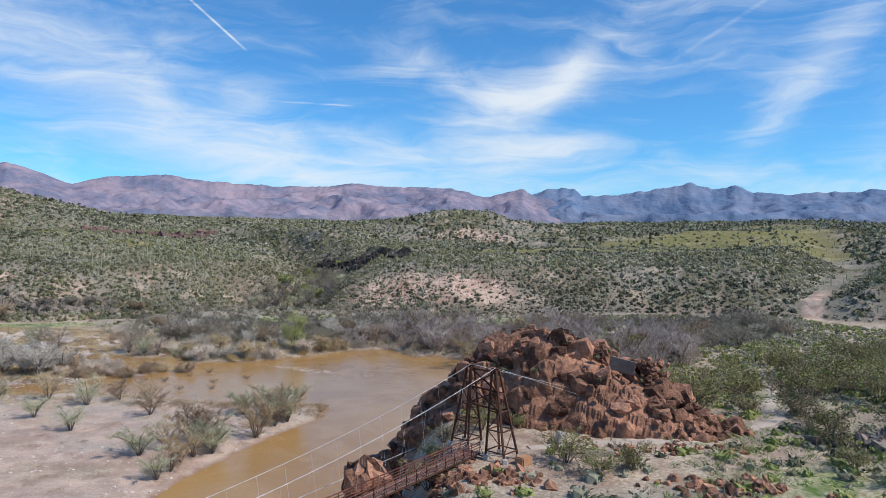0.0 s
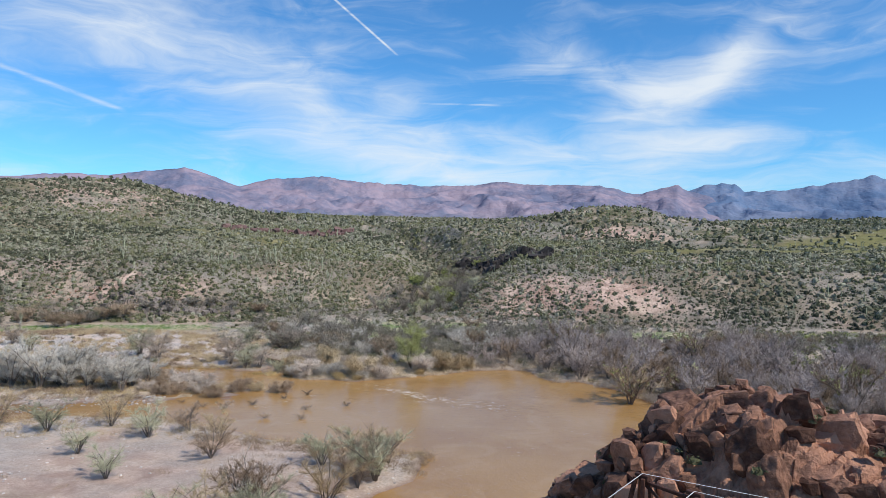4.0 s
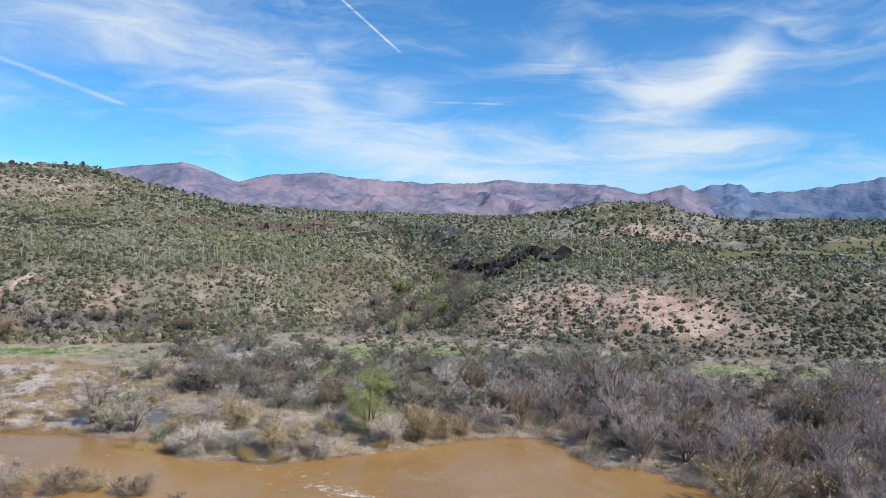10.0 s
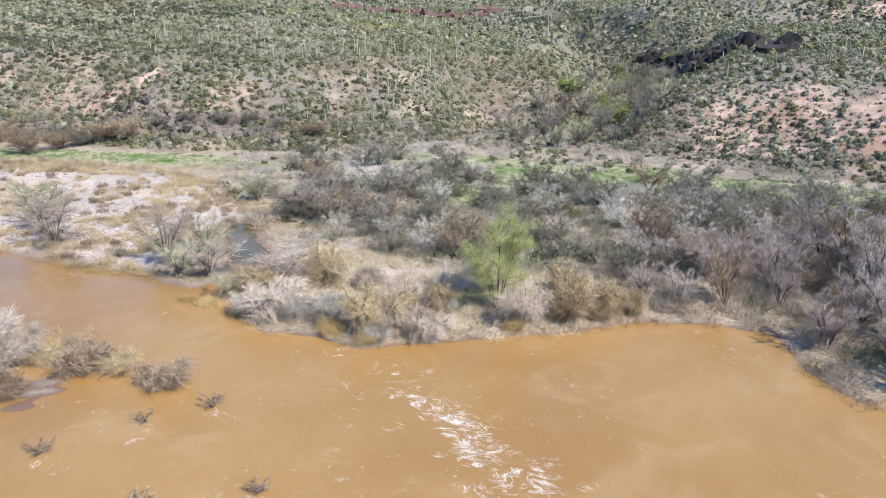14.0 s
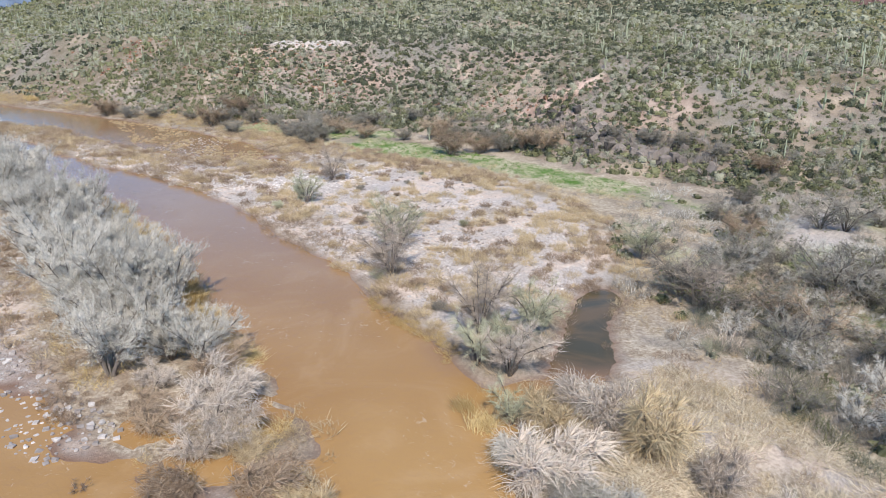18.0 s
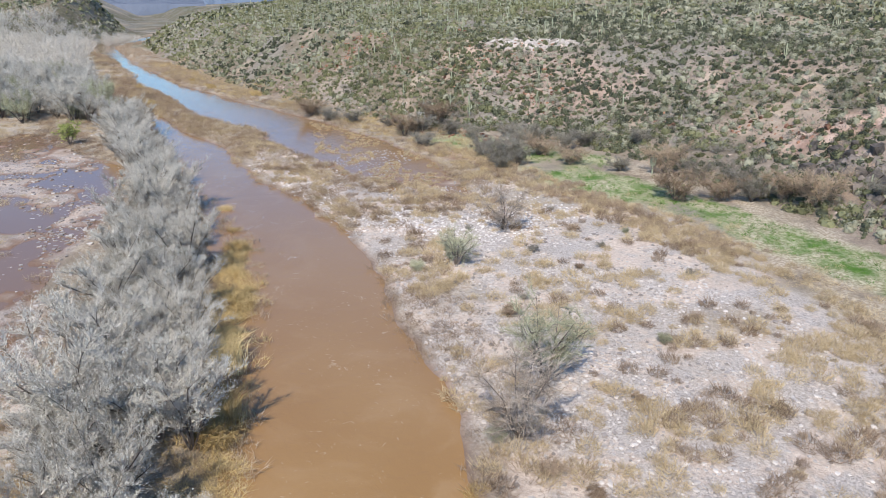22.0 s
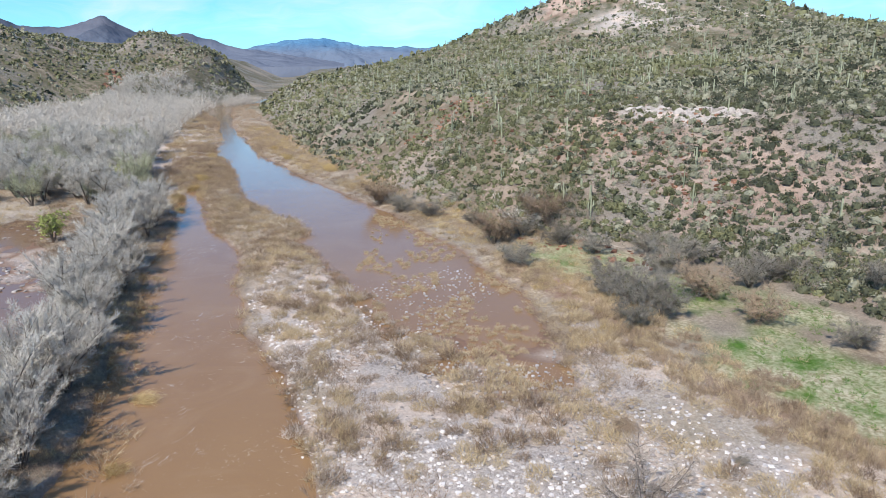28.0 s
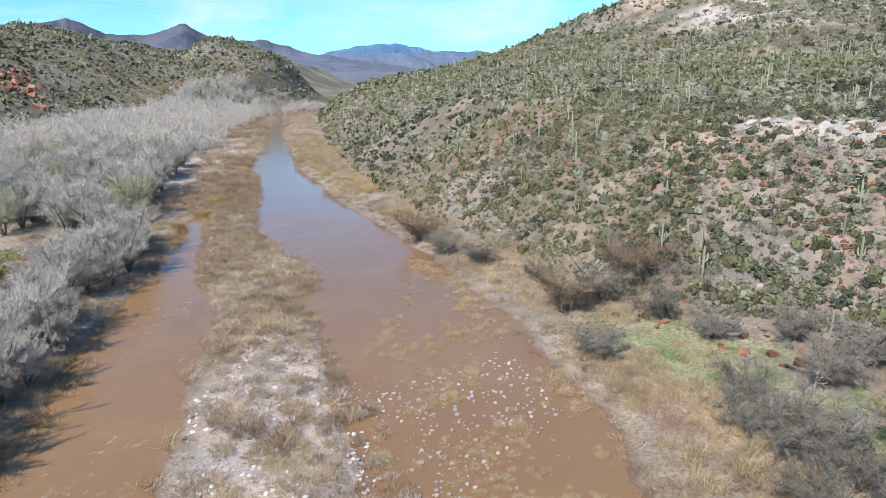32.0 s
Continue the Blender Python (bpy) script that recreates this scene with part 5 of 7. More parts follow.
WILLOW = grained("willow_leaves", (0.25, 0.275, 0.085), (0.58, 0.58, 0.25), 0.65, 1.5, per=0.3)
willow = leafy_tree(700, "yellow-green young willow standing on the river bank", "", WILLOW, 10.4, 3.2, 46000, 0.055)
willow.matrix_basis = Matrix.Translation((-33.5, 129.0, ground_z(-33.5, 129.0)))
scatter([leafy_tree(705 + i, "bright green spring tree in the side canyon", "green trees", LEAF_BRIGHT, 5.0, 2.6, 900, 0.22) for i in range(2)],
        np.array([-62.0, -55, -70, -50, -78, -66, 70, 78, 62, 96, 84, -305, -330, -290, -232, -58]), np.array([300.0, 330, 285, 270, 400, 360, 128, 118, 140, 104, 92, -2, -26, 18, 36, 420]), 0.8, 1.3, 707)

# grey cottonwoods and thickets on the floor of the side canyon
xs, ys = spread_points([(-82, 236), (-52, 230), (-36, 248), (-38, 300), (-46, 360), (-52, 420), (-84, 420), (-76, 350), (-72, 290)], 8.6, 740, lambda x, y: 0.8 + 0 * x)
scatter(grey_trees(2, "bare trees in the canyon", 741, TWIG_DARK, "leafless grey tree in the side canyon", False, name="canyon_tree") + grey_trees(1, "bare trees in the canyon", 744, TWIG_PALE, "budding pale tree in the side canyon", False, LEAF_BRIGHT, name="canyon_tree"), xs, ys, 0.7, 1.35, 745)

# ---------------------------------------------------------------- rocks
def boulder_mesh(name, seed, mat, cuts=9, level=2, long=1.0):
    """A broken block about 1 m across: a box with corners and edges sheared off by flat cuts."""
    g = np.random.default_rng(seed)
    bm = bmesh.new()
    bmesh.ops.create_cube(bm, size=1.0)
    for k in range(cuts):
        n = Vector(unit(g.normal(size=3)))
        bmesh.ops.bisect_plane(bm, geom=bm.verts[:] + bm.edges[:] + bm.faces[:], plane_co=n * g.uniform(0.36, 0.56), plane_no=n, clear_outer=True)
        rim = [e for e in bm.edges if e.is_boundary]
        if rim:
            bmesh.ops.contextual_create(bm, geom=rim)
    bmesh.ops.triangulate(bm, faces=bm.faces[:])
    for k in range(level - 1):
        bmesh.ops.subdivide_edges(bm, edges=[e for e in bm.edges if e.calc_length() > 0.3 / (k + 1)], cuts=1)
        bmesh.ops.triangulate(bm, faces=bm.faces[:])
        for v in bm.verts:
            v.co += v.co.normalized() * noise.noise(v.co * 3.1 * (k + 1) + Vector((seed, 0, 0))) * 0.09 / (k + 1)
    for v in bm.verts:
        v.co.z *= long
    bmesh.ops.recalc_face_normals(bm, faces=bm.faces[:])
    me = bpy.data.meshes.new(name)
    bm.to_mesh(me)
    bm.free()
    me.materials.append(mat)
    return me


def arrays(me):
    v = np.empty(len(me.vertices) * 3, np.float32)
    me.vertices.foreach_get("co", v)
    f = np.empty(len(me.polygons) * 3, np.int32)
    me.polygons.foreach_get("vertices", f)
    return v.reshape(-1, 3).astype(float), f.reshape(-1, 3)


RED_BLOCKS = [boulder_mesh("red_block", 900 + i, ROCK_RED, 12, 2, (1.0, 1.5, 0.8, 1.2)[i % 4]) for i in range(8)]
LAVA_BLOCKS = [boulder_mesh("dark_block", 920 + i, ROCK_LAVA, 7, 2, 1.35) for i in range(5)]
PALE_BLOCKS = [boulder_mesh("pale_block", 930 + i, ROCK_PALE, 9, 1, 0.7) for i in range(4)]
SMALL_RED = [arrays(boulder_mesh("red_stone", 940 + i, ROCK_RED, 7, 1, 0.7)) for i in range(4)]
PEBBLES = [arrays(boulder_mesh("river_stone", 950 + i, STONE, 5, 1, 0.6)) for i in range(4)]

# the crag by the bridge head: crest as x, y, top, reach to the camera's side, reach behind
CREST = np.array([(3.8, 26, 3.0), (7.5, 24, 10.5), (11.5, 23, 14.2), (16, 21, 17.6), (20, 20, 20.2), (24, 18.8, 22.0), (27.5, 18.2, 22.0), (30, 17.0, 20.6), (33, 15, 19.8), (37, 13, 17.3), (41, 10.5, 14.6), (46, 7, 10.6)], float)


CREST[1:-1, 2] += 0.9


def joints(x, y, size, seed):
    """Blocks of jointed rock: a level for each block, and how near its crack is."""
    u, v = (x * 0.92 + y * 0.39) / size, (y * 0.92 - x * 0.39) / (size * 0.55)
    iu, iv = np.floor(u).astype(int), np.floor(v).astype(int)
    best, second, level = np.full(x.shape, 9.0), np.full(x.shape, 9.0), np.zeros(x.shape)
    for a in (-1, 0, 1):
        for b in (-1, 0, 1):
            p, q = iu + a + seed, iv + b + seed * 3
            d = np.hypot(iu + a + TABLE[p % 256, q % 256] - u, iv + b + TABLE[(p + 71) % 256, (q + 13) % 256] - v)
            level = np.where(d < best, TABLE[(p + 31) % 256, (q + 57) % 256], level)
            second = np.where(d < best, best, np.minimum(second, d))
            best = np.minimum(best, d)
    return level - 0.5, np.clip(1 - (second - best) / 0.16, 0, 1)


def crag_top(x, y):
    d, along = to_line(x, y, CREST[:, :2])
    run = np.concatenate([[0], np.cumsum(np.hypot(*np.diff(CREST[:, :2], axis=0).T))])
    top = np.interp(along, run, CREST[:, 2])
    cx, cy = np.interp(along, run, CREST[:, 0]), np.interp(along, run, CREST[:, 1])
    front = y < cy + (x - cx) * -0.4
    rib = fbm(along * 1.0 + y * 0.10, along * 0 + 3.7, 8.0, 3)
    reach = np.where(front, 11.0, 13.0) * np.interp(along, [0, 8, 38, run[-1]], [0.7, 1.0, 1.0, 0.55]) * (1 + 0.42 * rib)
    foot = np.interp(x, [2, 8, 14], [-1.5, 4.0, 9.6])
    f = np.clip(1 - (d / reach) ** np.where(front, 2.6, 1.5), 0, 1)
    step = np.floor(f * 5 + fbm(x, y, 6, 2) * 1.6) / 5
    return foot + np.clip(top - foot, 0, 40) * np.clip(0.6 * f + 0.4 * np.clip(step, 0, 1), 0, 1), f


crag = thing("rock_outcrop", "red-brown craggy rock outcrop by the river", "rock")
kx, ky = np.meshgrid(np.linspace(-2, 52, 240), np.linspace(2, 44, 190))
kz, kf = crag_top(kx.ravel(), ky.ravel())
big, gap_big = joints(kx.ravel(), ky.ravel(), 5.6, 5)
small, gap_small = joints(kx.ravel(), ky.ravel(), 2.1, 9)
kz = np.where(kf > 0, kz - 0.5 + (big * 1.4 + small * 0.6 - gap_big * 0.7 - gap_small * 0.3 + fbm(kx.ravel(), ky.ravel(), 7, 4) * 1.6) * kf ** 0.9, np.minimum(kz, land(kx.ravel(), ky.ravel())[0]) - 1.5)
core_faces = grid_faces(240, 190)
core_faces = core_faces[kf[core_faces].max(1) > 0]
part_mesh("core", mesh_of("core", np.stack([kx.ravel(), ky.ravel(), kz - 0.4], 1), core_faces, ROCK_RED), crag)
g = np.random.default_rng(960)
GREAT_BLOCKS = [boulder_mesh("great_block", 890 + i, ROCK_RED, 18, 3, (1.0, 1.3, 0.8)[i % 3]) for i in range(7)]
count = 0
while count < 300:
    great = count < 170
    x, y = g.uniform(1, 50), g.uniform(3, 40)
    z, f = (float(a[0]) for a in crag_top(np.array([x]), np.array([y])))
    if f <= 0.02 or math.hypot(x - 34.5, y - 10.5) < 3.4 or (y > 26 and g.random() < 0.7):
        continue
    s = g.uniform(1.7, 3.7) * (0.75 + 0.25 * f) if great else 0.5 + 1.2 * g.random() ** 2
    ob = new("boulder", GREAT_BLOCKS[int(g.integers(7))] if great else RED_BLOCKS[int(g.integers(8))])
    ob.parent = crag
    # the blocks share one dip, so that their cracks run on from one to the next
    ob.matrix_basis = Matrix.LocRotScale((x, y, z - (0.42 if great else 0.3) * s), Euler((0.30 + g.normal() * 0.10, -0.34 + g.normal() * 0.10, -0.45 + g.normal() * 0.16)), (s * g.uniform(0.9, 1.7), s * g.uniform(0.6, 1.0), s * g.uniform(0.85, 1.3)))
    count += 1


xs, ys = spread_points([(2, 20), (12, 10), (24, 6), (42, 2), (50, 6), (40, 18), (28, 30), (12, 36), (3, 32)], 0.95, 961, lambda x, y: np.where(crag_top(x, y)[1] > 0.01, np.where(x > 37, 0.7, np.clip(0.2 + fbm(x, y, 5, 2) * 1.6, 0, 0.7)), 0.0))
cz, cf = crag_top(xs, ys)
debris = stuff("crag_rubble", [arrays(boulder_mesh("chip", 962 + i, ROCK_RED, 7, 1, 1.1)) for i in range(5)], xs, ys, cz - 0.1, 0.35, 1.15, 963, ROCK_RED, "", "")
debris.parent = crag
tagged(debris, "small broken blocks of red rock", kind="stuff")


def rock_pile(name, label, blocks, n, seed, place, lo, hi, low=0.25):
    """A cluster of blocks on the ground as one thing; each block a part."""
    g = np.random.default_rng(seed)
    ob = thing(name, label, "rock")
    for k in range(n):
        x, y, z = place(g)
        s = g.uniform(lo, hi)
        b = new("boulder", blocks[int(g.integers(len(blocks)))])
        b.parent = ob
        b.matrix_basis = Matrix.LocRotScale((x, y, z + s * (0.3 - low)), Euler((g.normal() * 0.4, g.normal() * 0.4, g.uniform(0, 6.28))), (s * g.uniform(0.7, 1.4), s * g.uniform(0.7, 1.4), s * g.uniform(0.7, 1.3)))
    return ob


def along(line, wide, drop=0.0):
    line = np.array(line, float)

    def place(g):
        k = g.uniform(0, len(line) - 1)
        i = int(k)
        p = line[i] + (line[min(i + 1, len(line) - 1)] - line[i]) * (k - i)
        x, y = p[0] + g.normal() * wide, p[1] + g.normal() * wide
        return x, y, ground_z(x, y) - drop
    return place


def river_crag(g):
    a, r = g.uniform(0, 6.28), g.uniform(0, 1) ** 0.5
    x, y = 1.6 + 3.4 * r * math.cos(a), -8.5 + 4.2 * r * math.sin(a)
    return x, y, 10.6 * (1 - r ** 2.8) + g.uniform(-1.2, 0) + 0.4


rock_pile("river_rock", "red rock knob standing at the water's edge", RED_BLOCKS, 80, 970, river_crag, 1.0, 2.3)
rock_pile("rubble_slope", "fallen red rubble below the bridge head", RED_BLOCKS, 170, 971, along([(7, -12), (10, -11), (13, -10.5), (16, -10), (18, -12)], 1.7), 0.3, 0.95)
rock_pile("rubble_pile", "low heap of pinkish broken rocks by the path", RED_BLOCKS, 100, 972, along([(29, -1.5), (34, -0.5), (40, 0.5), (45, -1)], 1.1), 0.25, 0.7)
rock_pile("rubble_pile", "red rubble spread on the terrace", RED_BLOCKS, 80, 978, along([(33, -12), (38, -15), (44, -14)], 1.6), 0.4, 1.1)
rock_pile("dark_rocks", "dark basalt rocks on the green slope", LAVA_BLOCKS, 80, 979, along([(58, 0), (66, -3), (75, 2)], 2.6), 0.8, 2.0)
rock_pile("lava_ledge", "black basalt ledge at the foot of the slope", LAVA_BLOCKS, 170, 973, along([(-168, 190), (-160, 190), (-152, 191), (-145, 190.5), (-138, 192), (-131, 196), (-122, 203)], 1.9, -0.2), 0.6, 2.3, 0.55)
# these blocks carry the canyon wall's shadow as a near-black colour
rock_pile("canyon_cliff", "dark rock cliff in the side canyon, its shade put into the black colour", [boulder_mesh("shade_black_block", 925 + i, SHADE_BASALT, 9, 2, 1.0) for i in range(4)], 110, 974, along([(-80, 468), (-62, 430), (-44, 388), (-37, 348), (-24, 320), (-8, 304)], 3.0, -1.0), 3.0, 7.0, 0.45)
rock_pile("red_cliff", "dark red cliff band on the hillside", [boulder_mesh("maroon_block", 980 + i, grained("maroon_rock", (0.075, 0.04, 0.035), (0.24, 0.14, 0.12), 0.9, 0.4, 0.6, 0.3), 9, 1, 1.2) for i in range(3)], 100, 975,
          along([(-218, 372), (-190, 374), (-174, 386), (-160, 405), (-152, 430)], 4.0, -0.6), 1.8, 4.8, 0.5)
rock_pile("white_ledge", "whitish eroded ledge on the terrace edge", PALE_BLOCKS, 36, 976, along([(-277, 147), (-270, 153), (-263, 160), (-257, 167)], 1.2), 1.0, 2.4, 0.55)
rock_pile("red_outcrop", "rusty red rock outcrop on the far slope", RED_BLOCKS, 70, 977, along([(-520, -215), (-548, -240), (-575, -262)], 8), 1.8, 5.5, 0.5)
rock_pile("red_outcrop", "rusty red rock band on the far hill", RED_BLOCKS, 40, 991, along([(-655, -200), (-690, -212), (-715, -222)], 5), 1.6, 4.4, 0.5)
for k, (cx, cy) in enumerate(((-245, 150), (-236, 158), (-258, 138), (-206, 178), (-190, 186), (-280, 122), (-268, 132), (-176, 192))):
    rock_pile("red_rocks", "reddish broken rocks on the slope", RED_BLOCKS[:4], 18, 985 + k, along([(cx - 5, cy - 3), (cx + 5, cy + 4)], 2.4), 0.3, 0.95, 0.5)


def stones(name, poly, step, lo, hi, seed, kinds, mat, label, keep=None, sink=0.0):
    xs, ys = spread_points(poly, step, seed, keep)
    z = land(xs, ys)[0]
    stuff(name, kinds, xs, ys, z - sink, lo, hi, seed, mat, label, "stones", (0.6, 1.3), 1.8)


stones("bar_cobbles", BAR_NORTH, 1.15, 0.18, 0.55, 1000, PEBBLES, STONE, "pale grey river cobbles on the gravel bar", lambda x, y: np.clip(0.55 + fbm(x, y, 12, 3) * 1.4, 0.05, 1))
stones("bar_cobbles", BAR_SOUTH, 1.5, 0.15, 0.45, 1001, PEBBLES, STONE, "pale river cobbles on the gravel shore", lambda x, y: np.clip(0.4 + fbm(x, y, 12, 3) * 1.4, 0.0, 1) * (x > -115))
stones("bar_cobbles", BAR_WEST, 1.2, 0.25, 0.75, 1002, PEBBLES, STONE, "grey river cobbles beside the backwater", lambda x, y: np.clip(0.5 + fbm(x, y, 12, 3) * 1.4, 0.0, 1) * (x > -260))
stones("shallows_stones", [(-214, 84), (-190, 96), (-172, 122), (-150, 132), (-165, 138), (-196, 128), (-225, 112)], 0.72, 0.12, 0.42, 1003, PEBBLES, WHITE_COBBLES, "stones breaking the shallow brown water", lambda x, y: np.clip(0.42 + fbm(x, y, 10, 3) * 1.8, 0, 1), -0.16)

# ---------------------------------------------------------------- bridge head
def beam(name, a, b, wide, high, mat, parent, label=""):
    """A squared bar from a to b with eased edges."""
    a, b = Vector(a), Vector(b)
    n = (b - a).length
    bm = bmesh.new()
    bmesh.ops.create_cube(bm, size=1.0)
    bmesh.ops.scale(bm, vec=(wide, high, n), verts=bm.verts)
    bmesh.ops.bevel(bm, geom=bm.edges[:], offset=min(wide, high) * 0.12, segments=1, affect="EDGES")
    me = bpy.data.meshes.new(name)
    bm.to_mesh(me)
    bm.free()
    me.materials.append(mat)
    ob = new(name, me)
    ob.parent = parent
    turn = (b - a).to_track_quat("Z", "X")
    ob.matrix_basis = Matrix.Translation((a + b) / 2) @ turn.to_matrix().to_4x4()
    return tagged(ob, label)


def rod(name, points, r, mat, parent, label="", sides=6):
    """A round cable along given places."""
    cu = bpy.data.curves.new(name, "CURVE")
    cu.dimensions, cu.bevel_depth, cu.bevel_resolution = "3D", r, 1
    sp = cu.splines.new("POLY")
    sp.points.add(len(points) - 1)
    for p, q in zip(sp.points, points):
        p.co = (*q, 1)
    cu.materials.append(mat)
    tmp = bpy.data.objects.new(name, cu)
    me = bpy.data.meshes.new_from_object(tmp)
    bpy.data.objects.remove(tmp)
    ob = new(name, me)
    ob.parent = parent
    return tagged(ob, label)


HEAD_Z = 10.75
DECK = Vector((-0.672, -0.741, 0)).normalized()            # along the bridge, away from its head
SIDE = Vector((0.741, -0.672, 0)).normalized()
HEAD = Vector((13.3, -3.0, HEAD_Z))
LEGS = (Vector((12.6, 1.2, HEAD_Z)), Vector((16.4, -4.3, HEAD_Z)))
TOPS = (Vector((13.0, -0.4, 20.2)), Vector((15.7, -2.9, 20.2)))
tower = thing("bridge_tower", "rusted steel lattice tower of an old footbridge", "tower")
for foot, top in zip(LEGS, TOPS):
    feet = [foot + DECK * p * 1.35 + SIDE * q * 1.35 for p, q in ((-1, -1), (1, -1), (1, 1), (-1, 1))]
    heads = [top + DECK * p * 0.28 + SIDE * q * 0.28 for p, q in ((-1, -1), (1, -1), (1, 1), (-1, 1))]
    for a, b in zip(feet, heads):
        beam("leg", a - Vector((0, 0, 0.6)), b, 0.24, 0.24, RUST, tower)
        beam("footing", a - Vector((0, 0, 0.7)), a + Vector((0, 0, 0.12)), 0.6, 0.6, CONCRETE, tower, "small concrete footing")
    for lv, f in enumerate((0.06, 0.3, 0.52, 0.72)):
        ring = [a + (b - a) * f for a, b in zip(feet, heads)]
        for k in range(4):
            beam("brace", ring[k], ring[(k + 1) % 4], 0.13, 0.13, RUST, tower)
        if lv < 3:
            nxt = [a + (b - a) * (0.3, 0.52, 0.72)[lv] for a, b in zip(feet, heads)]
            for k in (lv % 2, lv % 2 + 2):
                beam("diagonal", ring[k], nxt[(k + 1) % 4], 0.09, 0.09, RUST, tower)
    beam("cap", top - SIDE * 0.5, top + SIDE * 0.5, 0.35, 0.3, RUST, tower)
up_z = Vector((0, 0, 1))
for f in (0.52, 0.74, 0.97):
    a, b = LEGS[0] + (TOPS[0] - LEGS[0]) * f, LEGS[1] + (TOPS[1] - LEGS[1]) * f
    beam("cross_beam", a, b, 0.2, 0.2, RUST, tower)
for f, h in ((0.52, 0.74), (0.74, 0.97)):
    a0, b0 = LEGS[0] + (TOPS[0] - LEGS[0]) * f, LEGS[1] + (TOPS[1] - LEGS[1]) * f
    a1, b1 = LEGS[0] + (TOPS[0] - LEGS[0]) * h, LEGS[1] + (TOPS[1] - LEGS[1]) * h
    beam("cross_brace", a0, b1, 0.16, 0.16, RUST, tower)
    beam("cross_brace", a1, b0, 0.16, 0.16, RUST, tower)

SPAN = 118.0


def deck_z(s):
    return HEAD_Z + 0.15 - 2.2 * math.sin(math.pi * min(s / SPAN, 1.0))


bridge = thing("footbridge", "narrow rusty footbridge with plank deck and railings", "bridge")
HALF = 0.85
for k in range(40):
    s = k * 1.5
    p = HEAD + DECK * s
    for side in (-1, 1):
        q = p + SIDE * side * HALF
        beam("post", (q.x, q.y, deck_z(s) - 0.25), (q.x, q.y, deck_z(s) + 1.15), 0.09, 0.09, RUST, bridge)
        r = p + SIDE * side * (HALF + 0.55)
        beam("outrigger", (r.x, r.y, deck_z(s) - 0.35), (q.x, q.y, deck_z(s) + 0.75), 0.05, 0.05, RUST, bridge)
    beam("floor_beam", tuple(p - SIDE * (HALF + 0.6) + up_z * (deck_z(s) - HEAD_Z - 0.38)), tuple(p + SIDE * (HALF + 0.6) + up_z * (deck_z(s) - HEAD_Z - 0.38)), 0.12, 0.16, RUST, bridge)
for k in range(20):
    s0, s1 = k * 3.0, k * 3.0 + 3.0
    for side in (-1, 1):
        a, b = HEAD + DECK * s0 + SIDE * side * HALF, HEAD + DECK * s1 + SIDE * side * HALF
        for h, w in ((1.15, 0.10), (0.85, 0.07), (0.55, 0.07), (0.28, 0.07)):
            beam("rail", (a.x, a.y, deck_z(s0) + h), (b.x, b.y, deck_z(s1) + h), w, w, RUST_RED, bridge)
        beam("stringer", (a.x, a.y, deck_z(s0) - 0.18), (b.x, b.y, deck_z(s1) - 0.18), 0.12, 0.2, RUST, bridge)
plank_bm = bmesh.new()
bmesh.ops.create_cube(plank_bm, size=1.0)
bmesh.ops.scale(plank_bm, vec=(0.27, HALF * 2, 0.06), verts=plank_bm.verts)
plank_me = bpy.data.meshes.new("plank")
plank_bm.to_mesh(plank_me)
plank_bm.free()
plank_me.materials.append(PLANK)
yaw = math.atan2(DECK.y, DECK.x)
for k in range(195):
    s = 0.15 + k * 0.30
    p = HEAD + DECK * s
    ob = new("plank", plank_me)
    ob.parent = bridge
    ob.matrix_basis = Matrix.LocRotScale((p.x, p.y, deck_z(s) - 0.03), Euler((0, 0, yaw)), None)
far_end = HEAD + DECK * SPAN
beam("far_deck", tuple(HEAD + DECK * 58.5 + up_z * (deck_z(58.5) - HEAD_Z - 0.05)), tuple(far_end), 1.7, 0.12, PLANK, bridge)

cables = thing("suspension_cables", "pale steel suspension cables slung from the tower", "cable")
for k, top in enumerate(TOPS):
    sag = []
    for i in range(41):
        f = i / 40
        p = top + DECK * (SPAN * f)
        sag.append((p.x, p.y, top.z + 0.2 - 13.0 * (1 - (2 * f - 1) ** 2) * 0.62))
    rod("main_cable", sag, 0.024, CABLE, cables)
    back = (26.5, 9.5, 15.6) if k == 0 else (27.5, 8.0, 15.0)
    rod("backstay", [tuple(top + up_z * 0.2), back], 0.022, CABLE, cables)
    for i in range(2, 20):
        x, y, zz = sag[i]
        s = (Vector((x, y, 0)) - Vector((HEAD.x, HEAD.y, 0))).dot(DECK)
        base = HEAD + DECK * s + SIDE * (-HALF if k == 0 else HALF)
        rod("hanger", [(x, y, zz), (base.x, base.y, deck_z(s) + 0.2)], 0.009, CABLE, cables)
rod("side_cable", [(6.4, 3.6, 9.2), (-6, -9, 7.4), (-22, -27, 6.0)], 0.03, CABLE, cables)


def slab(name, size, m, mat, label, category):
    bm = bmesh.new()
    bmesh.ops.create_cube(bm, size=1.0)
    bmesh.ops.scale(bm, vec=size, verts=bm.verts)
    bmesh.ops.bevel(bm, geom=bm.edges[:], offset=min(size) * 0.08, segments=2, affect="EDGES")
    for v in bm.verts:
        v.co += Vector((noise.noise(v.co * 2), noise.noise(v.co * 2 + Vector((5, 0, 0))), noise.noise(v.co * 2 + Vector((9, 0, 0))))) * 0.05
    me = bpy.data.meshes.new(name)
    bm.to_mesh(me)
    bm.free()
    me.materials.append(mat)
    ob = new(name, me)
    ob.matrix_basis = m
    return tagged(ob, label, category)


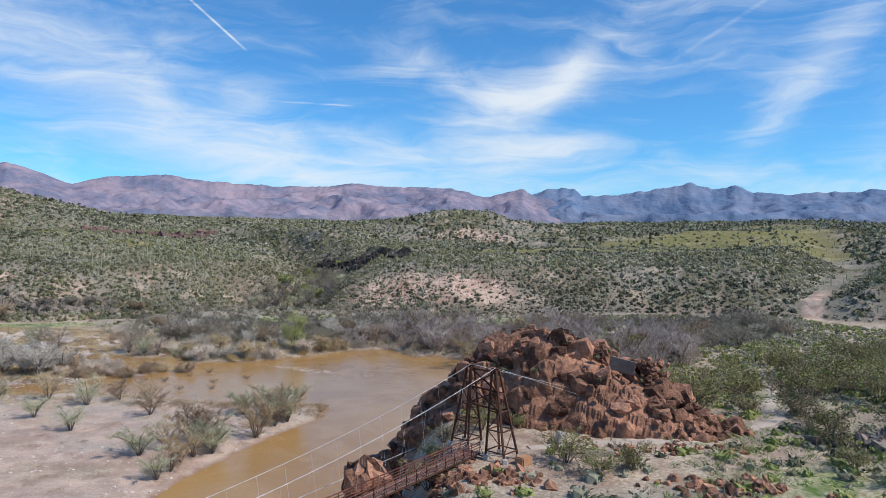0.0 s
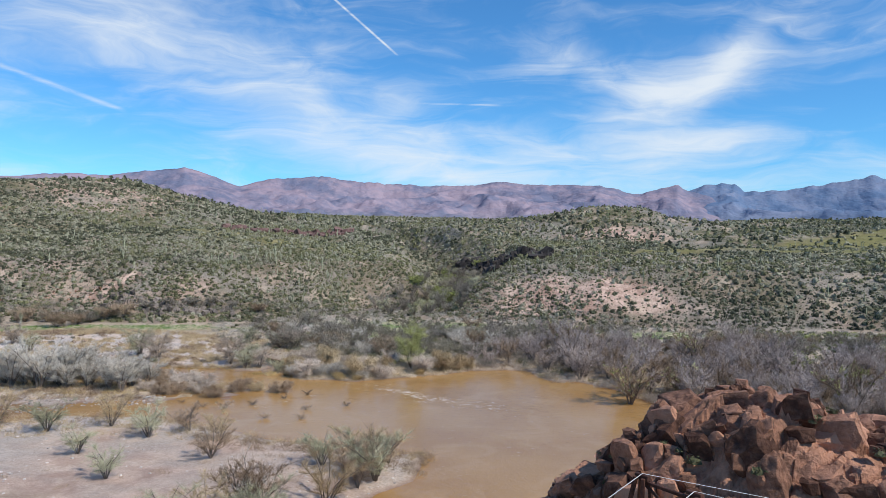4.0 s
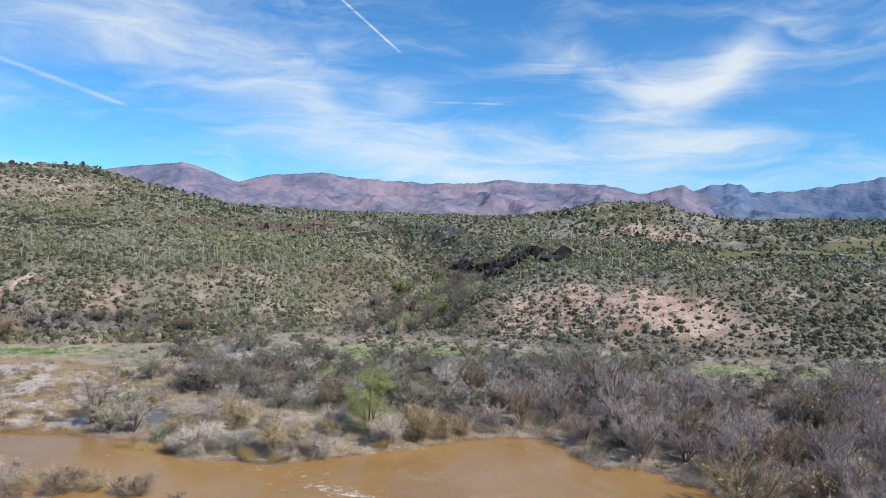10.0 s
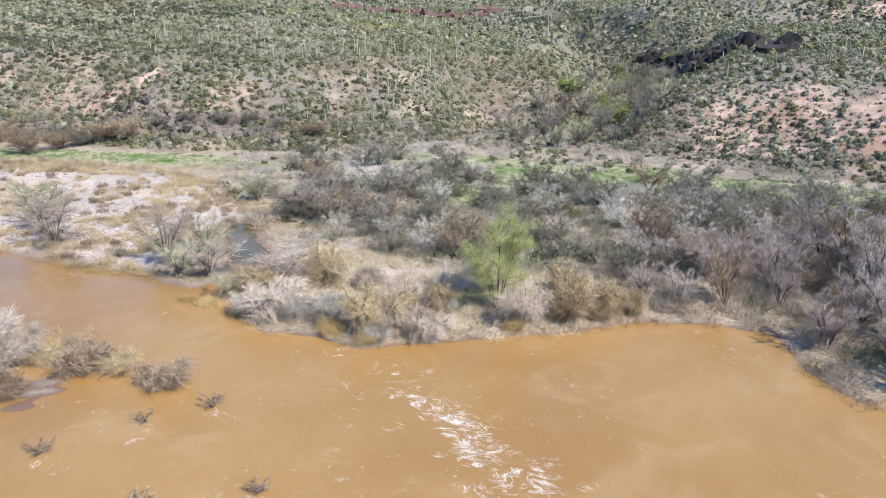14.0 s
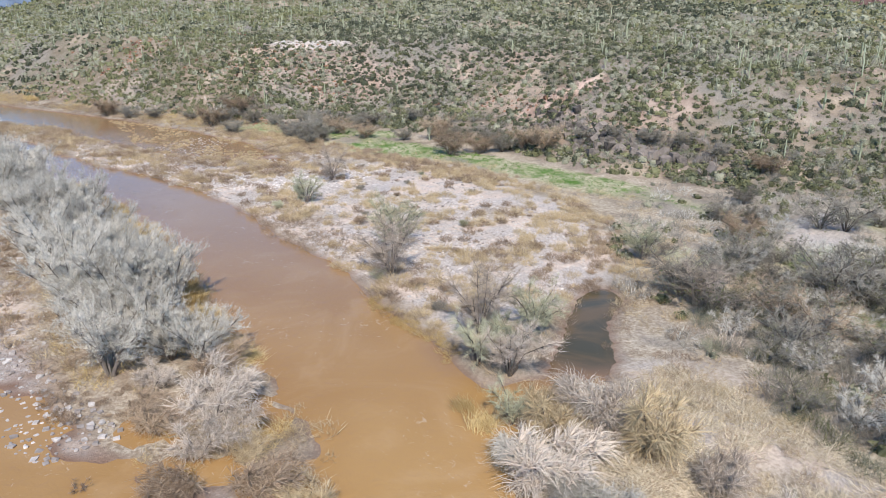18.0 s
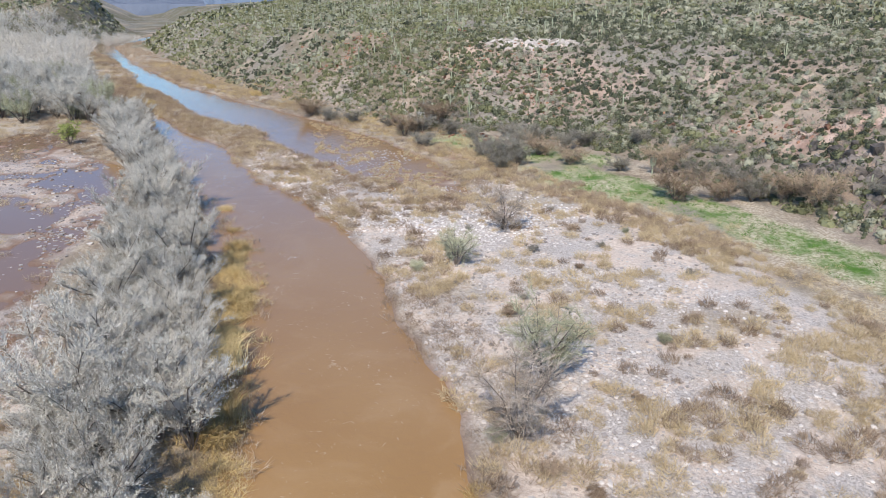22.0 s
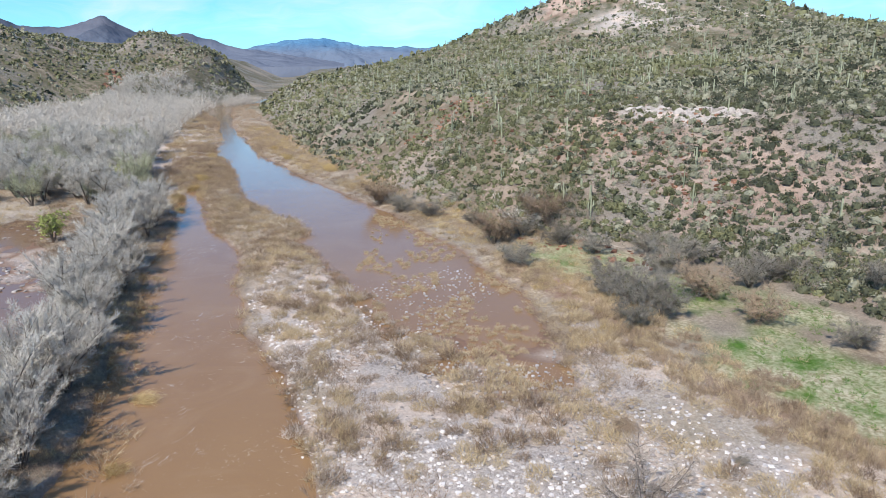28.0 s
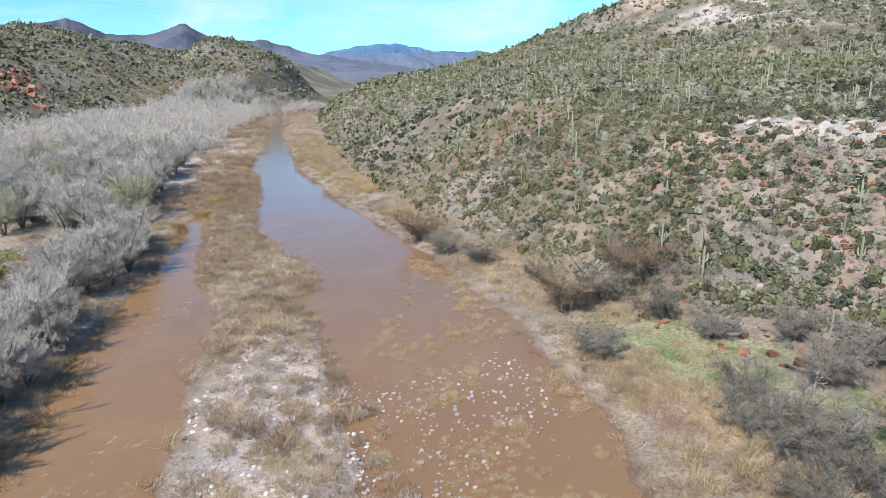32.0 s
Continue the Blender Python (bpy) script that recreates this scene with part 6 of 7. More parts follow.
slab("concrete_block", (0.9, 0.8, 1.7), pose(24.1, 1.6, 11.0, 0, 8, 20), CONCRETE, "pale weathered concrete block on the terrace", "block")
slab("concrete_sill", (6.0, 0.6, 0.9), pose(26.5, -3.2, 10.5, 0, 0, 8), CONCRETE, "low concrete sill beside the path", "sill")
slab("abutment_block", (1.6, 1.4, 2.0), pose(18.6, -6.0, 10.2, 0, 0, 40), grained("rust_stained_concrete", (0.30, 0.14, 0.07), (0.52, 0.30, 0.17), 0.9, 1.2), "rust-stained concrete anchor block below the tower", "block")
slab("retaining_wall", (3.4, 0.5, 1.8), pose(34.2, 11.0, 18.3, 0, 12, -22), grained("grey_wall", (0.15, 0.11, 0.09), (0.30, 0.225, 0.185), 0.9, 1.5), "dark grey masonry wall on top of the rock", "wall")
rock_pile("stone_heap", "heap of pinkish rubble beside the wall", RED_BLOCKS, 50, 990, lambda g: (38 + g.normal() * 1.3, 11.8 + g.normal() * 1.0, 18.0 + g.uniform(-1.2, 0.8)), 0.4, 0.8)

# ---------------------------------------------------------------- brush, reeds, drift
def brush(seed, n, height, wide, fine, up=0.8):
    """Dry tangle of stalks about 1 m across."""
    g = np.random.default_rng(seed)
    a = g.uniform(0, 6.283, n)
    b = np.stack([np.cos(a), np.sin(a), np.zeros(n)], 1) * (wide * 0.5 * np.sqrt(g.uniform(0, 1, n)))[:, None]
    b[:, 2] = 0.16 * np.abs(g.normal(size=n)) * (1 - np.hypot(b[:, 0], b[:, 1]) / wide) * up
    d = unit(np.stack([np.cos(a) * 0.35 + g.normal(size=n) * 0.7 + 0.35, np.sin(a) * 0.35 + g.normal(size=n) * 0.7, np.abs(g.normal(size=n)) * up + 0.2], 1))
    return spikes(b, b + d * (height * g.uniform(0.35, 1.0, n))[:, None], fine)


DRY = [brush(1100 + i, 40, 0.62, 1.15, 0.0115) for i in range(6)]
CLUMP = [brush(1150 + i, 120, 0.5, 0.85, 0.011, 1.0) for i in range(5)]
THICK = [brush(1160 + i, 100, 0.85, 1.1, 0.0095, 1.3) for i in range(5)]
FINE = [brush(1140 + i, 48, 0.58, 1.15, 0.013) for i in range(5)]
LOW = [brush(1110 + i, 22, 0.5, 0.9, 0.018, 0.7) for i in range(5)]


def cover(name, poly, step, seed, kinds, lo, hi, mat, label, keep, at_water=False):
    xs, ys = spread_points(poly, step, seed)
    z, dry, up_in, south, cd, wd = land(xs, ys)
    g = np.random.default_rng(seed + 1)
    ok = keep(xs, ys, dry, up_in) > g.random(len(xs))
    z = np.maximum(z, water_level(xs) - 0.05) if at_water else z
    stuff(name, kinds, xs[ok], ys[ok], z[ok], lo, hi, seed, mat, label, "brush")


VALLEY = [(-520, -120), (-180, 20), (-60, 60), (10, 50), (45, 70), (30, 125), (0, 148), (-60, 150), (-90, 165), (-190, 180), (-260, 130), (-430, 20)]
cover("shore_brush_brown", VALLEY, 1.25, 1120, DRY, 1.0, 2.4, TWIG_BROWN, "brown dry flood brush along the shore",
      lambda x, y, d, u: (1 - 0.7 * mat_mask(x, y)) * (1 - 0.8 * blob(x, y, -71, 95, 15, 11)) * np.where((d > -0.6) & (d < 9) & (u < 5), 0.62, 0.0) * np.clip(0.7 + fbm(x, y, 14, 3) * 2, 0, 1), True)
cover("shore_brush_straw", VALLEY, 1.4, 1122, DRY, 1.0, 2.4, STRAW_PALE, "pale straw-coloured dead brush along the shore",
      lambda x, y, d, u: (1 - 0.6 * mat_mask(x, y)) * (1 - 0.8 * blob(x, y, -71, 95, 15, 11)) * np.where((d > -0.6) & (d < 18) & (u < 3), 0.46, 0.0) * np.clip(0.65 + fbm(x + 70, y, 14, 3) * 2, 0, 1) * (1 - 0.75 * smooth(inside(x, y, BAR_NORTH), 0, 4)), True)
cover("bar_edge_brush", [(-76, 150), (-96, 148), (-130, 158), (-172, 140), (-200, 124), (-262, 100), (-256, 118), (-205, 146), (-165, 162), (-118, 178), (-84, 172)], 1.6, 1124, DRY, 1.1, 2.3, STRAW_PALE, "band of tan dead brush behind the gravel bar",
      lambda x, y, d, u: np.where(u < 3, 0.65, 0) * np.clip(0.75 + fbm(x, y, 16, 3) * 2, 0, 1) * (1 - 0.8 * grass_mask(x, y)) * np.where(x < -162, 0.55, 1.0))
EDGE = np.array([(-226, 122), (-206, 132), (-190, 140), (-170, 148), (-150, 157), (-125, 163), (-102, 158), (-90, 150)], float)
for k, (mat, tone) in enumerate(((STRAW_PALE, "straw-coloured"), (TWIG_BROWN, "brown"))):
    cover("bar_edge_clumps", [(-236, 116), (-206, 126), (-150, 150), (-100, 152), (-86, 144), (-84, 156), (-104, 166), (-150, 168), (-190, 150), (-230, 130)], 1.35, 1420 + 3 * k, CLUMP, 1.1, 2.5, mat, f"{tone} brush clumps along the back of the gravel bar", lambda x, y, d, u: 0.75 * smooth(6.5 - to_line(x, y, EDGE)[0], 0, 4) * np.clip(0.45 + fbm(x + 31 * k, y, 8, 3) * 2.4, 0, 1))
cover("flooded_grass", [(-262, 92), (-236, 96), (-206, 98), (-186, 104), (-168, 124), (-190, 132), (-216, 126), (-240, 112)], 1.05, 1126, CLUMP, 0.5, 1.35, STRAW_PALE, "clumps of drowned yellow-brown grass in the shallows",
      lambda x, y, d, u: np.where(d < 0.5, 0.75, 0.2) * np.clip(0.42 + fbm(x, y, 6, 3) * 2.6, 0, 1), True)
cover("bar_tufts", BAR_NORTH, 1.6, 1128, CLUMP, 0.8, 2.7, STRAW_PALE, "tan dry tufts scattered over the gravel bar", lambda x, y, d, u: 0.7 * np.clip(0.05 + fbm(x, y, 7, 3) * 2.6, 0, 1) + 0.06)
cover("bar_brush", BAR_NORTH, 2.1, 1127, CLUMP, 0.9, 2.9, TWIG_BROWN, "brown flood-combed brush on the gravel bar", lambda x, y, d, u: 0.7 * np.clip(-0.05 + fbm(x + 40, y, 10, 3) * 2.2, 0, 1) + 0.02)
cover("bar_tufts", BAR_SOUTH, 2.6, 1129, DRY, 0.6, 1.7, TWIG_BROWN, "brown dry tufts scattered over the gravel shore", lambda x, y, d, u: 0.35 * np.clip(0.5 + fbm(x, y, 16, 3) * 2, 0, 1))
SPIT = [(-158, 106), (-180, 97), (-204, 84), (-232, 76), (-250, 66), (-244, 76), (-222, 92), (-200, 104), (-182, 118), (-172, 122)]
for k, (mat, tone) in enumerate(((TWIG_BROWN, "brown"), (STRAW_PALE, "straw-coloured"), (DRIFT, "grey"))):
    cover("spit_clumps", SPIT, 1.9, 1440 + 3 * k, CLUMP, 1.0, 2.6, mat, f"{tone} brush clumps on the cobble spit", lambda x, y, d, u: np.where(d > -1.2, 0.55, 0.1) * np.clip(0.25 + fbm(x + 31 * k, y, 8, 3) * 2.6, 0, 1), True)
cover("spit_brush", [(-204, 86), (-216, 80), (-238, 68), (-256, 64), (-246, 74), (-225, 90), (-206, 102), (-190, 112), (-184, 104)], 1.5, 1130, FINE, 0.9, 2.0, TWIG_BROWN, "brown flood-combed brush on the narrow gravel spit", lambda x, y, d, u: np.where(d > -1.5, 0.6, 0.15) * np.clip(0.7 + fbm(x, y, 9, 3) * 2, 0, 1), True)
FLAT = [brush(1116 + i, 34, 1.0, 1.2, 0.013, 0.22) for i in range(5)]
HEAP = [brush(1106 + i, 90, 0.8, 1.3, 0.013, 0.55) for i in range(4)]
MAT = [(-72, 131), (-66, 119), (-56, 114.5), (-50, 117), (-44, 116.5), (-38, 121), (-28, 128), (-18, 137), (-14, 142), (-30, 146), (-46, 141), (-60, 141), (-70, 138)]
for k, (mat, tone) in enumerate(((TWIG_BROWN, "brown"), (STRAW_PALE, "straw-coloured"))):
    cover("spit_thicket", BRUSH_SPIT, 1.7, 1340 + 3 * k, FINE, 1.0, 2.6, mat, f"{tone} flood-flattened brush on the low spit", lambda x, y, d, u: np.where(d > -0.5, 0.8, 0.15) * np.clip(0.65 + fbm(x + 31 * k, y, 9, 3) * 2, 0, 1), True)
# stones and brush round the backwater
stones("strip_cobbles", [(-78, 90), (-88, 85), (-106, 78), (-128, 76), (-178, 70), (-178, 58), (-128, 63), (-106, 64), (-88, 74), (-76, 82)], 0.72, 0.15, 0.6, 1012, PEBBLES, STONE, "grey and whitish cobbles on the strip beside the island", lambda x, y: np.clip(0.5 + fbm(x, y, 8, 3) * 2, 0.05, 1), -0.05)
cover("strip_brush", [(-80, 92), (-96, 88), (-128, 80), (-176, 72), (-176, 66), (-128, 73), (-96, 78), (-80, 84)], 1.5, 1364, CLUMP, 0.8, 1.9, TWIG_BROWN, "brown dead brush between island and backwater", lambda x, y, d, u: np.where(d > -0.5, 0.6, 0) * np.clip(0.4 + fbm(x, y, 8, 3) * 2.2, 0, 1), True)
stones("backwater_stones", [(-96, 84), (-112, 74), (-150, 64), (-180, 64), (-206, 54), (-228, 34), (-250, 20), (-262, 30), (-240, 44), (-212, 56), (-180, 74), (-140, 76), (-110, 84)], 1.1, 0.25, 0.75, 1006, PEBBLES, STONE, "grey cobbles and driftwood gravel along the backwater", lambda x, y: np.clip(0.5 + fbm(x, y, 10, 3) * 1.8, 0, 1), -0.06)
cover("backwater_brush", [(-90, 88), (-112, 76), (-150, 66), (-180, 66), (-206, 56), (-228, 36), (-262, 14), (-280, 20), (-240, 46), (-196, 66), (-150, 78), (-110, 86)], 1.9, 1360, FINE, 0.9, 2.2, TWIG_BROWN, "brown dead brush beside the backwater", lambda x, y, d, u: np.where(d > -0.4, 0.6, 0) * np.clip(0.4 + fbm(x, y, 9, 3) * 2, 0, 1), True)
cover("islet_grass", [(-108, 68), (-135, 60), (-165, 58), (-190, 52), (-215, 40), (-232, 24), (-215, 24), (-190, 40), (-160, 48), (-130, 52), (-106, 60)], 2.0, 1362, FINE, 0.8, 1.8, STRAW_PALE, "straw-coloured clumps on the backwater islets", lambda x, y, d, u: 0.5 * np.clip(0.1 + fbm(x, y, 8, 3) * 2.4, 0, 1), True)
cover("drift_litter", MAT, 0.72, 1132, FLAT, 0.9, 2.0, STRAW_HEAP, "mats of pale flood-laid reeds on the bank", lambda x, y, d, u: np.where(d > -0.5, 0.85, 0) * np.clip(0.62 + fbm(x, y, 7, 2) * 2.4, 0, 1))
cover("straw_heap", [(-40, 121.5), (-33, 123), (-24, 130), (-24, 139), (-38, 139), (-50, 136), (-62, 134), (-66, 126), (-58, 121), (-50, 121)], 1.25, 1136, HEAP, 0.9, 1.9, STRAW_HEAP, "heaps of bleached straw hanging over the bank", lambda x, y, d, u: np.where(d > -1.0, 0.8, 0) * np.clip(0.55 + fbm(x, y, 6, 2) * 2, 0, 1), True)
cover("bank_brush", MAT, 1.5, 1133, DRY, 0.9, 2.3, TWIG_BROWN, "brown tangled brush heaped on the bank", lambda x, y, d, u: np.where(d > -0.5, 0.35, 0) * np.clip(0.3 + fbm(x + 9, y, 9, 2) * 2, 0, 1))
for nm, mat, kinds, share in (("grey", TWIG_GREY, FINE, 0.5), ("dark", TWIG_DARK, FINE, 0.6), ("olive", LEAF_OLIVE, [shrub(1220 + i, 20, 0.12, 14) for i in range(4)], 0.42), ("green", LEAF_GREY, [shrub(1226 + i, 20, 0.12, 14) for i in range(4)], 0.3)):
    cover(f"floodplain_thicket_{nm}", [(-106, 160), (-88, 150), (-70, 143), (-50, 140), (-26, 146), (4, 172), (60, 172), (92, 128), (150, 150), (168, 222), (90, 232), (20, 232), (-40, 244), (-62, 262), (-84, 256), (-104, 226), (-130, 196)], 2.4, 1350 + len(nm), kinds, 1.2, 3.2, mat, f"{nm} low thicket covering the floodplain", lambda x, y, d, u: share * np.clip(0.7 + fbm(x + 50 * share, y, 18, 3) * 2, 0, 1) * (1 - 0.8 * grass_mask(x, y)) * (u < 8) * (1 - blob(x, y, -90, 192, 6, 18, 20)))
for k, (mat, tone, share) in enumerate(((DRIFT, "grey-mauve", 0.55), (TWIG_DARK, "dark grey", 0.45), (LEAF_OLIVE, "olive", 0.18))):
    cover("grove_undergrowth", [(-26, 137), (-12, 140), (-4, 139), (-1, 132), (5, 126), (9, 128), (17, 121), (22, 112), (28, 106), (31, 88), (30, 70), (50, 72), (74, 96), (90, 122), (80, 152), (55, 174), (10, 176), (-24, 164)], 2.0, 1410 + 3 * k, THICK, 1.3, 3.2, mat, f"{tone} leafless undergrowth of the riverside grove", lambda x, y, d, u: np.where(d > -1.2, share, 0) * np.clip(0.75 + fbm(x + 23 * k, y, 12, 3) * 2, 0, 1), True)
for k, (mat, tone, share) in enumerate(((TWIG_DARK, "dark grey", 0.5), (LEAF_GREY, "grey-green", 0.35), (DRIFT, "pale grey", 0.3), (LEAF_OLIVE, "olive", 0.35))):
    cover("bank_thicket", [(-86, 162), (-76, 148), (-62, 143), (-50, 139.5), (-38, 140), (-26, 145), (-18, 158), (0, 178), (20, 190), (10, 204), (-40, 200), (-70, 190), (-92, 178)], 2.3, 1430 + 3 * k, THICK, 1.2, 2.8, mat, f"{tone} tangled thicket behind the bank", lambda x, y, d, u: share * np.clip(0.7 + fbm(x + 23 * k, y, 14, 3) * 2, 0, 1) * (1 - 0.55 * grass_mask(x, y)))
cover("west_flat_brush", [(-262, -40), (-232, 14), (-246, 30), (-262, 36), (-300, 20), (-330, -4), (-330, -50)], 2.2, 1390, FINE, 1.1, 2.6, TWIG_BROWN, "brown dead brush on the flats beside the grove", lambda x, y, d, u: 0.75 * np.clip(0.7 + fbm(x, y, 12, 3) * 2, 0, 1) + 0 * d)
for k, (mat, tone) in enumerate(((TWIG_BROWN, "brown"), (STRAW_PALE, "straw-coloured"))):
    cover("upstream_brush", [(-262, 52), (-300, 38), (-330, 27), (-410, -3), (-520, -50), (-640, -112), (-640, -124), (-520, -74), (-420, -30), (-340, 2), (-290, 22), (-262, 36)], 2.6, 1400 + 3 * k, THICK, 1.2, 2.8, mat, f"{tone} flood-broken brush along the upstream shore", lambda x, y, d, u: np.where(d > -1, 0.6, 0) * np.clip(0.45 + fbm(x + 31 * k, y, 14, 3) * 2.2, 0, 1))
cover("far_flat_brush", [(-330, 30), (-420, -12), (-540, -70), (-660, -122), (-900, -134), (-1150, -190), (-1100, -150), (-900, -100), (-650, -82), (-480, 0), (-360, 52)], 4.2, 1392, FINE, 1.8, 4.2, TWIG_BROWN, "far brown riverside brush", lambda x, y, d, u: np.where(d > 0, 0.8, 0))
stones("red_scree", [(-330, 60), (-250, 110), (-190, 170), (-120, 205), (-130, 240), (-210, 220), (-300, 150), (-360, 90)], 1.7, 0.3, 1.3, 1008, SMALL_RED, ROCK_RED, "rust-red broken rock strewn on the slope", lambda x, y: np.clip(fbm(x, y, 26, 3) * 2.6 - 0.1, 0, 0.9))
CANE = [brush(1146 + i, 80, 1.15, 1.2, 0.014, 0.4) for i in range(4)]
cover("golden_cane", [(-84, 99.5), (-108, 96), (-130, 91.8), (-154, 89), (-156, 91.5), (-136, 94.8), (-110, 98.6), (-86, 102.5)], 1.1, 1398, CANE, 0.9, 1.9, STRAW, "islet of golden cane standing in the channel", lambda x, y, d, u: np.clip(0.35 + fbm(x, y, 9, 3) * 2.6, 0, 0.95) + 0 * d, True)
cover("golden_cane", [(-64, 100), (-84, 106), (-104, 103), (-128, 101), (-152, 97), (-152, 90), (-126, 93), (-100, 95), (-80, 98)], 1.5, 1394, CANE, 1.0, 2.2, STRAW, "mats of golden flood-combed cane on the island edge", lambda x, y, d, u: np.where((d > -1.0) & (d < 4.5), 0.9, 0) * np.clip(0.55 + fbm(x, y, 14, 3) * 2.4, 0, 1), True)
cover("golden_cane", [(-78, 118), (-97, 117.5), (-97, 122), (-78, 123)], 0.9, 1396, CANE, 0.6, 1.2, STRAW, "golden cane laid along the gravel bar's edge", lambda x, y, d, u: np.where((d > -0.8) & (d < 1.3), 0.85, 0) + 0 * x, True)
stones("bar_pebbles", [(-80, 123), (-97, 121), (-131, 115), (-150, 111), (-160, 122), (-150, 148), (-118, 158), (-96, 152), (-88, 140)], 0.62, 0.10, 0.42, 1011, PEBBLES, STONE, "loose grey and pinkish pebbles on the gravel bar", lambda x, y: np.clip(0.6 + fbm(x, y, 9, 3) * 1.8, 0.1, 1))
stones("spit_cobbles", [(-160, 104), (-178, 96), (-204, 84), (-224, 84), (-206, 100), (-192, 112), (-176, 118), (-172, 130), (-190, 136), (-160, 148), (-148, 130)], 0.66, 0.14, 0.46, 1009, PEBBLES, WHITE_COBBLES, "whitish cobbles on the gravel spit", lambda x, y: np.clip(0.55 + fbm(x, y, 9, 3) * 1.6, 0, 1))
cover("slope_brush", [(-290, 90), (-190, 150), (-100, 190), (60, 220), (170, 220), (200, 300), (60, 300), (-60, 300), (-200, 230), (-330, 130)], 3.2, 1370, FINE, 1.2, 3.2, TWIG_DARK, "dark leafless brush on the lower slopes", lambda x, y, d, u: 0.55 * ((u > 0) & (u < 70)) * (1 - 0.8 * blob(x, y, 6, 247, 44, 17, 3)) * (1 - blob(x, y, -266, 157, 17, 6, 50)) * np.clip(0.7 + fbm(x, y, 18, 3) * 2, 0, 1))
SCRUB = [shrub(1500 + i, 34, 0.09, 8) for i in range(5)]
NEAR_SLOPE = [(-268, 108), (-236, 134), (-206, 146), (-186, 158), (-160, 176), (-128, 190), (-96, 196), (-84, 240), (-130, 250), (-190, 232), (-236, 206), (-290, 150)]
for k, (mat, tone, share) in enumerate(((LEAF_DARK, "dark green", 0.55), (LEAF_OLIVE, "olive", 0.4), (TWIG_DARK, "grey-brown", 0.4))):
    cover("slope_scrub", NEAR_SLOPE, 2.0, 1510 + 3 * k, SCRUB if k < 2 else FINE, 1.0, 2.6, mat, f"{tone} scrub crowding the slope above the gravel bar", lambda x, y, d, u: share * (u > 0.5) * (1 - 0.85 * blob(x, y, -266, 157, 17, 6, 50)) * np.clip(0.6 + fbm(x + 29 * k, y, 12, 3) * 2.2, 0, 1))
    cover("foot_scrub", NEAR_SLOPE, 2.1, 1520 + 3 * k, SCRUB if k < 2 else THICK, 1.6, 3.4, mat, f"{tone} thicket along the foot of the slope", lambda x, y, d, u: share * 1.3 * smooth(u, -3, 0) * (1 - smooth(u, 6, 12)) * np.clip(0.55 + fbm(x + 29 * k, y, 14, 3) * 2.4, 0, 1))
cover("slope_bushes", [(-290, 90), (-190, 150), (-100, 190), (60, 220), (170, 220), (200, 300), (60, 300), (-60, 300), (-200, 230), (-330, 130)], 4.0, 1372, [shrub(1230 + i, 30, 0.10, 12) for i in range(5)], 1.4, 3.4, LEAF_DARK, "dark green palo verde bushes on the lower slopes", lambda x, y, d, u: 0.5 * ((u > 0) & (u < 60)) * (1 - 0.6 * blob(x, y, 6, 247, 44, 17, 3)) * (1 - blob(x, y, -266, 157, 17, 6, 50)) * np.clip(0.7 + fbm(x + 9, y, 24, 3) * 2, 0, 1))
for k, (mat, tone) in enumerate(((STRAW, "golden"), (STRAW_PALE, "straw-coloured"), (TWIG_BROWN, "brown"))):
    cover("island_reeds", [(-60, 102), (-84, 104.5), (-103, 101), (-126, 99), (-151, 95), (-173, 85), (-217, 65), (-217, 57), (-195, 66), (-172, 74), (-150, 76), (-118, 82), (-92, 84), (-72, 91)], 1.9, 1380 + k, FINE, 1.0, 2.4, mat, f"{tone} flood-laid cane round the island", lambda x, y, d, u: np.where(x > -86, 0.3, 1.0) * np.where((d > -0.6) & (d < 5), 0.8, 0.4) * np.clip(0.5 + fbm(x + 37 * k, y, 10, 3) * 2.2, 0, 1), True)
cover("meadow_grass", [(-215, 140), (-180, 150), (-120, 165), (-60, 172), (0, 190), (60, 195), (60, 215), (-20, 222), (-80, 200), (-130, 182), (-200, 165)], 1.5, 1134, LOW, 0.7, 1.5, GRASS, "fresh green spring grass on the floodplain",
      lambda x, y, d, u: np.clip(grass_mask(x, y) * 1.2 - 0.2, 0, 1))
cover("terrace_tufts", [(4, -20), (60, -46), (80, -20), (60, 6), (44, 2), (20, 6), (8, 6)], 1.5, 1137, LOW, 0.9, 2.0, LEAF_GREY, "dry grey-green tufts on the terrace", lambda x, y, d, u: np.where(d > 2, 0.55, 0) * np.clip(0.35 + fbm(x, y, 8, 3) * 2, 0, 1) * (to_line(x, y, TRAIL)[0] > 1.6))
cover("slope_grass", [(28, -40), (150, -40), (170, 110), (90, 110), (50, 40), (30, -8)], 1.5, 1135, LOW, 0.9, 2.0, GRASS, "bright green spring grass on the terrace slope", lambda x, y, d, u: 0.75 * np.clip(0.5 + fbm(x, y, 14, 3) * 2, 0, 1))

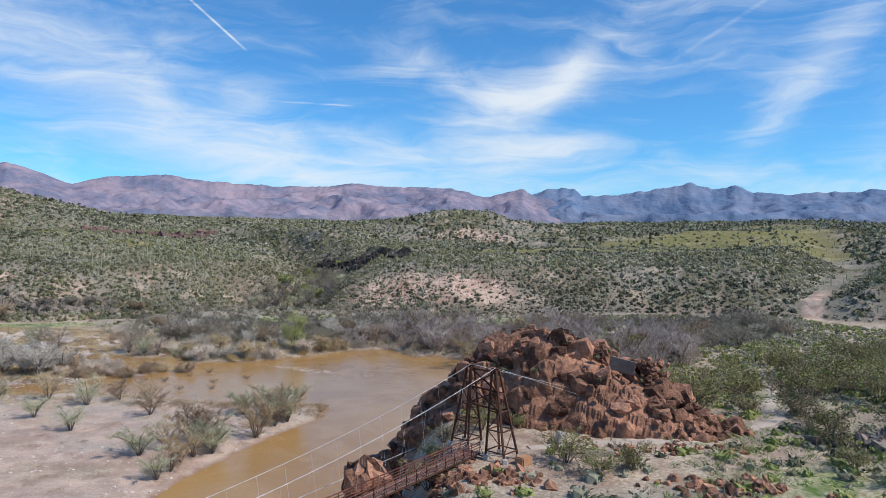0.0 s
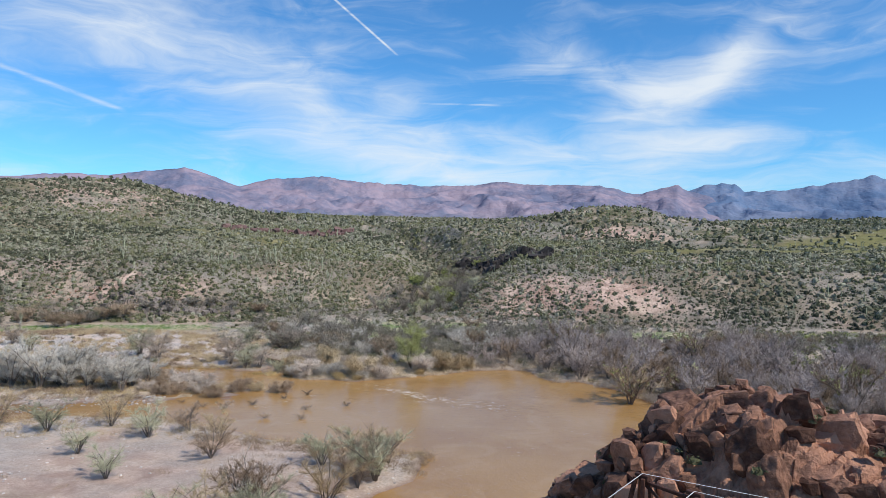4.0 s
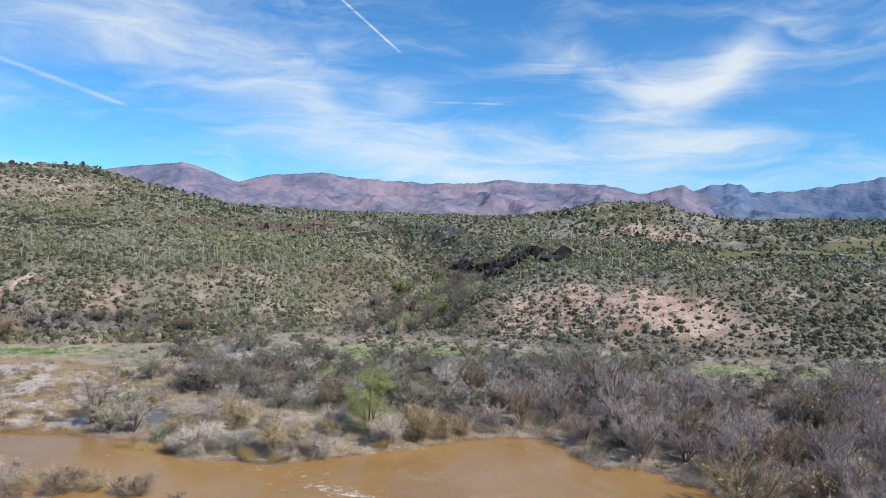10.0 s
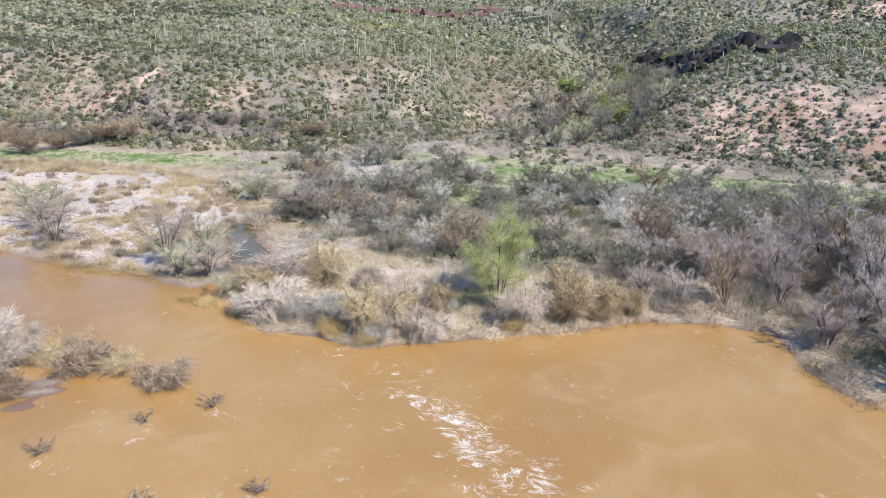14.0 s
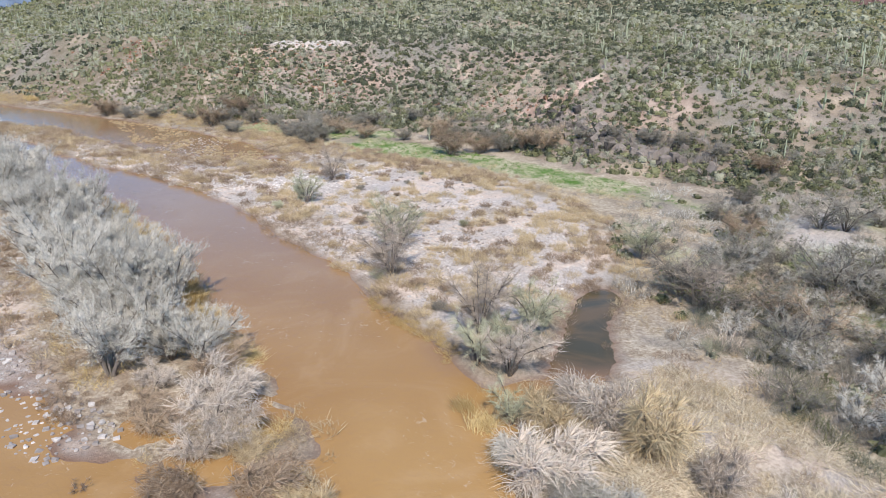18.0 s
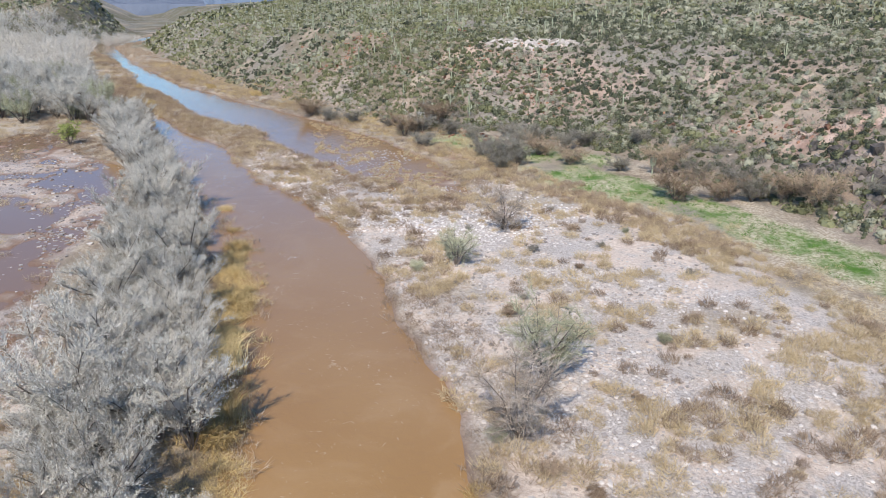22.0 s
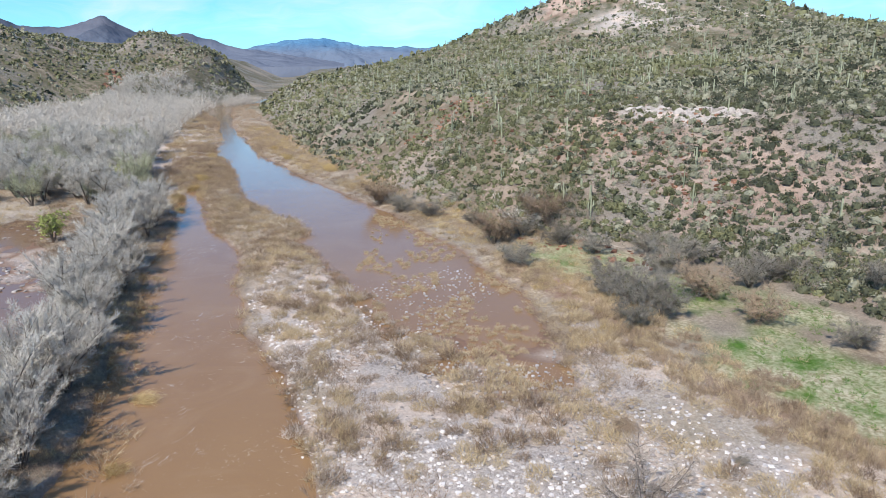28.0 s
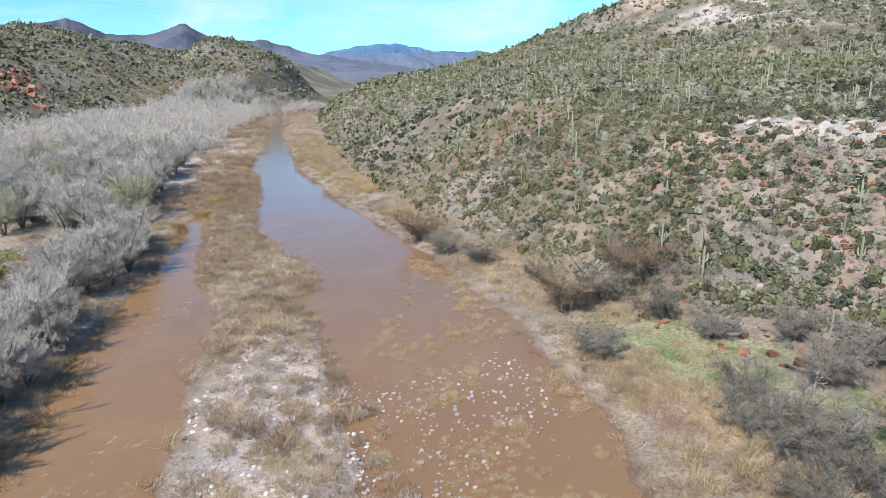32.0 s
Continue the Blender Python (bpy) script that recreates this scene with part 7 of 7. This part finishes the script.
reed = []
for i in range(4):
    ob = thing("reed_clump", "clump of golden dead cane bent over by flood", "reeds", "golden reeds along the channel")
    part_mesh("cane_tuft", mesh_of("cane_tuft", *tuft(1150 + i, 260, 1.8, 2.2, 0.45, 0.016), STRAW), ob)
    reed.append(ob)
rx = np.concatenate([np.linspace(-104, -152, 13), np.linspace(-62, -70, 3), [-45, -48, -31, -262, -272, -285, -300, -318, -345, -372, -350, -160, -172]])
ry = np.concatenate([np.linspace(97.5, 91.5, 13), np.full(3, 118.0), [117.5, 118, 127.5, 47, 42, 38, 36, 68, 46, 32, 18, 88, 84]])
scatter(reed, rx + rng.normal(size=len(rx)) * 0.8, ry + rng.normal(size=len(ry)) * 0.5, 0.8, 1.4, 1155, 0.0, 0.1)

# bushes on the gravel shore below the bridge, and drowned snags in the stream
shore_bush = [bare_plant("shore_bush", 1160 + i, ("tan leafless shrub on the gravel shore", "brown leafless shrub on the gravel shore", "grey spiky shrub on the gravel shore")[i], "shrub", "shrubs on the gravel shore", (TWIG_PALE, STRAW_PALE, TWIG_BROWN)[i], 3.0, 2.2, 8, 10, 24, 0.62, 0.012, 0, 0.7, 0.06) for i in range(3)]
xs, ys = spread_points([(-30, 14), (-24, 32), (-17, 48), (-19, 58), (-30, 56), (-36, 36), (-40, 14)], 3.5, 1163, lambda x, y: 0.45 + 0 * x)
scatter(shore_bush, np.concatenate([xs, [-62, -58, -72, -80, -50, -92, -66, -46, -55]]), np.concatenate([ys, [60, 66, 64, 58, 62, 60, 48, 52, 40]]), 1.0, 1.65, 1164)
snag = [bare_plant("snag", 1170 + i, "drowned dead brush snagged in the current", "snag", "snags in the river", TWIG_BROWN, 0.9, 1.3, 6, 6, 7, 0.5, 0.02, 0.3, 0.2, 0.05) for i in range(3)]
sx, sy = np.array([-53.2, -49.7, -45, -57, -61, -50, -43, -38, -66, -72, -57]), np.array([95.3, 99.9, 87.3, 88, 84, 79, 80, 92, 84, 86, 102])
g = np.random.default_rng(1175)
for k, (x, y) in enumerate(zip(sx, sy)):
    m = Matrix.LocRotScale((x, y, 0.0), Euler((0, 0, g.uniform(0, 6.28))), (g.uniform(0.7, 1.5),) * 3)
    if k < 3:
        snag[k].matrix_basis = m
    else:
        copy_thing(snag[k % 3], m)
dead = [bare_plant("dead_tree", 1180 + i, "bare white-barked dead tree above the thicket", "tree", "pale dead trees", TWIG_GREY, 6.0, 2.2, 4, 7, 6, 0.8, 0.03, 0, 0.9, 0.13) for i in range(2)]
scatter(dead, np.array([-92.0, -60, -75, -31, -20, -46, -208, -240]), np.array([157.0, 168, 172, 33, 190, 222, 140, 122]), 0.85, 1.2, 1182)

# east terrace: leafy bushes, cacti and shrubs round the rock
BUSH_GREEN = grained("palo_verde_leaves", (0.10, 0.12, 0.030), (0.30, 0.32, 0.10), 0.75, 0.8, per=0.35)
bush = [bare_plant("leafy_bush", 1190 + i, ("olive-green palo verde bush on the terrace", "dark green leafy bush on the terrace", "grey-green shrub on the terrace")[i], "bush", "bushes on the terrace", TWIG_BROWN, 2.4, 2.0, 7, 8, 10, 0.65, 0.014, 0, 0.4, 0.06, (BUSH_GREEN, LEAF_OLIVE, BUSH_GREEN)[i], 900, 0.085) for i in range(3)]
xs, ys = spread_points([(36, 22), (52, 10), (50, -6), (62, -34), (120, -40), (160, 40), (130, 110), (100, 100), (60, 72), (40, 60), (30, 44)], 7.4, 1193, lambda x, y: np.clip(0.7 + fbm(x, y, 18, 3) * 1.2, 0, 1) * (to_line(x, y, TRAIL)[0] > 2.5))
px = np.array([8.5, 10, 6.5, 23.5, 36, 20, 15, 33, 44, 8, 12, 30, 26])
py = np.array([2.5, 5, 0, -5.5, 8.5, 9, 8, 8, 7.5, -6, 7, -8, -10])
scatter(bush, xs, ys, 0.95, 1.75, 1194)
for x, y, k in zip(px, py, range(len(px))):
    copy_thing(bush[k % 3], Matrix.LocRotScale((x, y, ground_z(x, y) - 0.05), Euler((0, 0, 1.7 * k)), (0.6 + 0.05 * (k * 5 % 8),) * 3))
xs, ys = spread_points([(4, -20), (60, -46), (170, -46), (200, 120), (165, 225), (60, 222), (80, 150), (60, 80), (36, 40), (50, 2), (20, -2)], 2.0, 1196, lambda x, y: np.clip(0.7 + fbm(x, y, 14, 3) * 1.2, 0, 1) * (to_line(x, y, TRAIL)[0] > 2.2) * np.where((x < 54) & (y < 8), 0.5, 1.0))
z = land(xs, ys)[0]
half = rng.random(len(xs))
sk = [shrub(1200 + i, 22, 0.105, 8) for i in range(5)]
for nm, mat, lo_, hi_ in (("olive", BUSH_GREEN, 0, 0.34), ("grey", LEAF_GREY, 0.34, 0.72), ("green", BUSH_GREEN, 0.72, 0.86), ("dark", LEAF_DARK, 0.86, 1.01)):
    pick = (half >= lo_) & (half < hi_)
    stuff(f"terrace_shrubs_{nm}", sk, xs[pick], ys[pick], z[pick], 0.9, 3.0, 1210, mat, f"{nm} low shrubs covering the east terrace", "shrubs")
xs, ys = spread_points([(4, 30), (12, 14), (40, 4), (46, 10), (34, 30), (14, 40)], 2.4, 1212, lambda x, y: 0.35 + 0 * x)
cz, cf = crag_top(xs, ys)
stuff("crag_shrubs", sk, xs, ys, cz + 0.25, 0.7, 1.6, 1213, LEAF_OLIVE, "olive shrubs growing in the cracks of the crag", "shrubs")

# the overgrown north bank upstream
NBANK = [(-178, 131), (-212, 125), (-232, 117), (-275, 89), (-308, 67), (-365, 33), (-486, -25), (-486, -10), (-365, 50), (-315, 82), (-284, 97), (-250, 122), (-232, 138), (-190, 146)]
for k, (mat, tone) in enumerate(((STRAW_PALE, "straw-coloured"), (TWIG_BROWN, "brown"), (STRAW, "golden"))):
    cover("north_bank_brush", NBANK, 2.0, 1330 + 3 * k, DRY, 1.1, 2.6, mat, f"{tone} dead brush crowding the upstream bank", lambda x, y, d, u: np.where(u < 5, 0.75, 0) * np.clip(0.7 + fbm(x + 31 * k, y, 15, 3) * 2, 0, 1) * np.where(x > -232, 0.25, 1.0))
# loose stones on the near slopes
xs, ys = spread_points([(-330, 60), (190, 60), (190, 300), (-330, 300)], 3.4, 1300)
z, dry, up_in, south, cd, wd = land(xs, ys)
ok = (up_in > 1) & (np.random.default_rng(1301).random(len(xs)) < np.clip(0.55 + fbm(xs, ys, 20, 3) * 1.6, 0.05, 1))
stuff("slope_stones", SMALL_RED, xs[ok], ys[ok], z[ok], 0.2, 0.8, 1302, grained("tan_stones", (0.20, 0.13, 0.10), (0.50, 0.38, 0.31), 0.9, 1.0, per=0.35), "pinkish loose stones strewn over the slopes", "stones")

# the foot trail over the terrace: a worn ribbon laid on the ground
def ribbon(name, line, wide, mat, label):
    pts = np.array(line, float)
    run = np.concatenate([[0], np.cumsum(np.hypot(*np.diff(pts, axis=0).T))])
    s = np.arange(0, run[-1], 0.8)
    x, y = np.interp(s, run, pts[:, 0]) + np.sin(s * 0.21) * 0.8, np.interp(s, run, pts[:, 1]) + np.cos(s * 0.17) * 0.6
    nx, ny = -np.gradient(y), np.gradient(x)
    n = np.hypot(nx, ny)
    rows = []
    for k in range(5):
        f = (k / 4 - 0.5) * wide * (1 + 0.25 * np.sin(s * 0.9 + k))
        px, py = x + nx / n * f, y + ny / n * f
        rows.append(np.stack([px, py, land(px, py)[0] + 0.12 - 0.10 * (k in (0, 4))], 1))
    ob = new(name, mesh_of(name, np.concatenate(rows), grid_faces(len(s), 5), mat, True))
    return tagged(ob, label, "path", kind="structure")


ribbon("trail", TRAIL, 1.7, grained("trodden_sand", (0.34, 0.27, 0.215), (0.55, 0.455, 0.375), 0.92, 2.5), "pale trodden foot trail winding over the terrace")
